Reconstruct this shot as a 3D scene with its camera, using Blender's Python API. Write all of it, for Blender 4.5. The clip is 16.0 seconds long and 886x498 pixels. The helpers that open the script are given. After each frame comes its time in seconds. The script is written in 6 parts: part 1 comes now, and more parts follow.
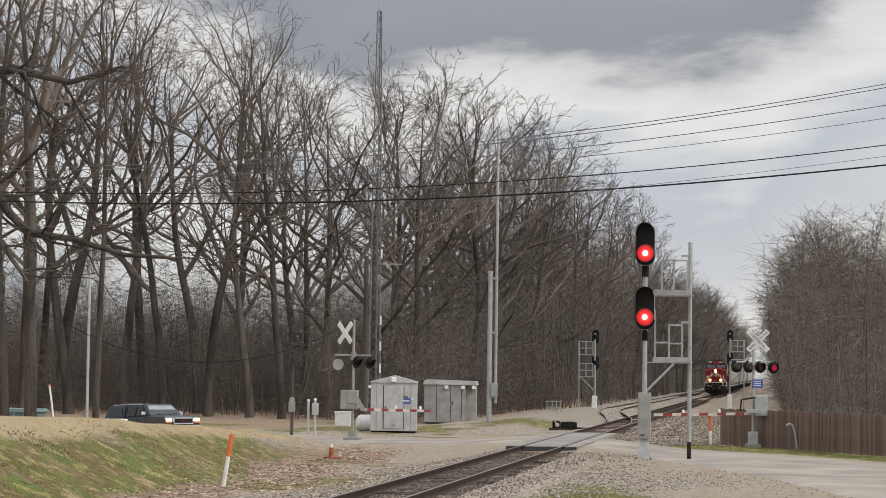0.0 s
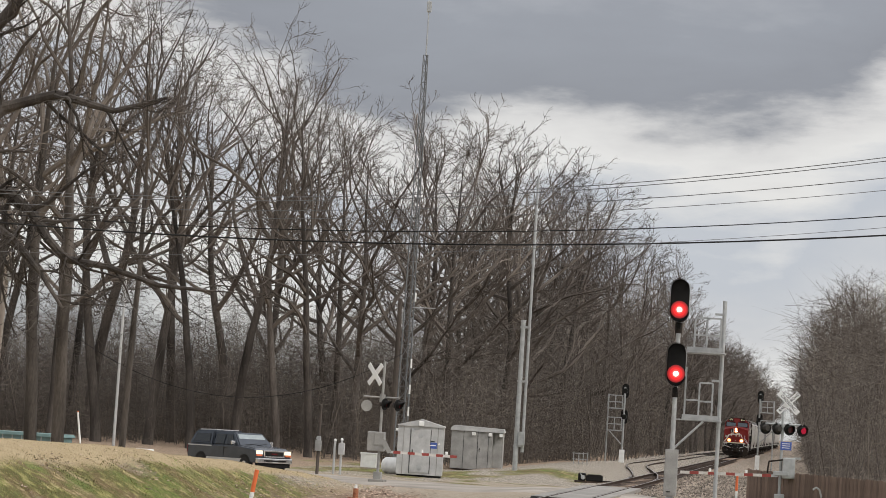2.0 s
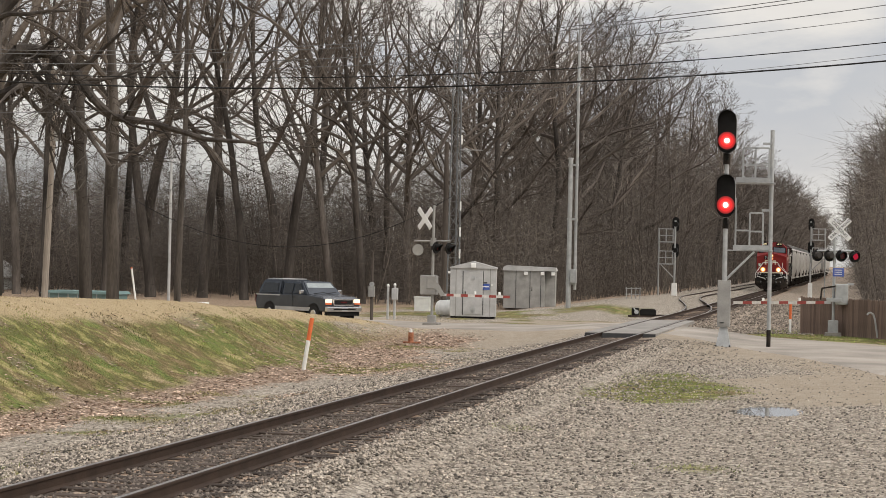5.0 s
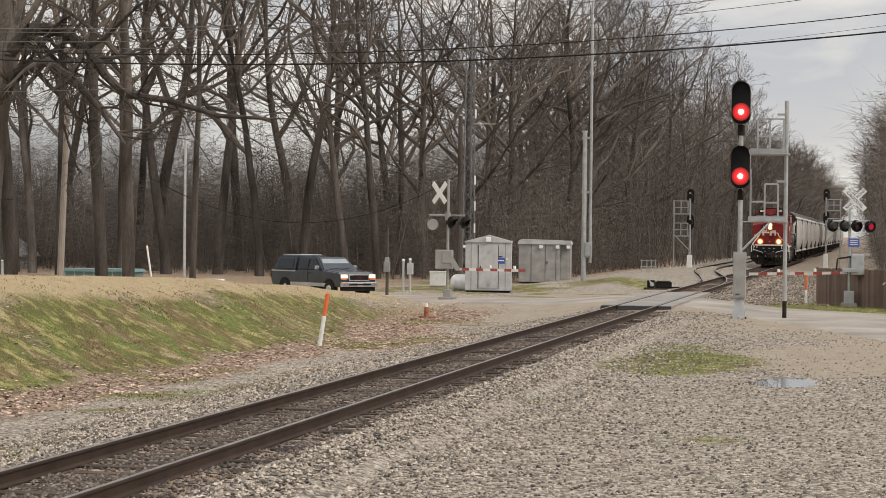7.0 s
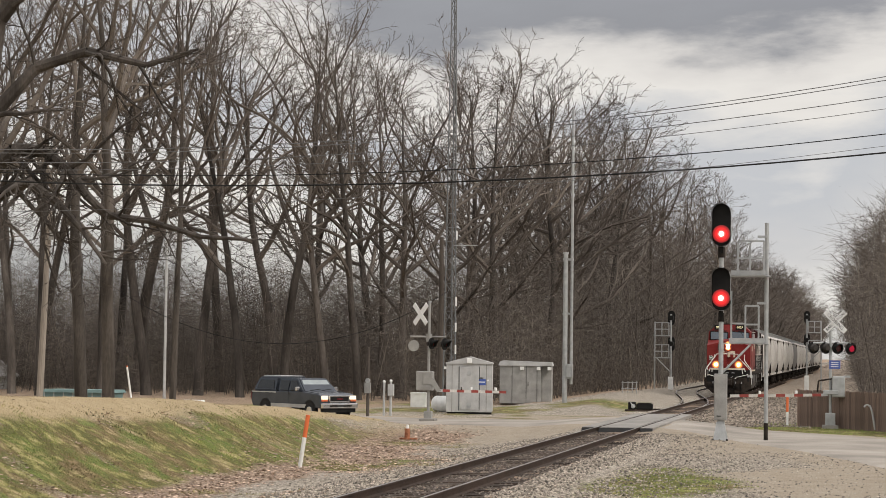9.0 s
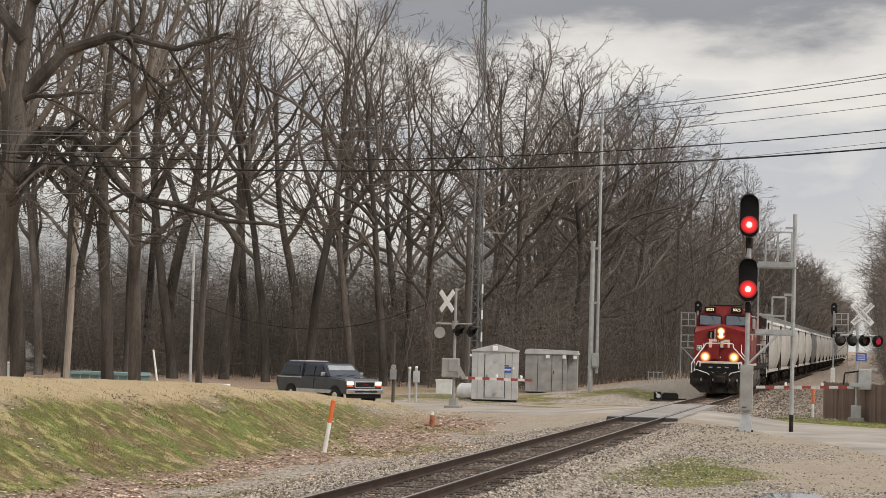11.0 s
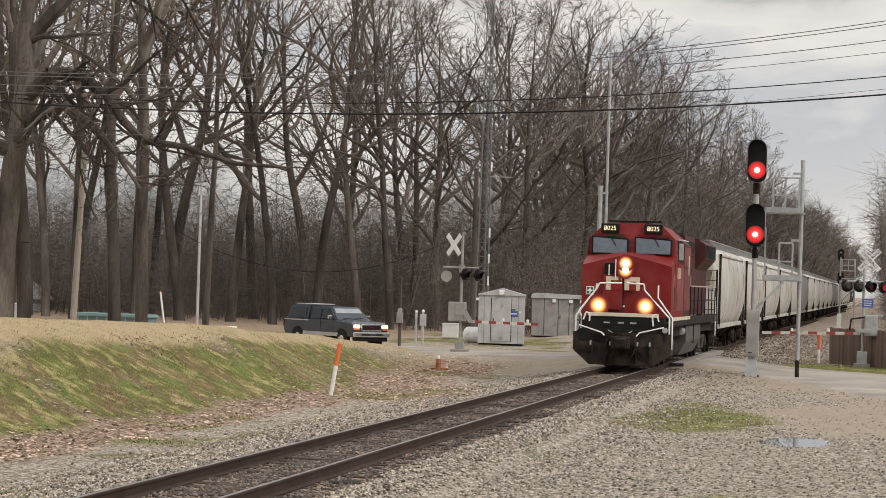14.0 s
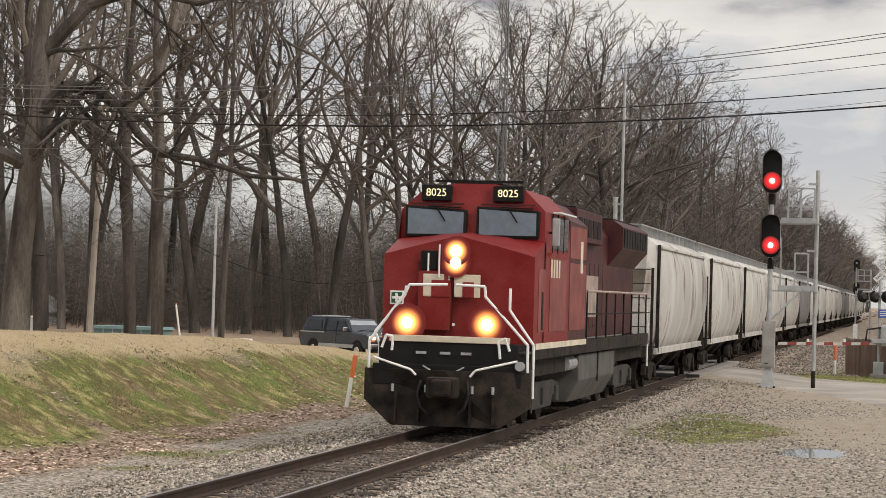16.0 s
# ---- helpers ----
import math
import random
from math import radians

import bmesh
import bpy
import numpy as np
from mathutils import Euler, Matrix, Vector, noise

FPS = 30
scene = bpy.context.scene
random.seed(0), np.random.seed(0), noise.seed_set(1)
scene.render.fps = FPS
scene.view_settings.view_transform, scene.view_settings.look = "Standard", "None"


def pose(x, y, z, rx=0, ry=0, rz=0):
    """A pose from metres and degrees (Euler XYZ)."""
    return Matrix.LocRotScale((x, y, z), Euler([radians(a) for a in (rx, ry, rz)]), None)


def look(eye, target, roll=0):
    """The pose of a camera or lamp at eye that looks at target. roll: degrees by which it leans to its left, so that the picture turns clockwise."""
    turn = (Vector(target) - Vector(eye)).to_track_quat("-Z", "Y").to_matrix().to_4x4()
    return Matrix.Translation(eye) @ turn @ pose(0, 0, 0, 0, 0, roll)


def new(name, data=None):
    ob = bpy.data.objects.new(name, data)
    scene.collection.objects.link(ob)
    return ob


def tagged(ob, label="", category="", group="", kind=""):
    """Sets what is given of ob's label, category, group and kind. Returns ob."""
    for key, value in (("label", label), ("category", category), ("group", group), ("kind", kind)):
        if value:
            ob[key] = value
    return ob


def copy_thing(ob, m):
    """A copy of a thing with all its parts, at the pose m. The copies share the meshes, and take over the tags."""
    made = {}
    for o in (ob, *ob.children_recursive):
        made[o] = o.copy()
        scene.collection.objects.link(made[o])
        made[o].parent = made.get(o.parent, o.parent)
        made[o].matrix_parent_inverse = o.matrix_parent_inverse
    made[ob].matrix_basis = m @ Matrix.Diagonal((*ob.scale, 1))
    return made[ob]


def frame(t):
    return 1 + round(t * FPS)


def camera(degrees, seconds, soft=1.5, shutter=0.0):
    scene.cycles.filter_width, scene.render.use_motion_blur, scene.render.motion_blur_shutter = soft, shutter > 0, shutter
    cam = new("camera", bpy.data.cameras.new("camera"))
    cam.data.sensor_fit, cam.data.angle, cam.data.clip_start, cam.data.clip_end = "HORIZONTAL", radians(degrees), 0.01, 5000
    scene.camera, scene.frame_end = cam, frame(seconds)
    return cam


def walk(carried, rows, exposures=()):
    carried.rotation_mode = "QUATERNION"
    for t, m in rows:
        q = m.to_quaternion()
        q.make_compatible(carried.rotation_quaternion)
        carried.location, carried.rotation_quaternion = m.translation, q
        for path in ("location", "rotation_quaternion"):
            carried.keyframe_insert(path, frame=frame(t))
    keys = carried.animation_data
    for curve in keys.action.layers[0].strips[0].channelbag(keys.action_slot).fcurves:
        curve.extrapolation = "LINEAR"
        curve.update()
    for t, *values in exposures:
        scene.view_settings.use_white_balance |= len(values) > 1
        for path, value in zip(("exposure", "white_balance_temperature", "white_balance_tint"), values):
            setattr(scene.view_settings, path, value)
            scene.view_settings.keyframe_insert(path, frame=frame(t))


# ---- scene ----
# ---------------------------------------------------------------- camera
EYE = Vector((0.0, 0.0, 2.65))
# seconds, heading (degrees right of the track), pitch, lean
CAM_ROWS = [
    (0, -8.593, 3.215, 0.751), (0.5, -8.729, 3.977, 1.596), (1, -8.946, 4.411, 2.572),
    (1.5, -9.247, 4.521, 3.372), (2, -9.558, 4.362, 3.647), (2.5, -9.805, 4.098, 3.434),
    (3, -9.980, 3.717, 3.062), (3.5, -9.935, 3.103, 2.625), (4, -9.929, 2.236, 2.168),
    (4.5, -10.215, 1.145, 1.725), (5, -10.623, 0.216, 1.200), (5.2, -10.783, -0.075, 1.037),
    (7.3, -10.957, -0.453, 0.575), (7.5, -10.879, -0.216, 0.562), (8, -10.673, 0.744, 0.600),
    (8.5, -10.524, 2.151, 0.656), (8.7, -10.510, 2.637, 0.684), (10.8, -11.223, 2.741, 1.467),
    (11, -11.246, 2.354, 1.482), (11.5, -11.380, 1.550, 1.444), (12, -11.460, 1.053, 1.456),
    (12.5, -11.524, 0.862, 1.525), (13, -11.527, 0.814, 1.653), (13.5, -11.478, 0.814, 1.701),
    (14, -11.388, 0.886, 1.812), (14.5, -11.251, 1.016, 1.900), (15, -11.214, 1.159, 1.902),
    (15.5, -11.466, 1.205, 1.815), (16, -11.792, 1.179, 1.636),
]


def cam_pose(yaw, pitch, lean):
    a, b = radians(yaw), radians(pitch)
    ahead = Vector((math.sin(a) * math.cos(b), math.cos(a) * math.cos(b), math.sin(b)))
    return look(EYE, EYE + ahead * 100, lean)


cam = camera(22.74, 16.0, soft=0.85)
# the clip's camera warms its picture a little once the bank fills the view
walk(cam, [(t, cam_pose(a, b, c)) for t, a, b, c in CAM_ROWS], exposures=[(0.0, 0.04, 6500, 10), (2.5, 0.04, 6520, 10), (5.0, 0.06, 6800, 11), (16.0, 0.06, 6800, 11)])

# ---------------------------------------------------------------- sky and sun
SUN_EL, SUN_AZ = radians(38), radians(115)
world = bpy.data.worlds.new("overcast_sky")
scene.world = world
world.use_nodes = True
wn, wl = world.node_tree.nodes, world.node_tree.links
wn.clear()
w_out = wn.new("ShaderNodeOutputWorld")
w_bg = wn.new("ShaderNodeBackground")
w_sky = wn.new("ShaderNodeTexSky")
w_sky.sky_type = "NISHITA"
w_sky.sun_disc = False
w_sky.sun_elevation, w_sky.sun_rotation = SUN_EL, SUN_AZ
w_sky.air_density, w_sky.dust_density = 1.0, 2.0
w_tc = wn.new("ShaderNodeTexCoord")
w_sep = wn.new("ShaderNodeSeparateXYZ")
wl.new(w_tc.outputs["Generated"], w_sep.inputs[0])
w_map = wn.new("ShaderNodeMapping")
w_map.inputs["Scale"].default_value = (6.0, 6.0, 20.0)
w_map.inputs["Location"].default_value = (1.35, 0.4, 0.62)
wl.new(w_tc.outputs["Generated"], w_map.inputs[0])
w_n1 = wn.new("ShaderNodeTexNoise")
w_n1.inputs["Scale"].default_value, w_n1.inputs["Detail"].default_value = 1.0, 6.0
w_n1.inputs["Roughness"].default_value = 0.5
w_n1.inputs["Distortion"].default_value = 0.5
wl.new(w_map.outputs[0], w_n1.inputs["Vector"])
# height in the sky, pushed up and down by the cloud noise
w_add = wn.new("ShaderNodeMath")
w_add.operation = "MULTIPLY_ADD"
w_n2 = wn.new("ShaderNodeTexNoise")
w_n2.inputs["Scale"].default_value, w_n2.inputs["Detail"].default_value = 3.2, 7.0
w_n2.inputs["Roughness"].default_value = 0.62
wl.new(w_map.outputs[0], w_n2.inputs["Vector"])
w_both = wn.new("ShaderNodeMath")
w_both.operation = "MULTIPLY_ADD"
wl.new(w_n2.outputs["Fac"], w_both.inputs[0])
w_both.inputs[1].default_value = 0.35
wl.new(w_n1.outputs["Fac"], w_both.inputs[2])
wl.new(w_both.outputs[0], w_add.inputs[0])
w_add.inputs[1].default_value = 0.125
# the dark bank of cloud thins out to the west
w_west = wn.new("ShaderNodeMapRange")
w_west.interpolation_type = "SMOOTHSTEP"
w_west.inputs["From Min"].default_value, w_west.inputs["From Max"].default_value = -0.32, -0.17
w_west.inputs["To Min"].default_value, w_west.inputs["To Max"].default_value = -0.060, 0.0
wl.new(w_sep.outputs["X"], w_west.inputs[0])
w_lift = wn.new("ShaderNodeMath")
wl.new(w_sep.outputs["Z"], w_lift.inputs[0])
wl.new(w_west.outputs[0], w_lift.inputs[1])
w_east = wn.new("ShaderNodeMapRange")
w_east.interpolation_type = "SMOOTHSTEP"
w_east.inputs["From Min"].default_value, w_east.inputs["From Max"].default_value = -0.04, 0.07
w_east.inputs["To Min"].default_value, w_east.inputs["To Max"].default_value = -0.027, -0.070
wl.new(w_sep.outputs["X"], w_east.inputs[0])
w_base = wn.new("ShaderNodeMath")
wl.new(w_lift.outputs[0], w_base.inputs[0])
wl.new(w_east.outputs[0], w_base.inputs[1])
wl.new(w_base.outputs[0], w_add.inputs[2])
w_ramp = wn.new("ShaderNodeValToRGB")
cr = w_ramp.color_ramp
cr.elements[0].position, cr.elements[0].color = 0.0, (0.42, 0.44, 0.46, 1)
cr.elements[1].position, cr.elements[1].color = 1.0, (1.25, 1.25, 1.28, 1)
for pos, col in ((0.075, (0.80, 0.80, 0.78)), (0.105, (0.62, 0.63, 0.65)), (0.140, (0.53, 0.56, 0.61)),
                 (0.165, (0.80, 0.79, 0.77)), (0.185, (0.70, 0.69, 0.68)), (0.205, (0.29, 0.30, 0.33)), (0.25, (0.33, 0.345, 0.38)),
                 (0.33, (0.62, 0.63, 0.65)), (0.55, (1.15, 1.15, 1.17))):
    e = cr.elements.new(pos)
    e.color = (*col, 1)
wl.new(w_add.outputs[0], w_ramp.inputs[0])
w_mix = wn.new("ShaderNodeMixRGB")
w_mix.inputs["Fac"].default_value = 0.93
w_sc = wn.new("ShaderNodeMixRGB")
w_sc.blend_type = "MULTIPLY"
w_sc.inputs["Fac"].default_value = 1.0
w_sc.inputs["Color2"].default_value = (0.1, 0.1, 0.1, 1)
wl.new(w_sky.outputs[0], w_sc.inputs["Color1"])
wl.new(w_sc.outputs[0], w_mix.inputs["Color1"])
wl.new(w_ramp.outputs[0], w_mix.inputs["Color2"])
wl.new(w_mix.outputs[0], w_bg.inputs["Color"])
w_bg.inputs["Strength"].default_value = 1.0
wl.new(w_bg.outputs[0], w_out.inputs["Surface"])

sun = new("sun", bpy.data.lights.new("sun", "SUN"))
sun.data.energy, sun.data.angle, sun.data.color = 1.5, radians(14), (1.0, 0.95, 0.88)
sun.matrix_world = look((0, 0, 0), (-math.sin(SUN_AZ) * math.cos(SUN_EL), -math.cos(SUN_AZ) * math.cos(SUN_EL), -math.sin(SUN_EL)))


# ---------------------------------------------------------------- materials
def mat(name, col, rough=0.75, metal=0.0, var=0.2, scale=3.0, fine=40.0, bump=0.15, alt=None, rust=0.0, random_obj=0.0, stretch=None, island=0.0):
    """A worn surface: large patches, fine grain and relief. alt: a second colour in the patches."""
    m = bpy.data.materials.new(name)
    m.use_nodes = True
    n, l = m.node_tree.nodes, m.node_tree.links
    b = n["Principled BSDF"]
    b.inputs["Metallic"].default_value = metal
    if max(col) < 0.22 and rough > 0.45:
        b.inputs["Specular IOR Level"].default_value = 0.22
    tc = n.new("ShaderNodeTexCoord")
    src = tc.outputs["Object"]
    if stretch:
        mp = n.new("ShaderNodeMapping")
        mp.inputs["Scale"].default_value = stretch
        l.new(src, mp.inputs[0])
        src = mp.outputs[0]
    big, small = n.new("ShaderNodeTexNoise"), n.new("ShaderNodeTexNoise")
    big.inputs["Scale"].default_value, big.inputs["Detail"].default_value = scale, 5
    small.inputs["Scale"].default_value, small.inputs["Detail"].default_value = fine, 3
    l.new(src, big.inputs["Vector"])
    l.new(src, small.inputs["Vector"])
    r = n.new("ShaderNodeValToRGB")
    dark = [c * (1 - var) for c in col]
    light = [min(1, c * (1 + var)) for c in (alt or col)]
    r.color_ramp.elements[0].position, r.color_ramp.elements[0].color = 0.32, (*dark, 1)
    r.color_ramp.elements[1].position, r.color_ramp.elements[1].color = 0.68, (*light, 1)
    l.new(big.outputs["Fac"], r.inputs[0])
    grain = n.new("ShaderNodeMixRGB")
    grain.blend_type = "OVERLAY"
    grain.inputs["Fac"].default_value = min(1.0, var * 1.6)
    l.new(r.outputs[0], grain.inputs["Color1"])
    l.new(small.outputs["Fac"], grain.inputs["Color2"])
    colour = grain.outputs[0]
    if random_obj or island:
        if island:
            src_r = n.new("ShaderNodeNewGeometry").outputs["Random Per Island"]
        else:
            src_r = n.new("ShaderNodeObjectInfo").outputs["Random"]
        k = random_obj or island
        mr = n.new("ShaderNodeMapRange")
        mr.inputs["To Min"].default_value, mr.inputs["To Max"].default_value = 1 - k, 1 + k
        l.new(src_r, mr.inputs[0])
        hsv = n.new("ShaderNodeHueSaturation")
        l.new(mr.outputs[0], hsv.inputs["Value"])
        l.new(colour, hsv.inputs["Color"])
        colour = hsv.outputs[0]
    if rust:
        rn = n.new("ShaderNodeTexNoise")
        rn.inputs["Scale"].default_value, rn.inputs["Detail"].default_value = scale * 2.3, 8
        l.new(src, rn.inputs["Vector"])
        rr = n.new("ShaderNodeValToRGB")
        rr.color_ramp.elements[0].position, rr.color_ramp.elements[1].position = 0.60 - rust * 0.2, 0.74 - rust * 0.1
        l.new(rn.outputs["Fac"], rr.inputs[0])
        mx = n.new("ShaderNodeMixRGB")
        l.new(rr.outputs[0], mx.inputs["Fac"])
        l.new(colour, mx.inputs["Color1"])
        mx.inputs["Color2"].default_value = (0.13, 0.065, 0.035, 1)
        colour = mx.outputs[0]
    l.new(colour, b.inputs["Base Color"])
    ro = n.new("ShaderNodeMapRange")
    ro.inputs["To Min"].default_value, ro.inputs["To Max"].default_value = max(0.03, rough - 0.12), min(1, rough + 0.12)
    l.new(small.outputs["Fac"], ro.inputs[0])
    l.new(ro.outputs[0], b.inputs["Roughness"])
    if bump:
        bp = n.new("ShaderNodeBump")
        bp.inputs["Strength"].default_value, bp.inputs["Distance"].default_value = bump, 0.02
        l.new(small.outputs["Fac"], bp.inputs["Height"])
        l.new(bp.outputs[0], b.inputs["Normal"])
    return m


def glow(name, col, strength):
    m = bpy.data.materials.new(name)
    m.use_nodes = True
    n, l = m.node_tree.nodes, m.node_tree.links
    n.clear()
    e, o = n.new("ShaderNodeEmission"), n.new("ShaderNodeOutputMaterial")
    e.inputs["Color"].default_value, e.inputs["Strength"].default_value = (*col, 1), strength
    l.new(e.outputs[0], o.inputs[0])
    return m


def glare_mat(name, col, strength, radius, power=1.6, base=(0.02, 0.02, 0.02)):
    """Painted glare round a lamp: emission over a base colour, fading out from the middle."""
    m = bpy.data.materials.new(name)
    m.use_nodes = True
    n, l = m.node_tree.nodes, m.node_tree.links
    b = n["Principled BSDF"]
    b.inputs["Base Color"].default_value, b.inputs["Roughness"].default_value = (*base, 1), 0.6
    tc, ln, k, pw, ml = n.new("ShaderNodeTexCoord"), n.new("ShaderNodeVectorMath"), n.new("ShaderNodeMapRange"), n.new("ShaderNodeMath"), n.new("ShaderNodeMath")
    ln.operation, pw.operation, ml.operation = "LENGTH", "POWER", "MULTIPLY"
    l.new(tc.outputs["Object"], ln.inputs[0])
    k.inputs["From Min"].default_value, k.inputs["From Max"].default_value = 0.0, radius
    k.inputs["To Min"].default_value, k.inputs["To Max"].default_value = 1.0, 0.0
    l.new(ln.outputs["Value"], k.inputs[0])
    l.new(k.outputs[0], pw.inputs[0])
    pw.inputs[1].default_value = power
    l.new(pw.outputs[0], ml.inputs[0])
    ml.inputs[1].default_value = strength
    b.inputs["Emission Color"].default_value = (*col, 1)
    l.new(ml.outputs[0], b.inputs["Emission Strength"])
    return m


M_RAIL = mat("rail_rust", (0.052, 0.034, 0.025), 0.7, 0.2, 0.25, 2, 60, 0.2)
M_RAILTOP = mat("rail_head_worn", (0.33, 0.31, 0.30), 0.32, 0.8, 0.12, 2, 60, 0.05)
M_TIE = mat("creosoted_wood", (0.034, 0.025, 0.020), 0.95, 0, 0.35, 2, 25, 0.5, alt=(0.070, 0.053, 0.043), random_obj=0.3)
M_STONE = mat("ballast_stone", (0.23, 0.198, 0.165), 0.95, 0, 0.25, 6, 60, 0.3, alt=(0.33, 0.288, 0.24), island=0.8)
M_STONE2 = mat("oil_stained_ballast_stone", (0.12, 0.10, 0.086), 0.95, 0, 0.25, 6, 60, 0.3, alt=(0.16, 0.135, 0.115), island=0.6)
M_STONE3 = mat("brown_ballast_stone", (0.17, 0.145, 0.12), 0.95, 0, 0.25, 6, 60, 0.3, alt=(0.24, 0.205, 0.17), island=0.7)
M_LEAF = mat("dead_leaf", (0.30, 0.195, 0.14), 0.9, 0, 0.3, 4, 40, 0.1, alt=(0.47, 0.36, 0.28), island=0.6)
M_BLADE = mat("grass_blade", (0.115, 0.105, 0.038), 0.85, 0, 0.4, 0.35, 30, 0.0, alt=(0.30, 0.26, 0.11), island=0.5)
M_LUSH = mat("fresh_grass_blade", (0.10, 0.145, 0.034), 0.85, 0, 0.3, 0.6, 30, 0.0, alt=(0.26, 0.30, 0.085), island=0.4)
M_DRYBLADE = mat("dry_grass_blade", (0.40, 0.31, 0.18), 0.9, 0, 0.25, 3, 30, 0.0, island=0.35)
M_BARK = mat("grey_brown_bark", (0.050, 0.042, 0.036), 0.95, 0, 0.35, 1.2, 16, 0.7, alt=(0.100, 0.087, 0.077), random_obj=0.4, stretch=(1, 1, 0.25))
M_TWIG = mat("grey_brown_twig", (0.078, 0.065, 0.056), 0.95, 0, 0.25, 0.3, 12, 0.0, alt=(0.145, 0.124, 0.106), random_obj=0.25)
M_BRUSH = mat("brown_brush_twig", (0.098, 0.084, 0.072), 0.95, 0, 0.25, 0.15, 6, 0.0, alt=(0.155, 0.134, 0.115), island=0.4)
M_TOWER = mat("weathered_tower_steel", (0.17, 0.175, 0.18), 0.6, 0.3, 0.14, 4, 50, 0.05)
M_GALV = mat("galvanised_steel", (0.42, 0.43, 0.43), 0.5, 0.55, 0.14, 4, 50, 0.08)
M_ALU = mat("painted_aluminium_housing", (0.46, 0.46, 0.455), 0.55, 0.15, 0.13, 2.5, 40, 0.08)
M_GREYBOX = mat("weathered_grey_housing", (0.30, 0.295, 0.28), 0.65, 0.1, 0.2, 2.0, 40, 0.08)
M_DARKSEAM = mat("dark_seam", (0.06, 0.06, 0.06), 0.8, 0, 0.2)
M_BLACK = mat("black_paint", (0.010, 0.0095, 0.009), 0.72, 0, 0.3, 3, 40, 0.08)
M_SOOT = mat("dirty_black_underframe", (0.013, 0.011, 0.010), 0.85, 0, 0.4, 3, 30, 0.2, alt=(0.030, 0.023, 0.018))
M_WHITE = mat("white_paint", (0.78, 0.78, 0.76), 0.5, 0, 0.08, 4, 40, 0.05)
M_REFL = mat("white_reflective_sheet", (0.80, 0.80, 0.80), 0.4, 0, 0.06, 4, 40, 0.02)
M_ARMWHITE = mat("dusty_white_sheet", (0.50, 0.48, 0.45), 0.6, 0, 0.15, 4, 40, 0.02)
M_REDREFL = mat("red_reflective_sheet", (0.24, 0.038, 0.03), 0.5, 0, 0.15, 4, 40, 0.02)
M_ORANGE = mat("orange_plastic", (0.72, 0.16, 0.05), 0.55, 0, 0.12, 4, 40, 0.05)
M_BLUE = mat("blue_sign", (0.06, 0.11, 0.38), 0.5, 0, 0.1, 4, 40, 0.0)
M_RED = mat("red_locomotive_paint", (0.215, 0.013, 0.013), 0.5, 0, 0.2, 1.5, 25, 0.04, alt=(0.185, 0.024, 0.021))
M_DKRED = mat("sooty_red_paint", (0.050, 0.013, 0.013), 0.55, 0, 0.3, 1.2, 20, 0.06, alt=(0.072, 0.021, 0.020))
M_ROOF = mat("sooty_roof", (0.014, 0.011, 0.011), 0.75, 0, 0.3, 2, 30, 0.1)
M_CREAM = mat("cream_stripe", (0.62, 0.55, 0.43), 0.6, 0, 0.15, 3, 40, 0.04)
M_TANK = mat("grey_fuel_tank", (0.105, 0.10, 0.095), 0.65, 0.1, 0.25, 2, 30, 0.08)
M_FRAME = mat("dusty_truck_frame", (0.055, 0.050, 0.046), 0.8, 0.1, 0.3, 3, 30, 0.15)
M_HOPPER = mat("off_white_hopper_paint", (0.44, 0.42, 0.39), 0.6, 0, 0.12, 0.7, 18, 0.04, alt=(0.54, 0.52, 0.485), rust=0.14, random_obj=0.07, stretch=(1, 1, 0.35))
M_HOPPER2 = mat("dark_grey_hopper_paint", (0.20, 0.195, 0.19), 0.6, 0, 0.15, 0.7, 18, 0.04, rust=0.2, stretch=(1, 1, 0.35))
M_GLASS = mat("tinted_glass", (0.02, 0.024, 0.027), 0.2, 0, 0.1, 2, 8, 0.0)
# both windscreens: the sky's reflection is put into the pale base colour
M_WIND = mat("windscreen_painted_sky", (0.14, 0.18, 0.22), 0.06, 0, 0.1, 2, 8, 0.0)
M_WIND2 = mat("car_windscreen_painted_sky", (0.30, 0.34, 0.35), 0.06, 0, 0.1, 2, 8, 0.0)
M_TRUCK = mat("dark_blue_grey_car_paint", (0.060, 0.070, 0.086), 0.2, 0.45, 0.12, 2, 40, 0.0)
M_SILVER = mat("silver_lower_paint", (0.42, 0.42, 0.42), 0.4, 0.3, 0.12, 2, 40, 0.0)
M_CHROME = mat("chrome", (0.62, 0.62, 0.62), 0.18, 1.0, 0.06, 4, 40, 0.0)
M_RUBBER = mat("tyre_rubber", (0.025, 0.025, 0.025), 0.9, 0, 0.2)
M_POLEWOOD = mat("weathered_pole_wood", (0.27, 0.235, 0.20), 0.95, 0, 0.25, 2, 20, 0.4, stretch=(1, 1, 0.1))
M_POLEDARK = mat("dark_pole_wood", (0.09, 0.075, 0.065), 0.95, 0, 0.3, 2, 20, 0.4, stretch=(1, 1, 0.1))
M_FENCE = mat("red_brown_fence_board", (0.155, 0.105, 0.082), 0.92, 0, 0.3, 2, 22, 0.3, alt=(0.19, 0.14, 0.115), random_obj=0.25, stretch=(1, 1, 0.15))
M_ROADM = mat("pale_worn_asphalt", (0.27, 0.24, 0.205), 0.95, 0, 0.18, 0.35, 30, 0.15, alt=(0.325, 0.29, 0.25))
M_PANEL = mat("concrete_crossing_panel", (0.25, 0.235, 0.215), 0.9, 0, 0.15, 1, 30, 0.1, random_obj=0.1)
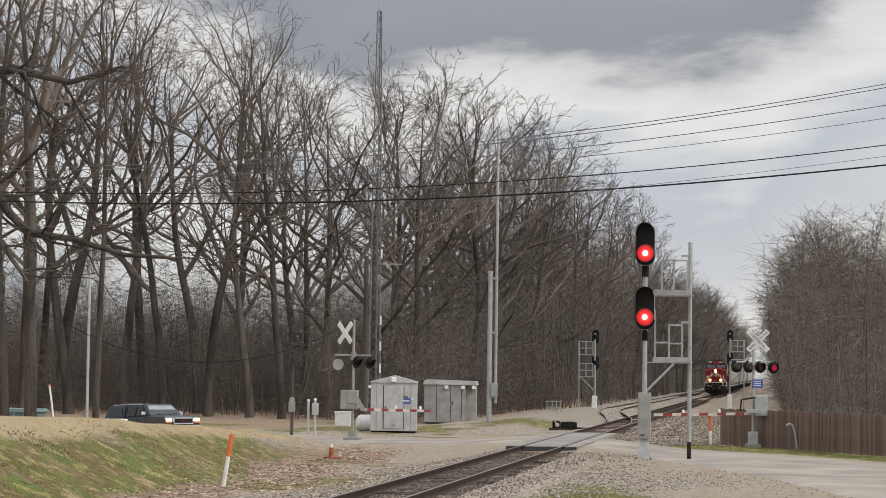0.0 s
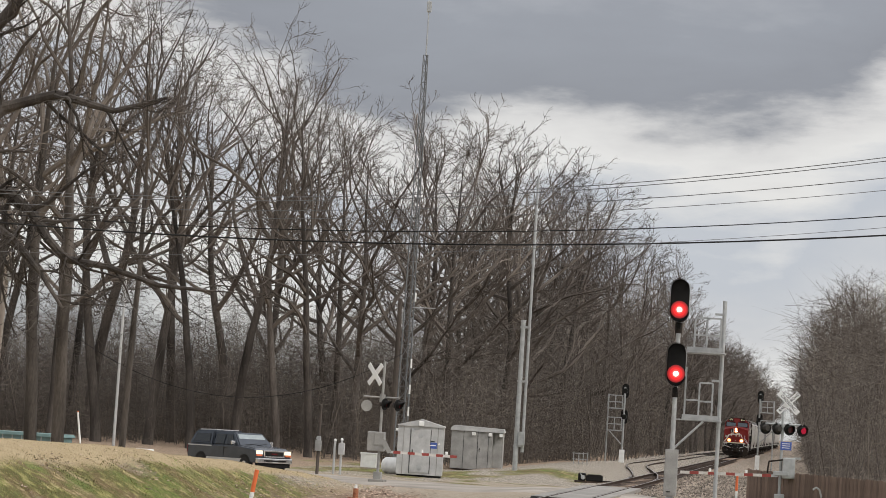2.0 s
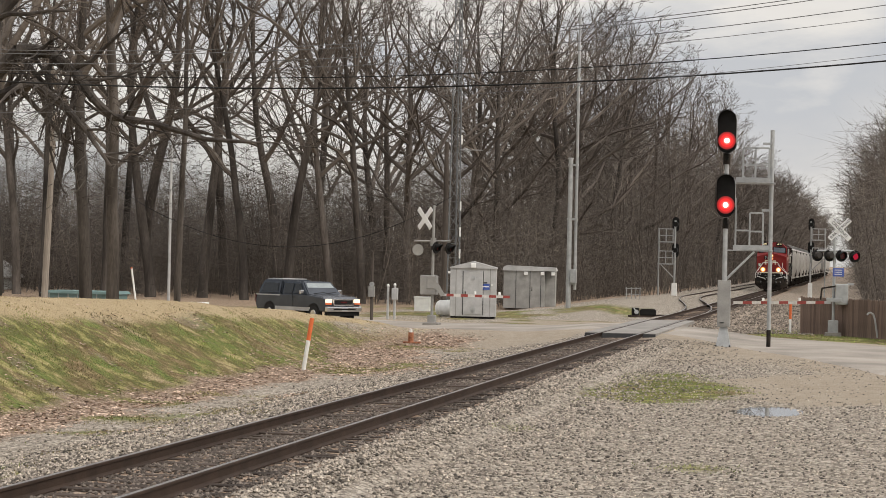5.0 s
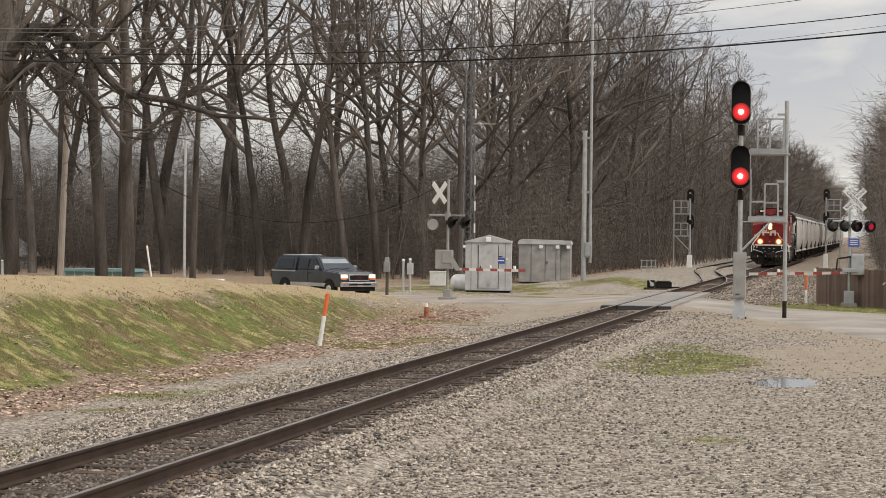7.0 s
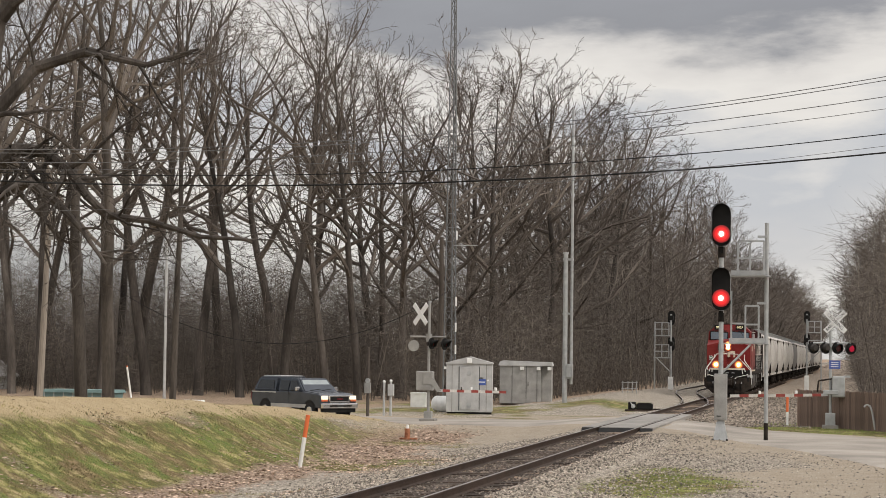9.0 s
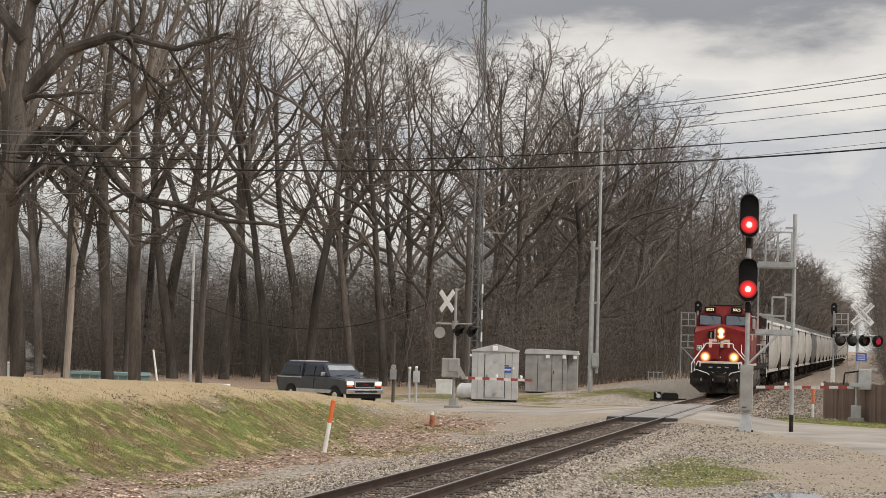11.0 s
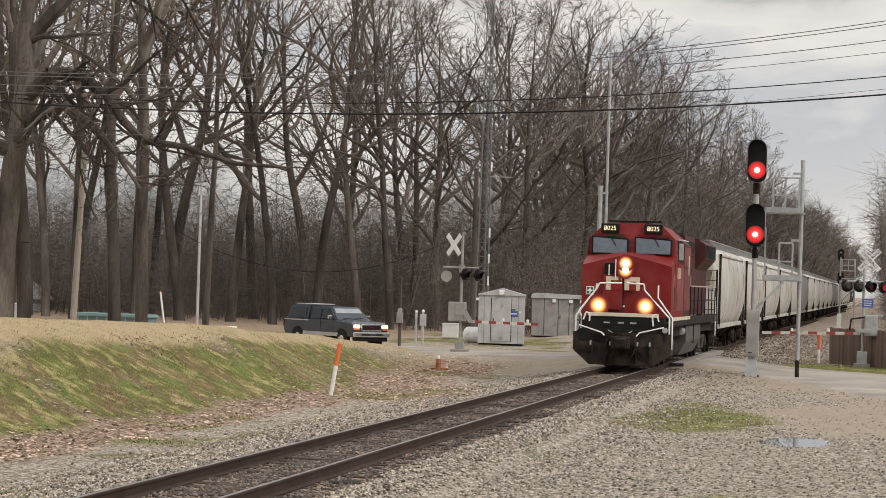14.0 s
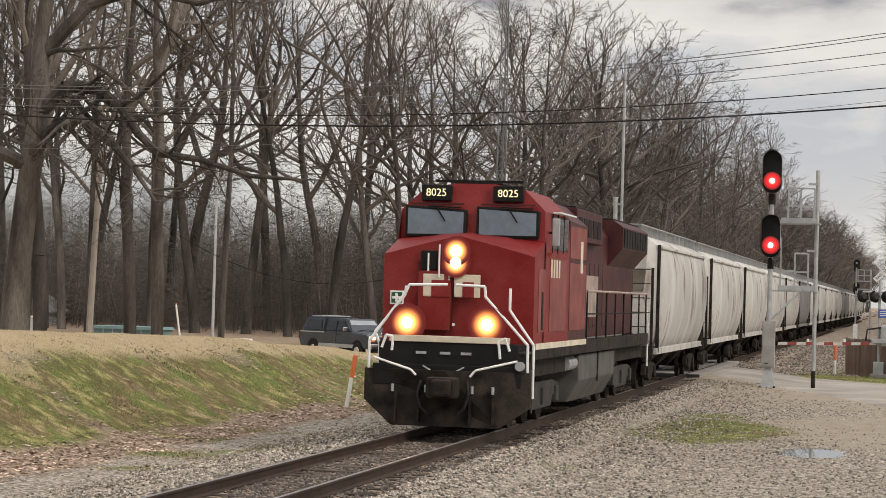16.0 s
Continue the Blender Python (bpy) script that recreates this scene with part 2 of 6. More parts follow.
M_WIRE = mat("black_cable", (0.02, 0.02, 0.02), 0.7, 0, 0.1)
M_WIREG = mat("aluminium_cable", (0.16, 0.16, 0.165), 0.6, 0.2, 0.1)
M_WATER = mat("puddle_water", (0.10, 0.095, 0.085), 0.02, 0, 0.1, 1, 5, 0.0)
water = M_WATER.node_tree.nodes["Principled BSDF"]
water.inputs["Specular IOR Level"].default_value = 0.5
M_WATER.node_tree.links.remove(water.inputs["Roughness"].links[0])
water.inputs["Roughness"].default_value = 0.01
M_TEAL = mat("teal_trailer_siding", (0.17, 0.27, 0.265), 0.6, 0, 0.12, 1, 20, 0.05)
M_SIDING = mat("pale_grey_siding", (0.45, 0.47, 0.47), 0.7, 0, 0.1, 1, 20, 0.05)
M_HEAD = glow("headlight_lens", (1.0, 0.74, 0.42), 45.0)
M_SIGRED = glow("red_signal_lens", (1.0, 0.045, 0.04), 2.6)
M_SIGCORE = glow("red_signal_filament", (1.0, 0.42, 0.36), 5.0)
M_FLASH = glow("crossing_flasher_lens", (0.8, 0.04, 0.09), 0.45)
M_DARKLENS = mat("unlit_red_lens", (0.10, 0.012, 0.014), 0.25, 0, 0.1)
M_CARLAMP = glow("car_headlamp", (1.0, 0.86, 0.66), 1.4)
M_NUMBER = glow("lit_number", (1.0, 0.86, 0.52), 1.2)


# ---------------------------------------------------------------- building helpers
def finish(name, bm, material, parent=None, label="", smooth=False):
    me = bpy.data.meshes.new(name)
    bm.normal_update()
    bm.to_mesh(me)
    bm.free()
    for mt in (material if isinstance(material, (list, tuple)) else [material]):
        me.materials.append(mt)
    if smooth:
        me.polygons.foreach_set("use_smooth", [True] * len(me.polygons))
    ob = new(name, me)
    if parent:
        ob.parent = parent
    if label:
        ob["label"] = label
    return ob


def part(name, bm, material, parent, label="", smooth=False):
    return finish(name, bm, material, parent, label, smooth)


def thing(name, m, label, category, group="", kind=""):
    ob = new(name)
    ob.empty_display_size = 0.2
    ob.matrix_basis = m
    return tagged(ob, label, category, group, kind)


def raw(name, verts, faces, material, parent=None, smooth=False):
    me = bpy.data.meshes.new(name)
    me.from_pydata(verts, [], faces)
    me.materials.append(material)
    if smooth:
        me.polygons.foreach_set("use_smooth", [True] * len(me.polygons))
    ob = new(name, me)
    if parent:
        ob.parent = parent
    return ob


def box(x0, y0, z0, x1, y1, z1, bevel=0.0, bm=None):
    bm = bm or bmesh.new()
    m = Matrix.LocRotScale(((x0 + x1) / 2, (y0 + y1) / 2, (z0 + z1) / 2), None, (abs(x1 - x0), abs(y1 - y0), abs(z1 - z0)))
    r = bmesh.ops.create_cube(bm, size=1.0, matrix=m)
    if bevel:
        vs = set(r["verts"])
        es = [e for e in bm.edges if e.verts[0] in vs and e.verts[1] in vs]
        bmesh.ops.bevel(bm, geom=es, offset=bevel, segments=2, affect="EDGES", profile=0.6)
    return bm


def rod(p0, p1, r0, r1=None, seg=8, bm=None):
    bm = bm or bmesh.new()
    p0, p1 = Vector(p0), Vector(p1)
    d = p1 - p0
    m = Matrix.Translation((p0 + p1) / 2) @ d.to_track_quat("Z", "Y").to_matrix().to_4x4()
    bmesh.ops.create_cone(bm, cap_ends=True, segments=seg, radius1=r0, radius2=r0 if r1 is None else r1, depth=d.length, matrix=m)
    return bm


def pipe(points, r, seg=6, bm=None):
    bm = bm or bmesh.new()
    for a, b in zip(points, points[1:]):
        rod(a, b, r, r, seg, bm)
    return bm


def prism(outline, axis, a, b, bm=None, bevel=0.0):
    """A closed outline pushed from a to b along an axis (outline in the two other axes, in order)."""
    bm = bm or bmesh.new()

    def put(u, v, w):
        return {"x": (w, u, v), "y": (u, w, v), "z": (u, v, w)}[axis]
    va = [bm.verts.new(put(u, v, a)) for u, v in outline]
    vb = [bm.verts.new(put(u, v, b)) for u, v in outline]
    n = len(outline)
    fs = [bm.faces.new(va), bm.faces.new(list(reversed(vb)))]
    for i in range(n):
        fs.append(bm.faces.new((va[i], vb[i], vb[(i + 1) % n], va[(i + 1) % n])))
    bmesh.ops.recalc_face_normals(bm, faces=fs)
    if bevel:
        es = list({e for f in fs for e in f.edges})
        bmesh.ops.bevel(bm, geom=es, offset=bevel, segments=2, affect="EDGES", profile=0.6)
    return bm


def loft(rings, bm=None, close=True):
    """Skin over rings of equally many points."""
    bm = bm or bmesh.new()
    vs = [[bm.verts.new(p) for p in ring] for ring in rings]
    n = len(rings[0])
    fs = []
    for a, b in zip(vs, vs[1:]):
        for i in range(n if close else n - 1):
            fs.append(bm.faces.new((a[i], a[(i + 1) % n], b[(i + 1) % n], b[i])))
    if close:
        fs += [bm.faces.new(list(reversed(vs[0]))), bm.faces.new(vs[-1])]
    bmesh.ops.recalc_face_normals(bm, faces=fs)
    return bm


def ball(c, r, bm=None, sub=2, squash=(1, 1, 1)):
    bm = bm or bmesh.new()
    bmesh.ops.create_icosphere(bm, subdivisions=sub, radius=1.0, matrix=Matrix.LocRotScale(c, None, (r * squash[0], r * squash[1], r * squash[2])))
    return bm


def disc(c, r, normal=(0, -1, 0), bm=None, seg=20):
    c, nrm = Vector(c), Vector(normal).normalized()
    return rod(c, c + nrm * 0.012, r, r, seg, bm)


def writing(text, size, m, material, parent, name="writing"):
    cu = bpy.data.curves.new(name, "FONT")
    cu.body, cu.size, cu.align_x, cu.align_y, cu.extrude = text, size, "CENTER", "CENTER", 0.004
    cu.materials.append(material)
    ob = new(name, cu)
    ob.parent = parent
    ob.matrix_basis = m
    return ob


FACE = pose(0, 0, 0, 90, 0, 0)   # writing that faces -y


# ---------------------------------------------------------------- the lie of the land
XC = -8.48            # centre line of the track; its rail heads lie at z = 0
ROAD_LINE = [(-140, 195), (-60, 131), (-24.5, 100.5), (-14, 93.6), (-8.48, 90), (-3.4, 84.5), (1.0, 75), (4.2, 62), (7.5, 45), (12, 15), (18, -30)]


def sstep(a, b, v):
    t = min(1.0, max(0.0, (v - a) / (b - a)))
    return t * t * (3 - 2 * t)


def road_gap(x, y):
    """Distance from the middle of the road."""
    best = 1e9
    for (ax, ay), (bx, by) in zip(ROAD_LINE, ROAD_LINE[1:]):
        dx, dy = bx - ax, by - ay
        k = min(1.0, max(0.0, ((x - ax) * dx + (y - ay) * dy) / (dx * dx + dy * dy)))
        best = min(best, math.hypot(x - ax - k * dx, y - ay - k * dy))
    return best


CREST = [(-50, 1.9), (20, 1.75), (50, 1.58), (63, 1.26), (75, 0.78), (83, 0.36), (88, -0.02), (92, -0.40), (103, -0.5), (110, -0.5)]


def lerp_table(table, v):
    if v <= table[0][0]:
        return table[0][1]
    for (a, p), (b, q) in zip(table, table[1:]):
        if v <= b:
            return p + (q - p) * (v - a) / (b - a)
    return table[-1][1]


def ground_z(x, y):
    n = noise.noise((x * 0.15, y * 0.15, 3.1)) * 0.10 + noise.noise((x * 0.8, y * 0.8, 1.7)) * 0.03
    z = -0.42 + n
    # second track's bed and the pad beside it, beyond the crossing
    z = max(z, -0.12 - 0.25 * sstep(2.0, 4.5, abs(x + 13.0)) - 0.6 * (1 - sstep(118, 135, y)) + n * 0.3) if y > 112 else z
    if y > 108:
        pad = sstep(112, 128, y) * (1 - sstep(165, 200, y)) * (1 - sstep(1.5, 4.0, abs(x + 16.5)))
        z += 0.22 * pad
    # hollow that holds the puddle
    if -5 < x < 2 and 40 < y < 54:
        q = math.hypot((x + 1.75) / 0.85, (y - 46.6) / 2.0)
        k = 1 - sstep(1.0, 2.6, q)
        z = z * (1 - k) + (-0.41 - 0.06 * (1 - sstep(0.5, 1.2, q))) * k
    # ditch and bank
    if x < -10.5:
        ditch = sstep(-11.2, -13.2, x) * (1 - sstep(82, 92, y))
        z -= 0.22 * ditch
        crest = lerp_table(CREST, y)
        toe = -15.4 + 0.7 * noise.noise((y * 0.09, 0.3, 0.7)) - 1.2 * sstep(58, 80, y)
        run = 4.9 - 1.9 * sstep(58, 80, y)
        rise = sstep(toe, toe - run, x)
        rise = 0.75 * rise + 0.25 * min(1.0, max(0.0, (toe - x) / run))
        z += (crest + 0.55) * rise * (1.0 if y < 112 else 0)
        z += (0.08 * noise.noise((x * 0.6, y * 0.6, 9.0)) + 0.05 * noise.noise((x * 1.6, y * 1.6, 7.0))) * rise * (1 - 0.8 * sstep(toe - run * 0.8, toe - run * 1.2, x))
    # track bed
    d = abs(x - XC)
    bed = -0.19 - 0.37 * sstep(1.55, 3.0, d) + 0.03 * noise.noise((x * 1.2, y * 1.2, 4.4))
    if d < 3.0:
        z = max(z, bed) if d > 1.5 else bed
    # road ramps up to the rails
    r = road_gap(x, y)
    if r < 9.5:
        level = -0.30 + 0.26 * (1 - sstep(1.5, 5.5, d)) - 0.12 * sstep(-14, -21, x) - 0.6 * sstep(-25.5, -31, x)
        k = 1 - sstep(3.7, 6.8, r)
        z = z * (1 - k) + (level - 0.03) * k
    # the land falls and rises far off
    z += 0.0 if y < 250 else 0.4 * noise.noise((x * 0.01, y * 0.01, 0.2))
    return z


def axis_steps(pairs):
    out = []
    for a, b, s in pairs:
        v = a
        while v < b - 1e-6:
            out.append(v)
            v += s
    out.append(pairs[-1][1])
    return out


GX = axis_steps([(-2500, -300, 220), (-300, -60, 12), (-60, -24, 1.5), (-24, 2, 0.4), (2, 12, 0.8), (12, 60, 6), (60, 300, 30), (300, 2500, 220)])
GY = axis_steps([(-600, -30, 57), (-30, 16, 4), (16, 112, 0.5), (112, 220, 2.5), (220, 800, 20), (800, 4000, 200)])


def zones(x, y):
    """How much green grass, dry grass, leaf litter and bare dirt cover the gravel."""
    n = noise.noise((x * 0.22, y * 0.22, 5.0)) * 0.9 + noise.noise((x * 0.9, y * 0.9, 2.0)) * 0.5
    n2 = noise.noise((x * 0.12, y * 0.12, 11.0)) + 0.5 * noise.noise((x * 0.6, y * 0.6, 13.0))
    r = road_gap(x, y)
    green = dry = leaf = dirt = 0.0
    if x < -10.5 and y < 112:
        crest = lerp_table(CREST, y)
        toe = -15.4 + 0.7 * noise.noise((y * 0.09, 0.3, 0.7)) - 1.2 * sstep(58, 80, y)
        up = (toe - x) / (4.9 - 1.9 * sstep(58, 80, y))
        leaf = 0.85 * sstep(-0.34, -0.1, up + 0.2 * n) * (1 - sstep(0.05, 0.28, up + 0.10 * n))
        leaf = max(leaf, 0.8 * sstep(0.30, 0.65, n2) * (1 - sstep(0.2, 0.5, up)) * sstep(-0.6, -0.2, up))
        if y > 55:
            wide = sstep(55, 62, y) * (1 - sstep(84, 92, y))
            leaf = max(leaf, 0.8 * wide * sstep(-1.0, -0.5, up + 0.35 * n) * (1 - sstep(0.2, 0.6, up + 0.2 * n)))
        green = sstep(0.02, 0.22, up + 0.10 * n) * (1 - sstep(0.62, 0.92, up + 0.10 * n))
        dry = sstep(0.55, 0.85, up + 0.10 * n)
        fade = 1 - sstep(68, 88, y)
        green *= 0.25 + 0.75 * fade
        dry = max(dry, (1 - fade) * sstep(0.0, 0.25, up) * 0.4)
        dirt = 0.6 * sstep(74, 84, y + 4 * n) * (1 - sstep(0.0, 0.3, up))
        # thin grass between ditch and ballast
        if up < 0.1:
            green = max(green, 0.7 * sstep(0.0, 0.4, n2 + 0.25 * n) * (1 - sstep(-11.2, -10.6, x)))
        # brown and straw patches in the slope
        k = sstep(0.05, 0.55, noise.noise((x * 0.45, y * 0.28, 21.0)) + 0.6 * noise.noise((x * 1.3, y * 0.9, 23.0)))
        leaf = max(leaf, 0.62 * k * green)
        green *= 1 - 0.55 * k
        k = sstep(0.15, 0.6, noise.noise((x * 0.5, y * 0.33, 31.0)) + 0.6 * noise.noise((x * 1.5, y * 1.1, 33.0)))
        dry = max(dry, 0.62 * k * green)
    elif x < -18 and y >= 112:
        dry = 0.3
        leaf = 0.8
    if x < -12 and y >= 100:
        green = max(green, 0.7 * sstep(0.05, 0.4, n2) * sstep(5, 8, r) * (1 - sstep(125, 140, y)))
    if x < -19 and y > 116 and r > 7:
        leaf = max(leaf, 0.9)
    if -27 < x < -12 and 99 < y < 130:
        leaf, dry = leaf * 0.25, dry * 0.3
        green = max(green, 0.75 * sstep(-0.25, 0.25, n2 + 0.3 * n) * sstep(4.5, 6.5, r))
    if x > -6.4:
        if y < 80:
            g = (1 - sstep(0.9, 1.9, math.hypot((x + 4.4) / 1.3, (y - 53.5) / 4.6) + 0.95 * n)) * 0.8
            g = max(g, (1 - sstep(0.5, 1.3, math.hypot((x + 6.3) / 0.7, (y - 39.5) / 1.2) + 0.9 * n)) * 0.6)
            g = max(g, (1 - sstep(0.5, 1.3, math.hypot((x + 2.3) / 1.0, (y - 33) / 0.9) + 0.9 * n)) * 0.6)
            green = max(green, g)
            dirt = sstep(0.1, 0.7, 1.25 - math.hypot((x - 0.2) / 3.4, (y - 55) / 7.5) + 0.35 * n)
            dirt = max(dirt, 0.55 * sstep(60, 70, y))
        elif x > -4.5 and r > 4.2:
            green = max(green, 0.9 * sstep(-0.5, 0.0, n2 + 0.3) * (1 - sstep(100, 120, y)))
    if abs(x - XC) < 1.45:
        leaf = max(leaf, 0.75)
    if y > 96 and x > -6.9 and r > 5:
        leaf = max(leaf, 0.42 * sstep(96, 104, y))
        green *= 1 - 0.6 * sstep(100, 106, y)
    if r < 7 and x > -30:
        k = 1 - sstep(4.0, 7.0, r + n)
        dirt = max(dirt, 0.8 * k)
        green *= 1 - k
        leaf *= 1 - 0.7 * k
    return green, dry, leaf, dirt


def ground_material():
    m = bpy.data.materials.new("gravel_grass_and_leaf_litter")
    m.use_nodes = True
    n, l = m.node_tree.nodes, m.node_tree.links
    b = n["Principled BSDF"]
    b.inputs["Roughness"].default_value = 0.96
    b.inputs["Specular IOR Level"].default_value = 0.2
    tc = n.new("ShaderNodeTexCoord")

    def tex(scale, detail=4, rough=0.6):
        t = n.new("ShaderNodeTexNoise")
        t.inputs["Scale"].default_value, t.inputs["Detail"].default_value, t.inputs["Roughness"].default_value = scale, detail, rough
        l.new(tc.outputs["Object"], t.inputs["Vector"])
        return t.outputs["Fac"]

    def ramp(src, stops):
        r = n.new("ShaderNodeValToRGB")
        els = r.color_ramp.elements
        els[0].position, els[0].color = stops[0][0], (*stops[0][1], 1)
        els[1].position, els[1].color = stops[-1][0], (*stops[-1][1], 1)
        for p, c in stops[1:-1]:
            e = els.new(p)
            e.color = (*c, 1)
        l.new(src, r.inputs[0])
        return r.outputs[0]

    def mix(fac, a, c):
        x = n.new("ShaderNodeMixRGB")
        l.new(fac, x.inputs["Fac"])
        l.new(a, x.inputs["Color1"])
        l.new(c, x.inputs["Color2"])
        return x.outputs[0]

    vor = n.new("ShaderNodeTexVoronoi")
    vor.inputs["Scale"].default_value = 16
    l.new(tc.outputs["Object"], vor.inputs["Vector"])
    stones = ramp(vor.outputs["Color"], [(0.18, (0.07, 0.06, 0.048)), (0.5, (0.29, 0.252, 0.205)), (0.82, (0.66, 0.595, 0.505))])
    patch = ramp(tex(0.5, 5), [(0.3, (0.25, 0.21, 0.165)), (0.7, (0.40, 0.355, 0.30))])
    g = n.new("ShaderNodeMixRGB")
    g.inputs["Fac"].default_value = 0.36
    l.new(stones, g.inputs["Color1"])
    l.new(patch, g.inputs["Color2"])
    gravel = g.outputs[0]
    fine = tex(22, 5, 0.7)
    mid = tex(1.7, 8, 0.72)
    green = ramp(mid, [(0.30, (0.40, 0.30, 0.17)), (0.40, (0.14, 0.112, 0.046)), (0.48, (0.105, 0.107, 0.036)), (0.57, (0.265, 0.252, 0.090)), (0.68, (0.47, 0.39, 0.21))])
    brown = ramp(mid, [(0.32, (0.34, 0.24, 0.145)), (0.5, (0.135, 0.092, 0.046)), (0.66, (0.42, 0.325, 0.19))])
    green = mix(ramp(tex(0.62, 5, 0.68), [(0.48, (0, 0, 0)), (0.58, (0.8, 0.8, 0.8))]), green, brown)
    lush = ramp(tex(9, 4, 0.7), [(0.35, (0.055, 0.085, 0.020)), (0.65, (0.23, 0.28, 0.075))])
    green = mix(ramp(tex(0.85, 4, 0.6), [(0.36, (0.9, 0.9, 0.9)), (0.47, (0, 0, 0))]), green, lush)
    dry = ramp(mid, [(0.3, (0.37, 0.285, 0.165)), (0.7, (0.47, 0.375, 0.235))])
    leaf = ramp(tex(7, 6, 0.75), [(0.3, (0.12, 0.082, 0.058)), (0.5, (0.30, 0.215, 0.155)), (0.7, (0.55, 0.45, 0.36))])
    dirt = ramp(mid, [(0.3, (0.31, 0.255, 0.19)), (0.7, (0.40, 0.345, 0.275))])
    at = n.new("ShaderNodeAttribute")
    at.attribute_name = "cover"
    sep = n.new("ShaderNodeSeparateColor")
    l.new(at.outputs["Color"], sep.inputs[0])

    def worn(src):
        """The edge of a patch, broken up by the grain."""
        a = n.new("ShaderNodeMath")
        a.operation = "MULTIPLY_ADD"
        l.new(fine, a.inputs[0])
        a.inputs[1].default_value = 1.1
        l.new(src, a.inputs[2])
        s = n.new("ShaderNodeMapRange")
        s.inputs["From Min"].default_value, s.inputs["From Max"].default_value = 0.82, 1.20
        l.new(a.outputs[0], s.inputs[0])
        return s.outputs[0]
    col = mix(worn(at.outputs["Alpha"]), gravel, dirt)
    col = mix(worn(sep.outputs[2]), col, leaf)
    col = mix(worn(sep.outputs[0]), col, green)
    col = mix(worn(sep.outputs[1]), col, dry)
    ov = n.new("ShaderNodeMixRGB")
    ov.blend_type = "OVERLAY"
    ov.inputs["Fac"].default_value = 0.45
    l.new(col, ov.inputs["Color1"])
    l.new(fine, ov.inputs["Color2"])
    l.new(ov.outputs[0], b.inputs["Base Color"])
    bp = n.new("ShaderNodeBump")
    bp.inputs["Strength"].default_value, bp.inputs["Distance"].default_value = 0.8, 0.05
    ad = n.new("ShaderNodeMath")
    l.new(fine, ad.inputs[0])
    l.new(vor.outputs["Distance"], ad.inputs[1])
    l.new(ad.outputs[0], bp.inputs["Height"])
    l.new(bp.outputs[0], b.inputs["Normal"])
    return m


def build_ground():
    nx, ny = len(GX), len(GY)
    verts = [(x, y, ground_z(x, y)) for y in GY for x in GX]
    faces = [(j * nx + i, j * nx + i + 1, (j + 1) * nx + i + 1, (j + 1) * nx + i) for j in range(ny - 1) for i in range(nx - 1)]
    ob = raw("ground", verts, faces, ground_material(), smooth=True)
    cover = ob.data.attributes.new("cover", "FLOAT_COLOR", "POINT")
    cover.data.foreach_set("color", [c for x, y, z in verts for c in zones(x, y)])
    tagged(ob, "uneven ground of grey gravel, green bank, dry grass and brown leaves", "ground", kind="structure")


build_ground()


def build_road():
    """The pale worn road across the track, a ribbon a little proud of the ground."""
    pts = []
    for (ax, ay), (bx, by) in zip(ROAD_LINE, ROAD_LINE[1:]):
        k = max(2, int(math.hypot(bx - ax, by - ay) / 1.2))
        pts += [Vector((ax + (bx - ax) * i / k, ay + (by - ay) * i / k, 0)) for i in range(k)]
    for _ in range(14):
        pts = [pts[0]] + [(a + b * 2 + c) / 4 for a, b, c in zip(pts, pts[1:], pts[2:])] + [pts[-1]]
    cols = 15
    verts = []
    for i, p in enumerate(pts):
        d = (pts[min(i + 1, len(pts) - 1)] - pts[max(i - 1, 0)]).normalized()
        side = Vector((d.y, -d.x, 0))
        for j in range(cols):
            w = (j / (cols - 1) - 0.5) * 2
            edge = 0.25 * noise.noise((p.x * 0.4, p.y * 0.4, w * 3)) if abs(w) == 1 else 0
            q = p + side * (w * 3.7 + edge)
            dd = abs(q.x - XC)
            z = -0.30 + 0.26 * (1 - sstep(1.5, 5.5, dd)) + 0.03 * (1 - w * w) - 0.12 * sstep(-14, -21, q.x) - 0.6 * sstep(-25.5, -31, q.x)
            if dd < 1.31:
                z = -0.20
            if abs(w) == 1:
                z -= 0.12
            verts.append((q.x, q.y, z + 0.01))
    faces = [(i * cols + j, (i + 1) * cols + j, (i + 1) * cols + j + 1, i * cols + j + 1) for i in range(len(pts) - 1) for j in range(cols - 1)]
    ob = raw("road", verts, faces, M_ROADM, smooth=True)
    tagged(ob, "pale worn asphalt road over the level crossing", "road", kind="structure")


build_road()


# ---------------------------------------------------------------- the tracks
def rail_outline(x):
    return [(x - 0.07, -0.18), (x + 0.07, -0.18), (x + 0.07, -0.165), (x + 0.012, -0.14), (x + 0.012, -0.045), (x + 0.036, -0.035),
            (x + 0.036, -0.006), (x + 0.028, 0.0), (x - 0.028, 0.0), (x - 0.036, -0.006), (x - 0.036, -0.035), (x - 0.012, -0.045), (x - 0.012, -0.14), (x - 0.07, -0.165)]


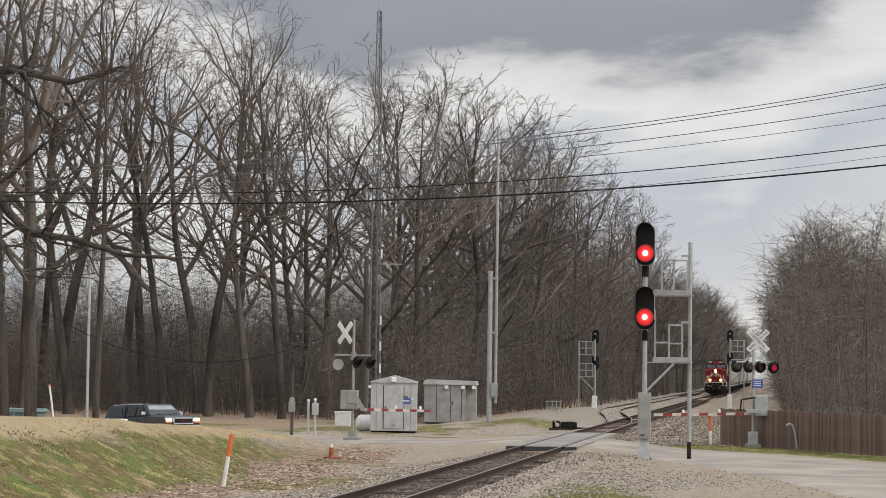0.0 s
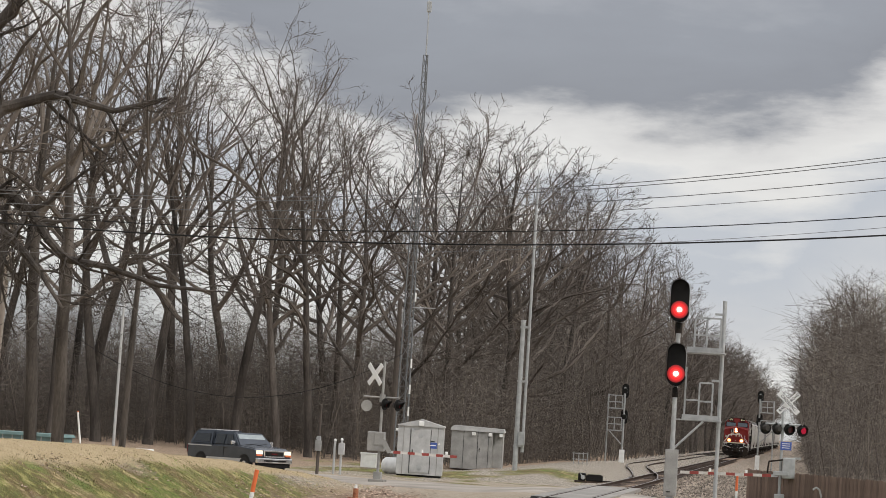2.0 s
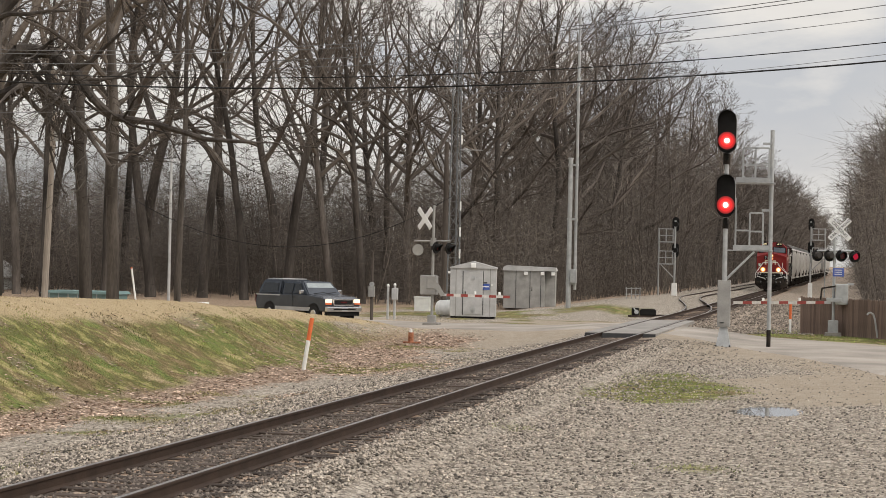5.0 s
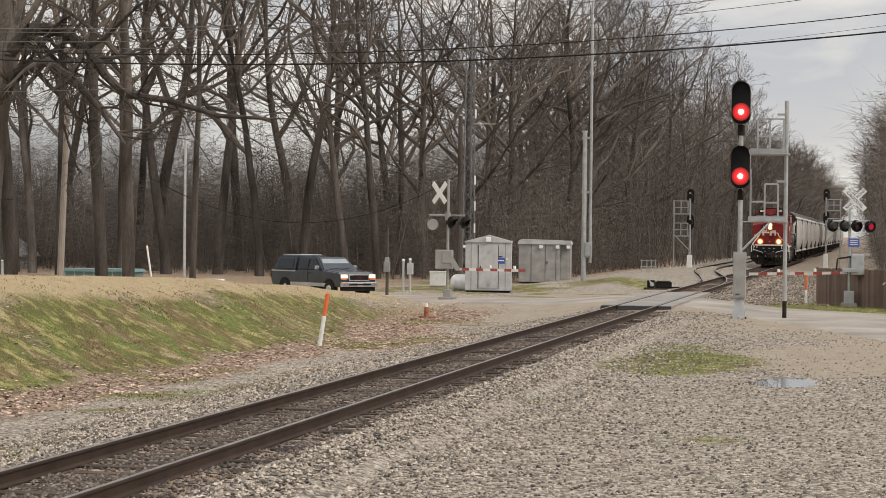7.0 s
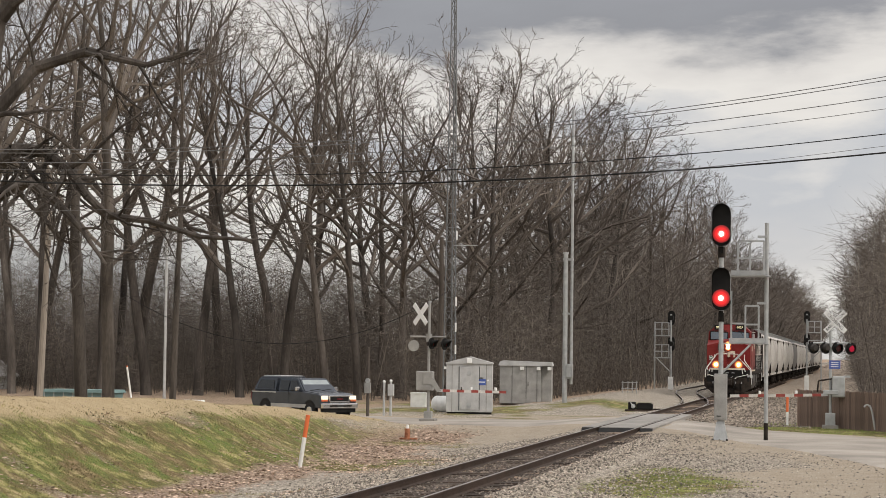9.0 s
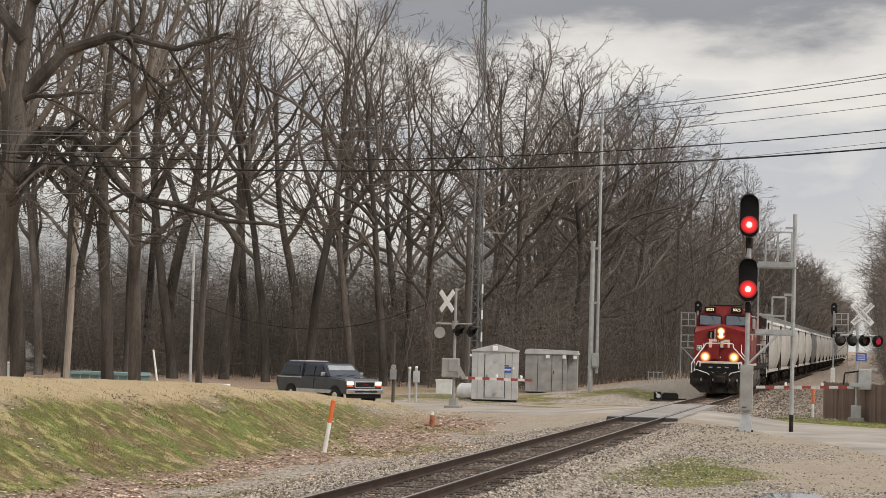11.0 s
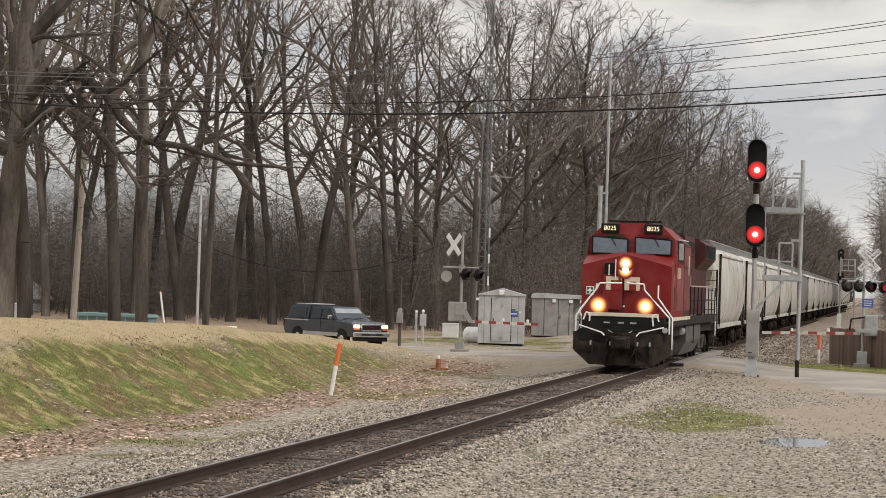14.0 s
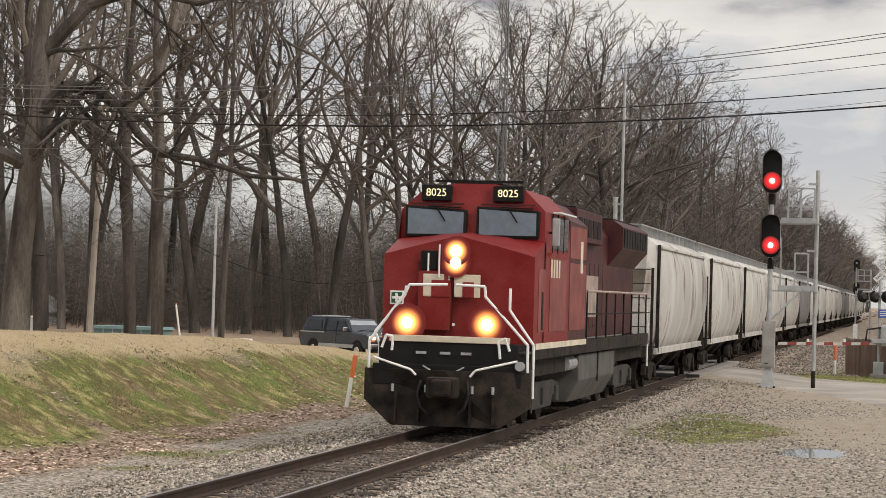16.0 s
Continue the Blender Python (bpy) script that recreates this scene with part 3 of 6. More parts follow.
def rail_pair(path, owner):
    """Two rails along a plan path, with shiny heads."""
    for side in (-0.7525, 0.7525):
        rings, tops = [], []
        for i, p in enumerate(path):
            a, b = path[max(0, i - 1)], path[min(len(path) - 1, i + 1)]
            d = (Vector(b) - Vector(a)).normalized()
            nrm = Vector((d.y, -d.x))
            rings.append([(p[0] + nrm.x * (side + u), p[1] + nrm.y * (side + u), v) for u, v in rail_outline(0)])
            tops.append([(p[0] + nrm.x * (side + u), p[1] + nrm.y * (side + u), v) for u, v in ((-0.027, 0.0), (-0.026, 0.004), (0.026, 0.004), (0.027, 0.0))])
        r = part("rail", loft(rings), M_RAIL, owner)
        part("rail_head", loft(tops), M_RAILTOP, r, "bright worn rail head")


def build_tracks():
    main = thing("railway_track", Matrix.Identity(4), "single railway track of rusty rails on dark timber sleepers", "railway track", kind="structure")
    rail_pair([(XC, -60), (XC, 20), (XC, 110), (XC, 300), (XC, 1400)], main)
    second = thing("railway_track", Matrix.Identity(4), "second railway track branching off beyond the road", "railway track", kind="structure")
    rail_pair([(XC - 0.05, 118), (XC - 0.25, 125), (XC - 0.9, 135), (XC - 2.0, 147), (XC - 3.2, 159), (XC - 4.0, 170), (XC - 4.3, 180), (XC - 4.3, 1400)], second)
    tie = box(-1.3, -0.115, -0.36, 1.3, 0.115, -0.172, 0.015)
    me = bpy.data.meshes.new("sleeper")
    tie.to_mesh(me)
    tie.free()
    me.materials.append(M_TIE)
    rng = random.Random(4)
    for k in range(290):
        y = 17 + k * 0.52
        if 80.6 < y < 101:
            continue
        ob = new("sleeper", me)
        ob.parent = main
        ob.matrix_basis = pose(XC + rng.uniform(-0.05, 0.05), y + rng.uniform(-0.03, 0.03), rng.uniform(-0.015, 0.01), 0, rng.uniform(-0.3, 0.3), rng.uniform(-1.2, 1.2))
    far = bmesh.new()
    for k in range(280):
        y = 168 + k * 0.9
        for x in (XC, XC - 4.3):
            box(x - 1.3, y - 0.11, -0.34, x + 1.3, y + 0.11, -0.165, 0, far)
    tagged(part("far_sleepers", far, M_TIE, main), kind="stuff")


build_tracks()


def build_crossing_panels():
    """Concrete panels between and beside the rails where the road crosses."""
    deck = thing("crossing_deck", Matrix.Identity(4), "grey concrete panels between the rails at the level crossing", "level crossing", kind="structure")
    for k in range(7):
        y0 = 81.0 + k * 2.85
        for a, b in ((XC - 0.66, XC + 0.66), (XC - 1.3, XC - 0.84), (XC + 0.84, XC + 1.3)):
            part("panel", box(a, y0, -0.2, b, y0 + 2.81, 0.0, 0.015), M_PANEL, deck)
    for a, b in ((XC - 0.66, XC + 0.66), (XC - 1.3, XC - 0.84), (XC + 0.84, XC + 1.3)):
        part("end_ramp", prism([(80.5, -0.22), (80.99, -0.22), (80.99, -0.02)], "x", a, b), M_BLACK, deck, "black steel end ramp")


build_crossing_panels()


# ---------------------------------------------------------------- woods
class Wood:
    """Collects tapered round pieces into one vertex and face list."""

    def __init__(self):
        self.v, self.f = [], []

    def piece(self, p, q, r, s, sides):
        d = q - p
        if d.length < 1e-5:
            return
        d.normalize()
        u = d.orthogonal().normalized()
        w = d.cross(u)
        n = len(self.v)
        ring = [(math.cos(2 * math.pi * i / sides), math.sin(2 * math.pi * i / sides)) for i in range(sides)]
        self.v += [tuple(p + (u * c + w * e) * r) for c, e in ring]
        if s <= 0.0:
            self.v.append(tuple(q))
            self.f += [(n + i, n + (i + 1) % sides, n + sides) for i in range(sides)]
        else:
            self.v += [tuple(q + (u * c + w * e) * s) for c, e in ring]
            self.f += [(n + i, n + (i + 1) % sides, n + sides + (i + 1) % sides, n + sides + i) for i in range(sides)]


def bent(rng, d, angle):
    """d turned by an angle, to any side."""
    ax = d.orthogonal().normalized()
    ax.rotate(Matrix.Rotation(rng.uniform(0, 2 * math.pi), 3, d))
    out = d.copy()
    out.rotate(Matrix.Rotation(angle, 3, ax))
    return out


def limb(rng, wood, p, d, length, r, level, spec):
    """One limb with its own branches. spec per level: pieces, sides, children, first child at, child length, angle, lift."""
    segs, sides, kids, start, ratio, angle, lift = spec[level]
    last = level == len(spec) - 1
    pts, rad = [p.copy()], [r]
    step = length / segs
    for i in range(segs):
        d = bent(rng, d, rng.uniform(0.08, 0.36 if level else 0.05))
        d = (d + Vector((0, 0, lift))).normalized()
        p = p + d * step
        pts.append(p.copy())
        k = (i + 1) / segs
        rad.append(r * (1 - k) + (0 if last else 0.28 * r) * k if level else r * (1 - 0.75 * k))
    for i in range(segs):
        wood.piece(pts[i], pts[i + 1], max(rad[i], 0.0105), rad[i + 1] if (i < segs - 1 or not last) else 0.0, sides)
    if last:
        return
    for c in range(kids):
        k = start + (1 - start) * (c + rng.random()) / kids
        i = min(segs - 1, int(k * segs))
        f = k * segs - i
        q = pts[i].lerp(pts[i + 1], f)
        dd = (pts[i + 1] - pts[i]).normalized()
        rr = rad[i] * (1 - f) + rad[i + 1] * f
        ln = length * ratio * (1.15 - 0.55 * k) * rng.uniform(0.7, 1.25)
        limb(rng, wood, q, bent(rng, dd, radians(angle) * rng.uniform(0.65, 1.3)), ln, max(0.012, rr * rng.uniform(0.42, 0.62)), level + 1, spec)


# per level: pieces, sides, children, first child at, child length, angle, lift
FULL = [(9, 9, 13, 0.36, 0.34, 54, 0.02), (7, 5, 5, 0.22, 0.50, 50, 0.03), (5, 4, 4, 0.2, 0.56, 46, 0.04), (3, 3, 3, 0.2, 0.50, 42, 0.04), (1, 3, 0, 0, 0, 0, 0.03)]
BARE = [(9, 10, 9, 0.42, 0.36, 56, 0.02), (7, 6, 4, 0.25, 0.50, 52, 0.02), (5, 4, 4, 0.2, 0.52, 48, 0.03), (3, 3, 3, 0.2, 0.50, 42, 0.03), (1, 3, 0, 0, 0, 0, 0.03)]
DENSE = [(8, 9, 15, 0.18, 0.40, 60, 0.02), (6, 5, 6, 0.22, 0.46, 44, 0.05), (4, 4, 5, 0.2, 0.52, 40, 0.06), (3, 3, 4, 0.2, 0.50, 36, 0.05), (1, 3, 0, 0, 0, 0, 0.03)]
FAR = [(6, 6, 18, 0.18, 0.38, 60, 0.02), (4, 4, 8, 0.22, 0.50, 44, 0.06), (2, 3, 7, 0.2, 0.55, 42, 0.06), (1, 3, 0, 0.25, 0.50, 38, 0.06)]


def reach(q, d, mid, half_width, half_height):
    """How far from q along d the rounded hull of a crown lies."""
    k = Vector((1 / half_width, 1 / half_width, 1 / half_height))
    o = Vector((q.x * k.x, q.y * k.y, (q.z - mid) * k.z))
    w = Vector((d.x * k.x, d.y * k.y, d.z * k.z))
    a, b, c = w.dot(w), o.dot(w), o.dot(o) - 1
    root = b * b - a * c
    return max(0.5, (-b + math.sqrt(root)) / a) if root > 0 else 0.8


def tree_kind(seed, spec, height, radius, label, group):
    """One bare tree, 20 m high, at the origin: a trunk, and a crown of limbs and twigs."""
    rng = random.Random(seed)
    t = thing("tree", Matrix.Identity(4), label, "tree", group)
    trunk, crown = Wood(), Wood()
    segs = spec[0][0]
    p, d = Vector((0, 0, -0.4)), Vector((rng.uniform(-0.03, 0.03), rng.uniform(-0.03, 0.03), 1)).normalized()
    pts, rad = [p], [radius * 1.25]
    for i in range(segs * 2):
        d = (bent(rng, d, rng.uniform(0.02, 0.09)) + Vector((0, 0, 0.10))).normalized()
        p = p + d * (height * 0.86 / (segs * 2))
        pts.append(p)
        rad.append(max(0.02, radius * (1 - 0.93 * ((i + 1) / (segs * 2)) ** 1.5)))
    for i in range(len(pts) - 1):
        trunk.piece(pts[i], pts[i + 1], rad[i], rad[i + 1], spec[0][1])
    kids, start, ratio, angle = spec[0][2], spec[0][3], spec[0][4], spec[0][5]
    for c in range(kids):
        k = start + (0.99 - start) * ((c + rng.random()) / kids) ** 0.85
        i = min(len(pts) - 2, int(k * (len(pts) - 1)))
        f = k * (len(pts) - 1) - i
        q = pts[i].lerp(pts[i + 1], f)
        dd = bent(rng, (pts[i + 1] - pts[i]).normalized(), radians(angle) * (1.15 - 0.62 * k) * rng.uniform(0.7, 1.25))
        ln = 0.90 * reach(q, dd, 0.58 * height, ratio * 0.92 * height, 0.45 * height) * rng.uniform(0.75, 1.05)
        limb(rng, crown, q, dd, ln, min(0.8 * rad[i], max(0.03, 0.011 * ln + rad[i] * rng.uniform(0.2, 0.5))), 1, spec)
    raw("trunk", trunk.v, trunk.f, M_BARK, t, smooth=True)
    raw("crown", crown.v, crown.f, M_TWIG, t)
    return t


EDGE_L = [(-0.60, 0.215), (-0.36, 0.205), (-0.27, 0.185), (-0.236, 0.170), (-0.198, 0.150), (-0.177, 0.147), (-0.147, 0.150), (-0.129, 0.148), (-0.108, 0.137),
          (-0.088, 0.119), (-0.073, 0.092), (-0.060, 0.068), (-0.042, 0.047), (-0.030, 0.044), (-0.0177, 0.041), (-0.0106, 0.031)]
EDGE_R = [(-0.006, 0.028), (-0.0022, 0.054), (0.0063, 0.071), (0.0144, 0.077), (0.03, 0.081), (0.06, 0.083), (0.3, 0.10)]


def build_woods():
    rng = random.Random(21)
    full = [tree_kind(100 + i, FULL, 20, 0.23, "tall bare grey-brown hardwood tree in the wood", "bare trees of the wood") for i in range(4)]
    dense = [tree_kind(200 + i, DENSE, 20, 0.22, "bare tree with a dense rounded crown of fine twigs", "bare trees of the wood") for i in range(3)]
    far = [tree_kind(300 + i, FAR, 20, 0.25, "distant bare tree of the wood beside the line", "bare trees of the wood") for i in range(3)]
    used = set()

    def plant(kinds, x, y, h, wide=1.0):
        src = kinds[rng.randrange(len(kinds))]
        m = pose(x, y, ground_z(x, y), 0, 0, rng.uniform(0, 360)) @ Matrix.Diagonal((h / 20 * wide, h / 20 * wide, h / 20, 1))
        if src not in used:
            used.add(src)
            src.matrix_basis = m
        else:
            copy_thing_scaled(src, m)

    def copy_thing_scaled(src, m):
        keep = src.matrix_basis.copy()
        src.matrix_basis = Matrix.Identity(4)
        copy_thing(src, m)
        src.matrix_basis = keep

    def tall(table, x, y, lo=0.84, hi=1.02, most=32):
        return min(most, 2.65 + lerp_table(table, x / y) * y * rng.uniform(lo, hi))
    # beyond the road, nearest row: plain tall trunks
    x = -66.0
    while x < -30:
        y = 136 + rng.uniform(-4, 6) + max(0, -x - 50) * 0.5
        plant(full, x, y, tall(EDGE_L, x, y), rng.uniform(0.8, 1.15))
        x += rng.uniform(2.2, 3.9)
    x = -78.0
    while x < -24:
        y = 152 + rng.uniform(-6, 7) + max(0, -x - 50) * 0.5
        plant(full if x < -30 else dense, x, y, tall(EDGE_L, x, y), rng.uniform(0.8, 1.2))
        x += rng.uniform(4.5, 7.5)
    # the rounded group behind the housings
    for x, y in ((-29.5, 143), (-25.6, 141), (-24.3, 150), (-22.6, 163), (-27.5, 160), (-22.3, 178)):
        plant(dense, x, y, tall(EDGE_L, x, y, 0.92, 1.0), rng.uniform(1.0, 1.25))
    x = -46.0
    while x < -25:
        y = 182 + rng.uniform(-10, 10)
        plant(far, x, y, tall(EDGE_L, x, y, 0.7, 0.95), 1.1)
        x += rng.uniform(6, 9)
    # along the line
    y = 186.0
    while y < 1250:
        x = -21.5 + 4.5 * sstep(220, 300, y) + rng.uniform(-2.0, 1.0)
        plant(dense if y < 300 else far, x, y, tall(EDGE_L, x, y, 0.88, 1.02, 26), rng.uniform(1.0, 1.25))
        x2 = -30 + rng.uniform(-5, 5)
        plant(far, x2, y + 3, tall(EDGE_L, x2, y + 3, 0.85, 1.0, 25), 1.15)
        y += 8 + y * 0.02
    plant(full[:1], -18.0, 285, 27, 1.1)
    y = 236.0
    while y < 1250:
        x = 3.6 + rng.uniform(-0.8, 2.0)
        plant(far, x, y, tall(EDGE_R, x, y, 0.85, 1.03, 22), rng.uniform(0.95, 1.2))
        for k in range(2):
            x2 = 9 + 7 * k + rng.uniform(-3, 3)
            plant(far if y > 260 else dense, x2, y + 4, tall(EDGE_R, x2, y + 4, 0.85, 1.03, 22), 1.1)
        y += 10 + y * 0.02


build_woods()


def thicket(name, label, spots, seed):
    """Brushwood: many thin stems with side twigs, one tangled mass."""
    rng = random.Random(seed)
    w = Wood()
    for x, y, h in spots:
        z = ground_z(x, y)
        top = Vector((x + rng.uniform(-0.5, 0.5) * h * 0.36, y + rng.uniform(-0.4, 0.4) * h * 0.5, z + h))
        base = Vector((x, y, z - 0.1))
        mid = base.lerp(top, 0.5) + Vector((rng.uniform(-0.12, 0.12) * h, rng.uniform(-0.1, 0.1) * h, 0))
        r = 0.008 + 0.0014 * h * rng.uniform(0.4, 2.0)
        w.piece(base, mid, r, r * 0.7, 3)
        w.piece(mid, top, r * 0.7, 0.0, 3)
        for k in range(18):
            f = rng.uniform(0.05, 0.98)
            q = base.lerp(mid, f * 2) if f < 0.5 else mid.lerp(top, f * 2 - 1)
            q = q + Vector((rng.uniform(-0.09, 0.09) * h, rng.uniform(-0.09, 0.09) * h, 0))
            a, ln = rng.uniform(0, 6.283), (0.7 + h * 0.16) * rng.uniform(0.4, 1.3)
            w.piece(q, q + Vector((math.cos(a) * ln, math.sin(a) * ln * 0.8, ln * rng.uniform(-0.6, 0.8))), 0.014, 0.0, 3)
    ob = raw(name, w.v, w.f, M_BRUSH)
    tagged(ob, label, "brushwood", kind="stuff")


def build_thickets():
    rng = random.Random(8)
    spots = []
    for _ in range(9500):
        x, y = rng.uniform(-95, -19), rng.triangular(138, 235, 165)
        if x > -30:
            y = rng.uniform(134, 205)
        edge = lerp_table(EDGE_L, x / y) * y
        low = 0.50 - 0.10 * sstep(-32, -36, x) - 0.08 * sstep(-42, -52, x)
        spots.append((x, y, (2.0 + edge * low * (0.75 + 0.5 * noise.noise((x * 0.11, y * 0.11, 6.0)))) * rng.uniform(0.2, 1.05)))
    thicket("brushwood", "grey-brown leafless undergrowth filling the wood", spots, 31)
    spots = []
    for _ in range(4200):
        y = rng.triangular(175, 1200, 200)
        x = -19 + rng.uniform(-9, 2.5)
        spots.append((x, y, min(18, 2 + 0.72 * lerp_table(EDGE_L, x / y) * y) * rng.uniform(0.3, 1.05)))
    for _ in range(5200):
        y = rng.triangular(106, 1200, 120)
        x = rng.uniform(1.2, 24) if y < 135 else rng.uniform(0.6, 12)
        if x < 2 and y < 125:
            x += 3
        spots.append((x, y, min(17, 2.9 + 0.95 * lerp_table(EDGE_R, x / y) * y) * rng.uniform(0.3, 1.04)))
    thicket("brushwood", "brown leafless brush along both sides of the line", spots, 32)


build_thickets()


def build_oak():
    """The old tree on the bank whose crooked limbs reach over the road."""
    rng = random.Random(5)
    t = thing("oak_tree", pose(-32.9, 78.5, ground_z(-32.9, 78.5)), "old bare oak with long crooked dark limbs", "tree")
    trunk, crown = Wood(), Wood()
    pts = [Vector(p) for p in ((0, 0, -0.3), (0.1, 0, 3), (0.35, 0.1, 6), (0.75, 0, 8.6), (0.6, 0.2, 11.5), (1.2, 0, 15), (1.1, -0.4, 19))]
    rad = [0.62, 0.47, 0.43, 0.40, 0.30, 0.20, 0.05]
    for i in range(len(pts) - 1):
        trunk.piece(pts[i], pts[i + 1], rad[i], rad[i + 1], 12)
    raw("trunk", trunk.v, trunk.f, M_BARK, t, smooth=True)
    spec = [FULL[0], (4, 6, 6, 0.2, 0.55, 45, 0.02), FULL[2], FULL[3], FULL[4]]
    runs = [[(0.75, 0, 8.6), (1.9, -0.3, 9.6), (3.2, -0.5, 9.5), (4.3, -0.7, 8.7), (5.0, -0.8, 7.8), (5.7, -0.6, 7.1), (7.3, -0.6, 6.9), (9.4, -0.8, 6.3), (11.2, -1, 6.2)],
            [(0.4, 0, 6.9), (1.5, -0.6, 7.9), (2.8, -1.2, 8.3), (4.0, -1.5, 7.6), (5.2, -1.9, 6.5), (6.2, -2.0, 5.2)],
            [(0.4, 0, 6.6), (-1.2, -0.5, 7.3), (-3.0, -1, 7.2), (-5, -1.2, 8.6)],
            [(0.65, 0.2, 10.8), (2.4, 0.5, 12.8), (4.4, 0.6, 13.4), (6.6, 1.0, 12.9), (8.6, 1.1, 13.5)],
            [(0.9, 0, 13), (-1.2, 0.5, 15.2), (-3.2, 0.8, 16)], [(1.15, 0, 14.6), (3.2, -0.2, 17.2), (5.5, -0.4, 18.4)]]
    for run in runs:
        ps = [Vector(p) for p in run]
        r0 = 0.29
        n = len(ps) - 1
        for i in range(n):
            ra, rb = r0 * (1 - 0.8 * i / n), r0 * (1 - 0.8 * (i + 1) / n)
            crown.piece(ps[i], ps[i + 1], ra, rb, 8)
            for _ in range(3):
                q = ps[i].lerp(ps[i + 1], rng.random())
                limb(rng, crown, q, bent(rng, (ps[i + 1] - ps[i]).normalized(), radians(rng.uniform(35, 80))), rng.uniform(1.8, 4.0), ra * rng.uniform(0.25, 0.5), 1, spec)
    raw("crown", crown.v, crown.f, M_BARK, t)
    # its neighbours on the bank: plain trunks
    for seed, x, y, h, wide in ((61, -29.6, 85.5, 24, 0.75), (62, -34.5, 96, 25, 0.8), (63, -27.9, 88.5, 22, 0.45), (64, -36.5, 90, 23, 0.95)):
        k = tree_kind(seed, BARE, 20, 0.30, "tall bare tree on the bank with a straight dark trunk", "bare trees of the wood")
        k.matrix_basis = pose(x, y, ground_z(x, y), 0, 0, seed * 50) @ Matrix.Diagonal((h / 20 * wide, h / 20 * wide, h / 20, 1))


build_oak()


# ---------------------------------------------------------------- signals and crossing gear
def hood(bm, c, r, depth, toward=(0, -1, 0), thick=0.012):
    """An open visor over a lens, longer above."""
    c, n = Vector(c), Vector(toward).normalized()
    side = n.cross(Vector((0, 0, 1))).normalized()
    up = side.cross(n).normalized()
    outer, inner = [], []
    steps = 18
    for i in range(steps + 1):
        a = radians(-60 + 300 * i / steps)
        e = side * math.cos(a) + up * math.sin(a)
        reach = depth * (0.45 + 0.55 * max(0.0, math.sin(a)))
        outer.append((c + e * r, c + e * r + n * reach))
        inner.append((c + e * (r - thick), c + e * (r - thick) + n * reach))
    for q in (outer, inner):
        vs = [(bm.verts.new(a), bm.verts.new(b)) for a, b in q]
        for (a, b), (d, f) in zip(vs, vs[1:]):
            bm.faces.new((a, b, f, d))
    return bm


def oval(cx, cz, w, h, n=10):
    """A standing stadium outline."""
    r = w / 2
    pts = [(cx + r * math.cos(math.pi * i / n), cz + h / 2 - r + r * math.sin(math.pi * i / n)) for i in range(n + 1)]
    pts += [(cx - r * math.cos(math.pi * i / n), cz - h / 2 + r - r * math.sin(math.pi * i / n)) for i in range(n + 1)]
    return pts


def signal_head(owner, z, lit=True):
    """A tall black backboard with a round lens low on it."""
    head = part("signal_head", prism(oval(0, z, 0.66, 1.5), "y", -0.20, -0.16), M_BLACK, owner, "black oval signal backboard")
    part("lamp_case", rod((0, -0.16, z - 0.32), (0, 0.14, z - 0.32), 0.24, 0.20, 16), M_BLACK, head)
    part("lamp_case", rod((0, -0.16, z + 0.32), (0, 0.14, z + 0.32), 0.24, 0.20, 16), M_BLACK, head)
    rim = bmesh.new()
    out, inn = oval(0, z, 0.70, 1.54), oval(0, z, 0.64, 1.48)
    rings = [[(u, y, v) for u, v in out] for y in (-0.42, -0.17)]
    rim = loft(rings, close=False)
    loft([[(u, y, v) for u, v in inn] for y in (-0.42, -0.17)], rim, close=False)
    part("visor", rim, M_BLACK, head, "deep black visor round the backboard")
    part("visor_edge", pipe([(0.345, -0.42, z - 0.4), (0.345, -0.42, z + 0.42), (0.30, -0.42, z + 0.58)], 0.012), M_GALV, head)
    if lit:
        # disc whose emission imitates the red glow spreading over the backboard
        part("signal_glare", disc((0, 0, 0), 0.31, seg=32), M_SIGGLARE, head, "painted red glow on the backboard round the lens").matrix_basis = Matrix.Translation((0, -0.205, z - 0.32))
        part("lens", disc((0, -0.225, z - 0.32), 0.15, seg=24), M_SIGRED, head, "glowing red signal lens")
        part("lens_core", disc((0, -0.245, z - 0.32), 0.095, seg=20), M_SIGCORE, head)
    part("bracket", box(-0.07, -0.15, z - 0.98, 0.07, 0.1, z - 0.76, 0.01), M_BLACK, head)


# red lens glow painted as fading emission on black
M_SIGGLARE = glare_mat("red_lens_glare", (1.0, 0.012, 0.016), 2.4, 0.34, 1.1)


def guard(owner, x0, x1, y, z, h, posts, label="", mid=0.5):
    """A work platform with a toe board and a guard rail."""
    p = part("platform", box(x0, y, z - 0.04, x1, y + 0.75, z, 0.01), M_GALV, owner, "galvanised grating platform")
    part("toe_board", box(x0 + 0.25, y - 0.02, z, x1 - 0.1, y + 0.0, z + 0.17), M_GALV, p)
    for x in posts:
        part("rail_post", box(x - 0.03, y - 0.03, z, x + 0.03, y + 0.03, z + h), M_GALV, p)
    part("top_rail", box(min(posts), y - 0.03, z + h - 0.03, max(posts), y + 0.03, z + h + 0.03), M_GALV, p)
    part("mid_rail", box(min(posts), y - 0.025, z + h * mid - 0.03, max(posts), y + 0.025, z + h * mid + 0.03), M_GALV, p)
    return p


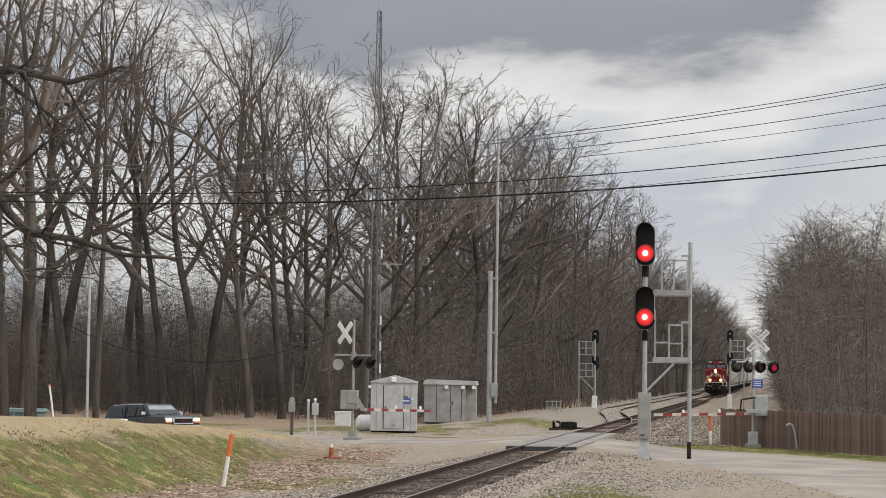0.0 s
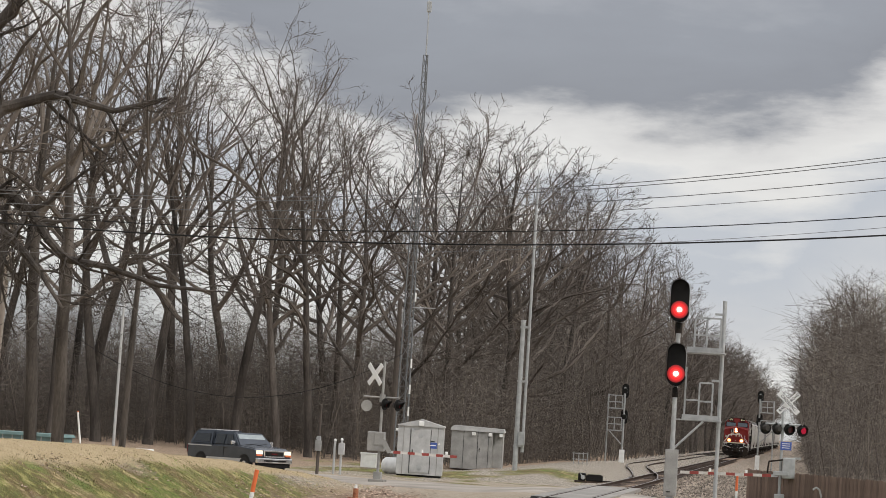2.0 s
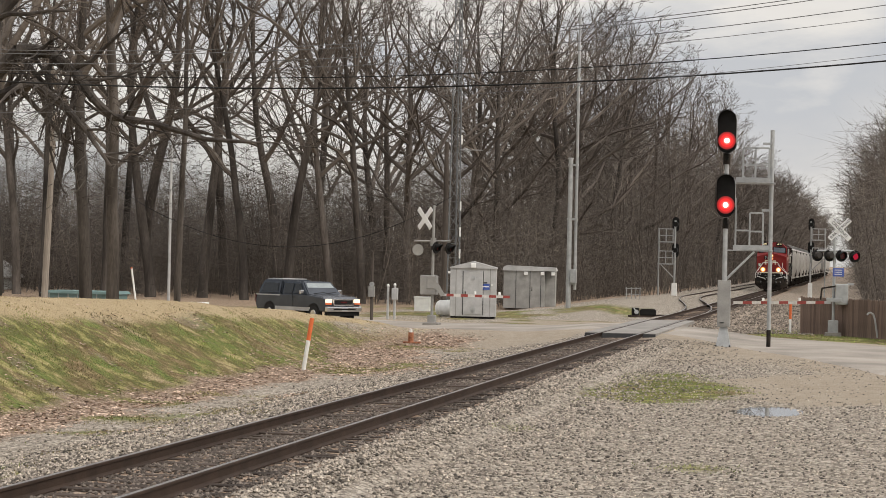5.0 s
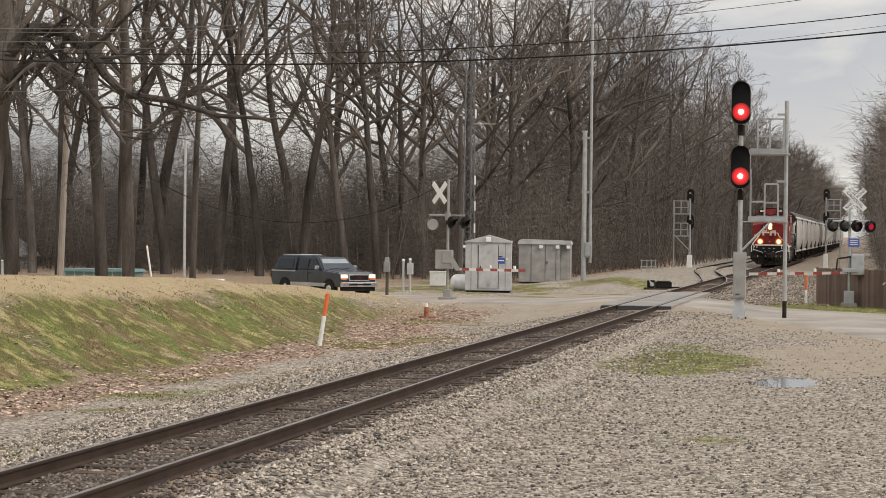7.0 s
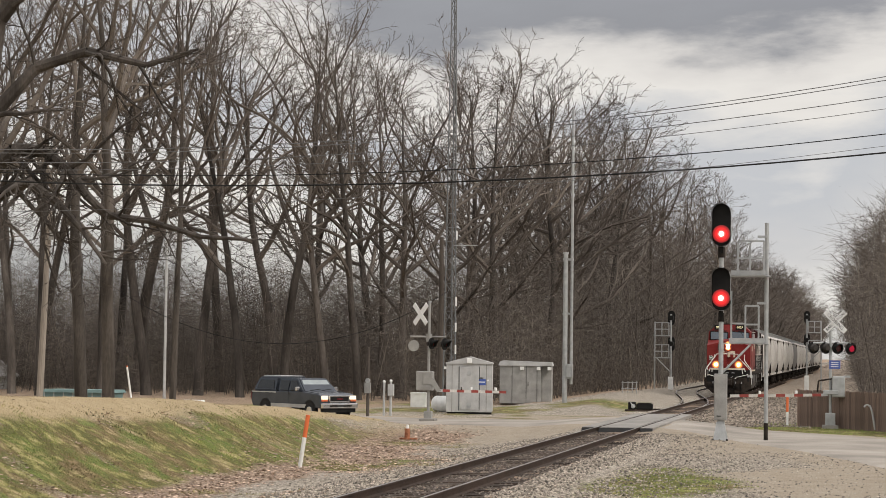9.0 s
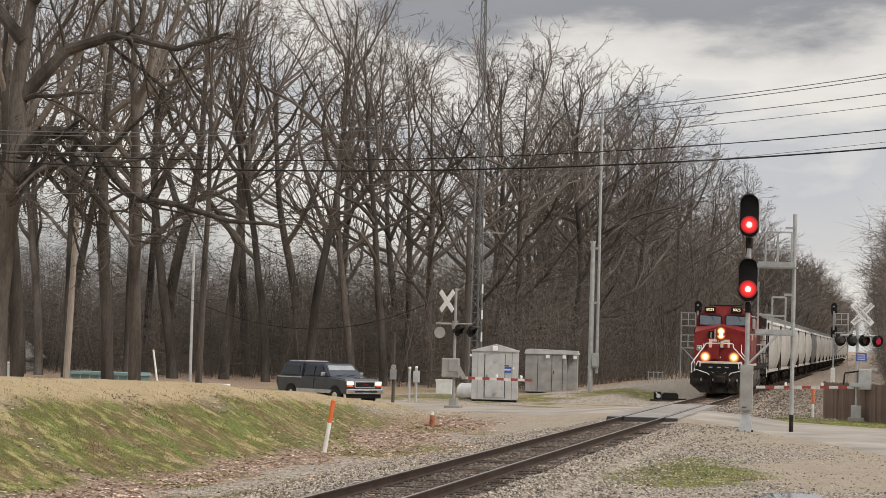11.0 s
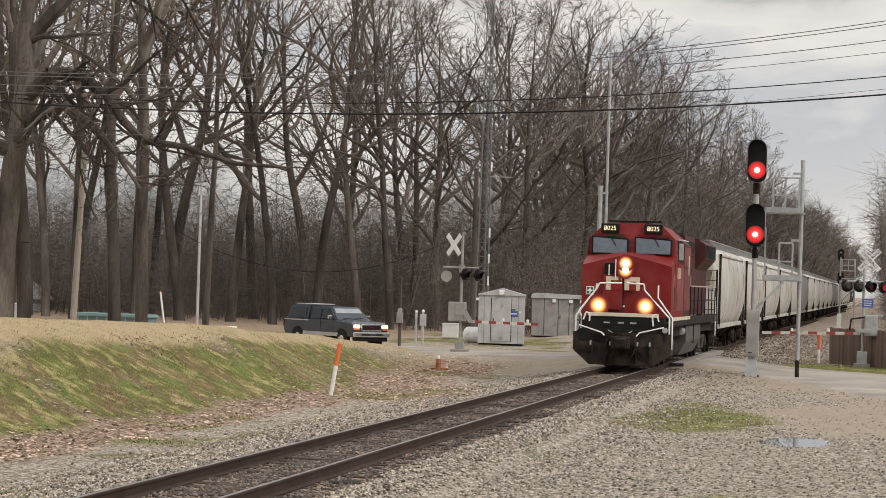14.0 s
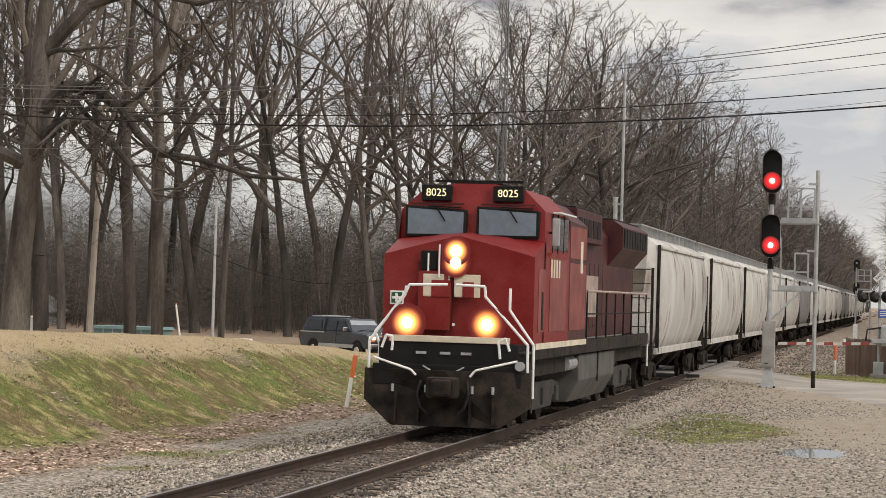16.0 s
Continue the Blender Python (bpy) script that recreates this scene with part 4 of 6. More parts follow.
def build_main_signal():
    s = thing("railway_signal", pose(-4.5, 77.4, -0.42), "two-headed railway signal showing red, on a grey steel mast", "railway signal")
    k = 0.42
    part("foundation", box(-0.36, -0.36, -0.3, 0.36, 0.36, 0.06, 0.03), M_FRAME, s, "dark stained concrete foundation")
    part("base", loft([[(a * 0.27, b * 0.27, 0.05) for a, b in ((-1, -1), (1, -1), (1, 1), (-1, 1))], [(a * 0.25, b * 0.25, 0.16) for a, b in ((-1, -1), (1, -1), (1, 1), (-1, 1))],
                       [(a * 0.12, b * 0.12, 0.85) for a, b in ((-1, -1), (1, -1), (1, 1), (-1, 1))]]), M_GALV, s, "tapered steel base")
    for x in (-0.24, 0.24):
        part("anchor_bolt", rod((x, -0.29, 0.02), (x, -0.29, 0.22), 0.03), M_BLACK, s)
    c = part("relay_case", box(-0.22, -0.22, 0.85, 0.22, 0.18, 0.85 + 1.62, 0.015), M_GREYBOX, s, "grey steel relay case")
    part("case_door", box(-0.19, -0.235, 0.9, 0.19, -0.222, 2.42, 0.004), M_GREYBOX, c)
    part("latch", box(-0.12, -0.26, 0.98, 0.02, -0.236, 1.02), M_DARKSEAM, c)
    part("mast", rod((0, 0, 0.8), (0, 0, 8.0), 0.088, 0.075, 14), M_GALV, s, "grey tubular mast")
    part("collar", rod((0, 0, 6.52), (0, 0, 6.9), 0.13, 0.13, 14), M_SOOT, s)
    part("collar", rod((0, 0, 4.28), (0, 0, 4.6), 0.11, 0.11, 14), M_SOOT, s)
    signal_head(s, 7.24 + k)
    signal_head(s, 5.0 + k)
    up = guard(s, 0.05, 1.66, 0.35, 5.5 + k, 1.2, (0.55, 0.98, 1.45))
    low = guard(s, 0.0, 1.62, 0.35, 3.13 + k, 1.3, (0.82, 1.28))
    part("rail_post", box(0.30, 0.32, 3.1 + k, 0.36, 0.38, 4.95 + k), M_GALV, low)
    part("mid_rail", box(0.30, 0.33, 3.78 + k, 0.82, 0.38, 3.84 + k), M_GALV, low)
    part("brace", rod((0.05, 0.3, 2.1 + k), (1.0, 0.4, 3.08 + k), 0.04, 0.04, 8), M_GALV, s)
    lad = part("ladder_post", rod((1.52, 1.1, 0.0), (1.52, 1.1, 7.8), 0.075, 0.075, 10), M_GALV, s, "galvanised ladder post")
    part("post_foot", rod((1.52, 1.1, 0), (1.52, 1.1, 0.75), 0.078, 0.078, 10), M_SOOT, lad)
    for z in (4.5, 6.85):
        part("stay", box(1.2, 0.95, z + k, 1.55, 1.02, z + 0.08 + k), M_GALV, lad)


def build_far_signal(x, y, h, side, heads, label):
    s = thing("railway_signal", pose(x, y, -0.35), label, "railway signal")
    part("mast", rod((0, 0, 0), (0, 0, h), 0.085, 0.075, 8), M_GALV, s)
    part("base_case", box(-0.2, -0.18, 0, 0.2, 0.18, 1.35, 0.02), M_WHITE, s, "pale relay case")
    part("ladder_post", rod((side * 1.3, 0.3, 0), (side * 1.3, 0.3, h - 0.6), 0.06, 0.06, 8), M_GALV, s)
    for z in (h - 1.75, h - 3.5)[:2]:
        p = part("platform", box(min(0, side * 1.35), -0.2, z, max(0, side * 1.35), 0.5, z + 0.09), M_GALV, s)
        for u in (0.15, 0.7, 1.25):
            part("rail_post", box(side * u - 0.035, -0.2, z, side * u + 0.035, -0.13, z + 1.1), M_GALV, p)
        for w in (0.55, 1.07):
            part("rail", box(min(side * 0.15, side * 1.25), -0.21, z + w - 0.035, max(side * 0.15, side * 1.25), -0.14, z + w + 0.035), M_GALV, p)
    part("brace", rod((0, 0, h - 4.6), (side * 1.1, 0, h - 3.5), 0.04), M_GALV, s)
    for z in heads:
        hd = part("signal_head", prism(oval(0.02, z, 0.55, 1.15), "y", 0.2, 0.28), M_BLACK, s, "black signal head seen from behind")
        part("lamp_case", rod((0.02, -0.12, z), (0.02, 0.2, z), 0.2, 0.22, 10), M_BLACK, hd)


build_main_signal()
build_far_signal(-14.1, 174.7, 6.3, -1, (6.0, 3.95), "grey signal mast with two heads turned away from the road")
build_far_signal(-4.1, 204.8, 7.0, 1, (6.7, 4.6), "tall grey signal mast facing away beside the line")


def crossbuck(owner, c, turn, lettered):
    """Two crossed white blades. turn: degrees about z."""
    cross = part("crossbuck", box(-0.61, -0.012, -0.115, 0.61, 0.012, 0.115, 0.004), M_REFL, owner, "white crossed warning blades")
    cross.matrix_basis = Matrix.Translation(c) @ pose(0, 0, 0, 0, 0, turn) @ pose(0, 0, 0, 0, 45, 0)
    b2 = part("blade", box(-0.61, -0.012, -0.115, 0.61, 0.012, 0.115, 0.004), M_REFL, cross)
    b2.matrix_basis = Matrix.Translation((0, 0.028, 0)) @ pose(0, 0, 0, 0, -90, 0)
    if lettered:
        for txt, y, ry, parent in (("CROSSING", -0.02, 0, cross), ("RAIL", -0.02, 0, b2), ("ROAD", -0.02, 0, b2)):
            off = {"CROSSING": 0.0, "RAIL": -0.36, "ROAD": 0.36}[txt]
            writing(txt, 0.19 if txt == "CROSSING" else 0.17, Matrix.Translation((off, y, 0)) @ FACE, M_BLACK, parent)


def flasher(owner, x, z, toward, lens):
    """A round crossing lamp with its backing plate and hood."""
    n = Vector((math.sin(radians(toward)), -math.cos(radians(toward)), 0))
    c = Vector((x, 0, z))
    body = part("flasher", rod(c - n * 0.02, c + n * 0.02, 0.26, 0.26, 20), M_BLACK, owner, "black round crossing light with a hood")
    part("lamp_case", rod(c - n * 0.20, c - n * 0.02, 0.12, 0.17, 14), M_FRAME, body)
    part("lens", rod(c + n * 0.02, c + n * 0.04, 0.15, 0.15, 16), lens, body)
    hb = bmesh.new()
    hood(hb, c + n * 0.02, 0.165, 0.32, n)
    part("hood", hb, M_BLACK, body)


def gate_arm(owner, start, direction, length, droop, lights):
    """A striped barrier arm, red and white in turn, with small lamps on it."""
    d = Vector(direction).normalized()
    arm = part("gate_arm", box(0, -0.02, -0.055, 0.3, 0.02, 0.055), M_GALV, owner, "red and white striped crossing gate arm")
    arm.matrix_basis = Matrix.Translation(start) @ Matrix.Rotation(math.atan2(d.y, d.x), 4, "Z") @ Matrix.Rotation(droop, 4, "Y")
    n = int(length / 0.40)
    for i in range(n):
        part("stripe", box(0.3 + i * 0.40, -0.015, -0.06, 0.3 + (i + 1) * 0.40, 0.015, 0.06), M_ARMWHITE if i % 2 else M_REDREFL, arm)
    for x in lights:
        part("arm_lamp", box(x - 0.05, -0.05, 0.06, x + 0.05, 0.05, 0.20, 0.02), M_WHITE, arm)
    return arm


def build_left_gate():
    s = thing("crossing_signal", pose(-18.35, 95.5, -0.36), "level crossing signal seen from behind with its barrier lowered", "crossing signal", "crossing signals")
    part("foundation", box(-0.35, -0.35, -0.2, 0.35, 0.35, 0.12, 0.03), M_PANEL, s)
    part("foot", box(-0.17, -0.17, 0.1, 0.17, 0.17, 0.45, 0.02), M_GREYBOX, s)
    part("mast", rod((0, 0, 0.2), (0, 0, 5.3), 0.065, 0.06, 12), M_GREYBOX, s)
    crossbuck(s, (-0.42, 0.05, 4.72), -38, False)
    arm = part("light_arm", rod((-0.85, 0, 3.72), (0.75, 0, 3.72), 0.04, 0.04, 8), M_GREYBOX, s)
    part("junction_box", rod((0, 0, 3.5), (0, 0, 3.85), 0.13, 0.13, 10), M_GREYBOX, arm)
    part("backing_disc", rod((-0.67, -0.10, 3.32), (-0.67, 0.0, 3.32), 0.25, 0.2, 18), M_GREYBOX, arm, "grey back of a crossing light")
    flasher(s, 0.12, 3.42, 70, M_DARKLENS)
    flasher(s, 0.70, 3.40, 70, M_DARKLENS)
    m = part("gate_mechanism", box(-0.52, -0.25, 1.35, 0.22, 0.25, 2.2, 0.05), M_GREYBOX, s, "grey gate machine box")
    part("cover", box(-0.2, -0.28, 1.62, 0.2, -0.252, 2.16, 0.02), M_GREYBOX, m)
    part("side_arm", prism([(0.15, 1.95), (0.32, 1.85), (0.62, 1.35), (0.45, 1.28), (0.2, 1.6)], "y", -0.3, -0.26), M_GREYBOX, m)
    gate_arm(s, (0.42, -0.2, 1.36), (0.67, 0.74, 0), 3.75, 0.02, (1.9, 3.3))


def build_right_gate():
    s = thing("crossing_signal", pose(-0.92, 96.5, -0.34), "level crossing signal with lettered crossbuck and lowered barrier", "crossing signal", "crossing signals")
    part("foundation", box(-0.35, -0.35, -0.2, 0.35, 0.35, 0.1, 0.03), M_PANEL, s)
    part("foot_case", box(-0.22, -0.2, 0.08, 0.22, 0.2, 0.62, 0.03), M_GALV, s, "grey junction case at the foot")
    part("mast", rod((0, 0, 0.5), (0, 0, 5.0), 0.065, 0.06, 12), M_GALV, s)
    crossbuck(s, (0.2, -0.1, 4.55), 0, True)
    part("light_arm", rod((-0.75, 0, 3.62), (0.85, 0, 3.62), 0.04, 0.04, 8), M_GALV, s)
    flasher(s, 0.30, 3.42, 25, M_DARKLENS)
    flasher(s, 0.86, 3.40, 25, M_FLASH)
    flasher(s, -0.20, 3.42, -150, M_DARKLENS)
    flasher(s, -0.72, 3.42, -150, M_DARKLENS)
    sg = part("sign", box(-0.05, -0.1, 2.52, 0.42, -0.08, 2.88, 0.005), M_BLUE, s, "small blue emergency notice sign")
    for i in range(3):
        part("writing_bar", box(0.02, -0.106, 2.6 + i * 0.09, 0.34, -0.101, 2.63 + i * 0.09), M_WHITE, sg)
    m = part("gate_mechanism", box(0.08, -0.3, 1.3, 0.62, 0.25, 2.2, 0.05), M_GALV, s, "grey gate machine box")
    part("counterweight", box(-0.3, -0.38, 1.42, 0.35, -0.32, 1.60, 0.02), M_GALV, m)
    part("bracket", pipe([(-0.55, -0.2, 1.5), (-0.5, -0.2, 2.0), (0.1, -0.2, 2.1)], 0.035), M_SOOT, m)
    part("bracket", box(0.55, -0.2, 2.15, 0.85, -0.12, 2.24), M_GALV, m)
    gate_arm(s, (-0.1, -0.3, 1.40), (-0.93, -0.30, 0), 4.3, 0.02, (1.4, 3.0))


build_left_gate()
build_right_gate()


# ---------------------------------------------------------------- housings, poles and tower
def build_housing():
    w = 2.28
    h = thing("equipment_housing", pose(-18.66, 107.8, -0.34, 0, 0, 8.5), "pale grey metal signal housing with a gabled roof", "equipment housing")
    part("skid", box(-w / 2 + 0.05, 0.05, -0.05, w / 2 - 0.05, 2.9, 0.1), M_BLACK, h)
    part("wall_shell", box(-w / 2, 0, 0.08, w / 2, 2.9, 2.5, 0.015), M_ALU, h)
    part("gable", prism([(-w / 2 - 0.04, 2.47), (w / 2 + 0.04, 2.47), (w / 2 + 0.04, 2.52), (0, 2.83), (-w / 2 - 0.04, 2.52)], "y", -0.07, 2.97), M_ALU, h, "shallow gabled roof")
    d = part("door", box(-0.48, -0.035, 0.2, 0.48, -0.003, 2.3, 0.01), M_ALU, h)
    part("door_frame", box(-0.52, -0.02, 0.16, -0.49, -0.002, 2.34), M_DARKSEAM, d)
    part("door_frame", box(0.49, -0.02, 0.16, 0.52, -0.002, 2.34), M_DARKSEAM, d)
    part("handle", box(-0.40, -0.07, 1.15, -0.36, -0.036, 1.32), M_SOOT, d)
    part("vent", rod((0, -0.06, 0.42), (0, -0.03, 0.42), 0.13, 0.13, 14), M_GALV, d)
    part("vent", rod((0, -0.06, 2.0), (0, -0.03, 2.0), 0.11, 0.11, 14), M_GALV, d)
    for x in (-0.85, 0.85):
        part("wall_seam", box(x - 0.02, -0.012, 0.1, x + 0.02, -0.002, 2.45), M_GREYBOX, h)
    lamp = part("lamp", box(-0.13, -0.22, 2.5, 0.13, -0.08, 2.74, 0.03), M_WHITE, h, "white wall lamp under the gable")
    sg = part("sign", box(0.36, -0.02, 1.42, 0.82, -0.004, 1.72), M_BLUE, h, "small blue notice plate")
    part("writing_bar", box(0.38, -0.026, 1.74, 0.70, -0.004, 1.80), M_DARKSEAM, sg)
    part("writing_bar", box(0.40, -0.026, 1.55, 0.78, -0.022, 1.60), M_WHITE, sg)
    part("sensor", rod((0.93, -0.05, 1.66), (0.93, 0, 1.66), 0.05), M_WHITE, h)
    part("camera_box", box(-w / 2 - 0.12, -0.05, 2.2, -w / 2, 0.1, 2.32), M_WHITE, h)

    g = thing("equipment_shed", pose(-19.4, 131.6, -0.36, 0, 0, 6), "weathered grey metal equipment shed with a flat lid", "equipment shed")
    part("wall_shell", box(-1.5, 0, 0.02, 1.0, 2.6, 2.35, 0.02), M_GREYBOX, g)
    part("side_bay", box(1.004, 0.35, 0.02, 1.62, 2.5, 2.3, 0.02), M_GREYBOX, g)
    part("lid", prism([(-1.58, 2.30), (1.7, 2.30), (1.62, 2.52), (-1.35, 2.6), (-1.5, 2.52)], "y", -0.1, 2.7), M_ALU, g, "pale metal lid")
    for x in (-0.75, 0.1, 0.75):
        part("seam", box(x - 0.015, -0.015, 0.05, x + 0.015, -0.002, 2.3), M_DARKSEAM, g)
    for x in (-0.15, 0.85, 1.5):
        part("wall_lamp", box(x - 0.12, -0.16, 2.05, x + 0.1, -0.03 if x < 1.2 else 0.35, 2.25, 0.02), M_WHITE, g)
    part("door_handle", box(0.2, -0.06, 1.1, 0.24, -0.02, 1.3), M_SOOT, g)

    b = thing("battery_box", pose(-23.42, 118.9, -0.33), "low white metal box standing on the grass", "metal box")
    part("body", box(-0.43, 0, 0, 0.43, 0.6, 0.72, 0.02), M_WHITE, b)
    part("lid", box(-0.46, -0.03, 0.72, 0.46, 0.63, 0.79, 0.015), M_WHITE, b)
    k = thing("gas_tank", pose(-20.3, 110.6, 0.05), "white round-ended gas tank lying on short legs", "gas tank")
    tk = rod((-0.5, 0, 0), (1.0, 0, 0), 0.42, 0.42, 20)
    ball((-0.5, 0, 0), 0.42, tk, 3, (0.7, 1, 1))
    ball((1.0, 0, 0), 0.42, tk, 3, (0.7, 1, 1))
    part("shell", tk, M_WHITE, k, smooth=True)
    for x in (-0.3, 0.8):
        part("leg", box(x - 0.05, -0.25, -0.5, x + 0.05, 0.25, -0.3), M_GREYBOX, k)
    part("valve_cover", rod((0.2, 0, 0.36), (0.2, 0, 0.56), 0.12, 0.1, 12), M_REDREFL, k, "dull red valve cover")


build_housing()


def build_poles():
    a = thing("antenna_mast", pose(-16.65, 129.15, -0.4), "slender galvanised twin steel mast beside the shed", "mast")
    part("foot", box(-0.3, -0.3, -0.1, 0.3, 0.3, 0.1, 0.03), M_PANEL, a)
    part("lower_pole", rod((0, 0, 0), (0, 0, 9.0), 0.15, 0.13, 14), M_GALV, a)
    part("upper_pole", rod((0.36, 0.1, 1.3), (0.36, 0.1, 17.6), 0.095, 0.075, 10), M_GALV, a)
    for z in (1.6, 5.4, 8.6):
        part("clamp", box(-0.16, -0.1, z, 0.45, 0.18, z + 0.12), M_GALV, a)
    part("meter_box", box(0.12, -0.25, 1.7, 0.5, -0.02, 2.5, 0.02), M_GALV, a)
    part("cap", rod((0, 0, 9.0), (0, 0, 9.08), 0.17), M_GALV, a)
    t = thing("lattice_tower", pose(-21.5, 118, -0.4), "tall slim triangular lattice radio tower", "tower")
    n, H = 30, 22.8

    def corner(k, z):
        r = (0.40 - 0.26 * z / H)
        ang = radians(210 + 120 * k)
        return Vector((math.cos(ang) * r, math.sin(ang) * r, z))
    for k in range(3):
        part("tower_leg", rod(corner(k, 0), corner(k, H), 0.045, 0.03, 8), M_TOWER, t)
    for k in range(3):
        zig = bmesh.new()
        for i in range(n):
            z0, z1 = H * i / n, H * (i + 1) / n
            rod(corner(k if i % 2 else (k + 1) % 3, z0), corner((k + 1) % 3 if i % 2 else k, z1), 0.018, 0.018, 4, zig)
            rod(corner(k, z1), corner((k + 1) % 3, z1), 0.014, 0.014, 4, zig)
        part("lattice", zig, M_TOWER, t)
    part("whip_antenna", rod((0, 0, H), (0, 0, H + 5), 0.04, 0.025), M_GALV, t)
    part("antenna_box", box(-0.1, -0.12, H + 2.4, 0.14, 0.1, H + 3.0, 0.02), M_GALV, t)
    part("side_arm", rod((0.2, -0.2, 8.9), (1.5, -0.3, 8.9), 0.022), M_GALV, t)
    for z in (1.8, 3.0, 4.2, 5.6, 9.2):
        part("cable_clip", box(0.30, -0.30, z, 0.38, -0.24, z + 0.5), M_WHITE, t)

    def pole(x, y, h, r, mt, label, lean=(0, 0)):
        p = thing("utility_pole", pose(x, y, ground_z(x, y) - 0.1, lean[0], lean[1], 0), label, "utility pole")
        part("pole", rod((0, 0, 0), (0, 0, h), r * 1.15, r * 0.8, 12), mt, p)
        return p
    p = pole(-42.7, 112, 11.2, 0.17, M_POLEWOOD, "weathered grey wooden utility pole leaning over the road", (0, 2.0))
    part("transformer", rod((0.25, -0.1, 9.6), (0.25, -0.1, 10.3), 0.18, 0.18, 12), M_GREYBOX, p)
    part("insulator", rod((0, 0, 11.1), (0, 0, 11.4), 0.04), M_WHITE, p)
    p = pole(-41.7, 130.7, 11.6, 0.085, M_ALU, "thin pale street light pole beyond the road")
    part("lamp_arm", rod((0, 0, 10.9), (-0.9, -0.2, 11.1), 0.035), M_GALV, p)
    part("lamp_head", box(-1.35, -0.32, 11.02, -0.8, -0.1, 11.16, 0.03), M_WHITE, p)
    pole(-22.6, 121, 9.6, 0.15, M_POLEDARK, "dark wooden pole beside the lattice tower")
    p = pole(-22.6, 102.4, 3.4, 0.07, M_POLEDARK, "short dark service pole with meter boxes")
    part("meter", box(-0.14, -0.2, 1.25, 0.16, -0.06, 1.75, 0.02), M_GREYBOX, p)
    part("meter_dial", rod((0.02, -0.22, 1.85), (0.02, -0.08, 1.85), 0.11, 0.11, 12), M_GALV, p)
    for x, top in ((-22.05, 1.62), (-21.72, 1.66)):
        q = thing("service_pedestal", pose(x, 103.5, -0.38), "pale grey cable pedestal post", "pedestal", "service pedestals")
        part("post", rod((0, 0, 0), (0, 0, top), 0.06, 0.06, 10), M_ALU, q)
        part("cap", ball((0, 0, top), 0.075, None, 2), M_WHITE, q)
        if x > -22:
            part("cabinet", box(-0.13, -0.14, 0.95, 0.15, 0.1, 1.5, 0.02), M_ALU, q)

    def stake(x, y, z, h, lean, r, label, split):
        s = thing("marker_post", pose(x, y, z, 0, lean, 0), label, "marker post", "cable marker posts")
        part("lower_tube", rod((0, 0, -0.1), (0, 0, h * split), r, r, 12), M_WHITE, s, "white lower tube")
        part("upper_tube", rod((0, 0, h * split), (0, 0, h), r * 1.04, r * 1.04, 12), M_ORANGE, s, "orange upper tube")
    stake(-15.22, 60.26, -0.56, 1.44, 8.5, 0.06, "leaning white and orange marker post in the ditch", 0.56)
    stake(-2.8, 98.3, -0.4, 1.3, 0, 0.055, "upright white and orange marker post by the line", 0.5)
    stake(-32.8, 98.0, 0.0, 1.9, -9, 0.045, "thin leaning white marker post on the bank", 0.97)
    c = thing("valve_marker", pose(-16.55, 82.0, ground_z(-16.55, 82)), "short rusty orange pipe marker in dead leaves", "pipe marker")
    part("pipe", rod((0, 0, -0.1), (0, 0, 0.42), 0.11, 0.10, 12), M_RUST, c)
    part("cap", rod((0, 0, 0.42), (0, 0, 0.56), 0.06, 0.05, 12), M_WHITE, c)
    part("flange", box(-0.28, -0.1, 0.0, 0.38, 0.1, 0.07, 0.01), M_RUST, c)
    v = thing("vent_pipe", pose(0.95, 94.2, -0.34), "hooked pale steel vent pipe", "vent pipe")
    part("pipe", pipe([(0, 0, 0), (-0.12, 0, 0.75), (-0.2, 0, 0.98), (-0.34, 0, 1.05), (-0.46, 0, 0.95)], 0.04, 8), M_ALU, v)
    s = thing("slab_cover", pose(-20.3, 66.5, ground_z(-20.3, 66.5)), "small white concrete cover on the dry bank", "concrete cover")
    part("slab", box(-0.35, -0.2, -0.05, 0.35, 0.2, 0.07, 0.02), M_WHITE, s)


M_RUST = mat("rusty_orange_metal", (0.30, 0.10, 0.045), 0.85, 0, 0.3, 6, 40, 0.2, alt=(0.36, 0.15, 0.08))
build_poles()


def tube(pts, r, n=6):
    """One smooth tube along points that run mostly sideways."""
    return loft([[(x, y + r * math.cos(2 * math.pi * k / n), z + r * math.sin(2 * math.pi * k / n)) for k in range(n)] for x, y, z in pts])


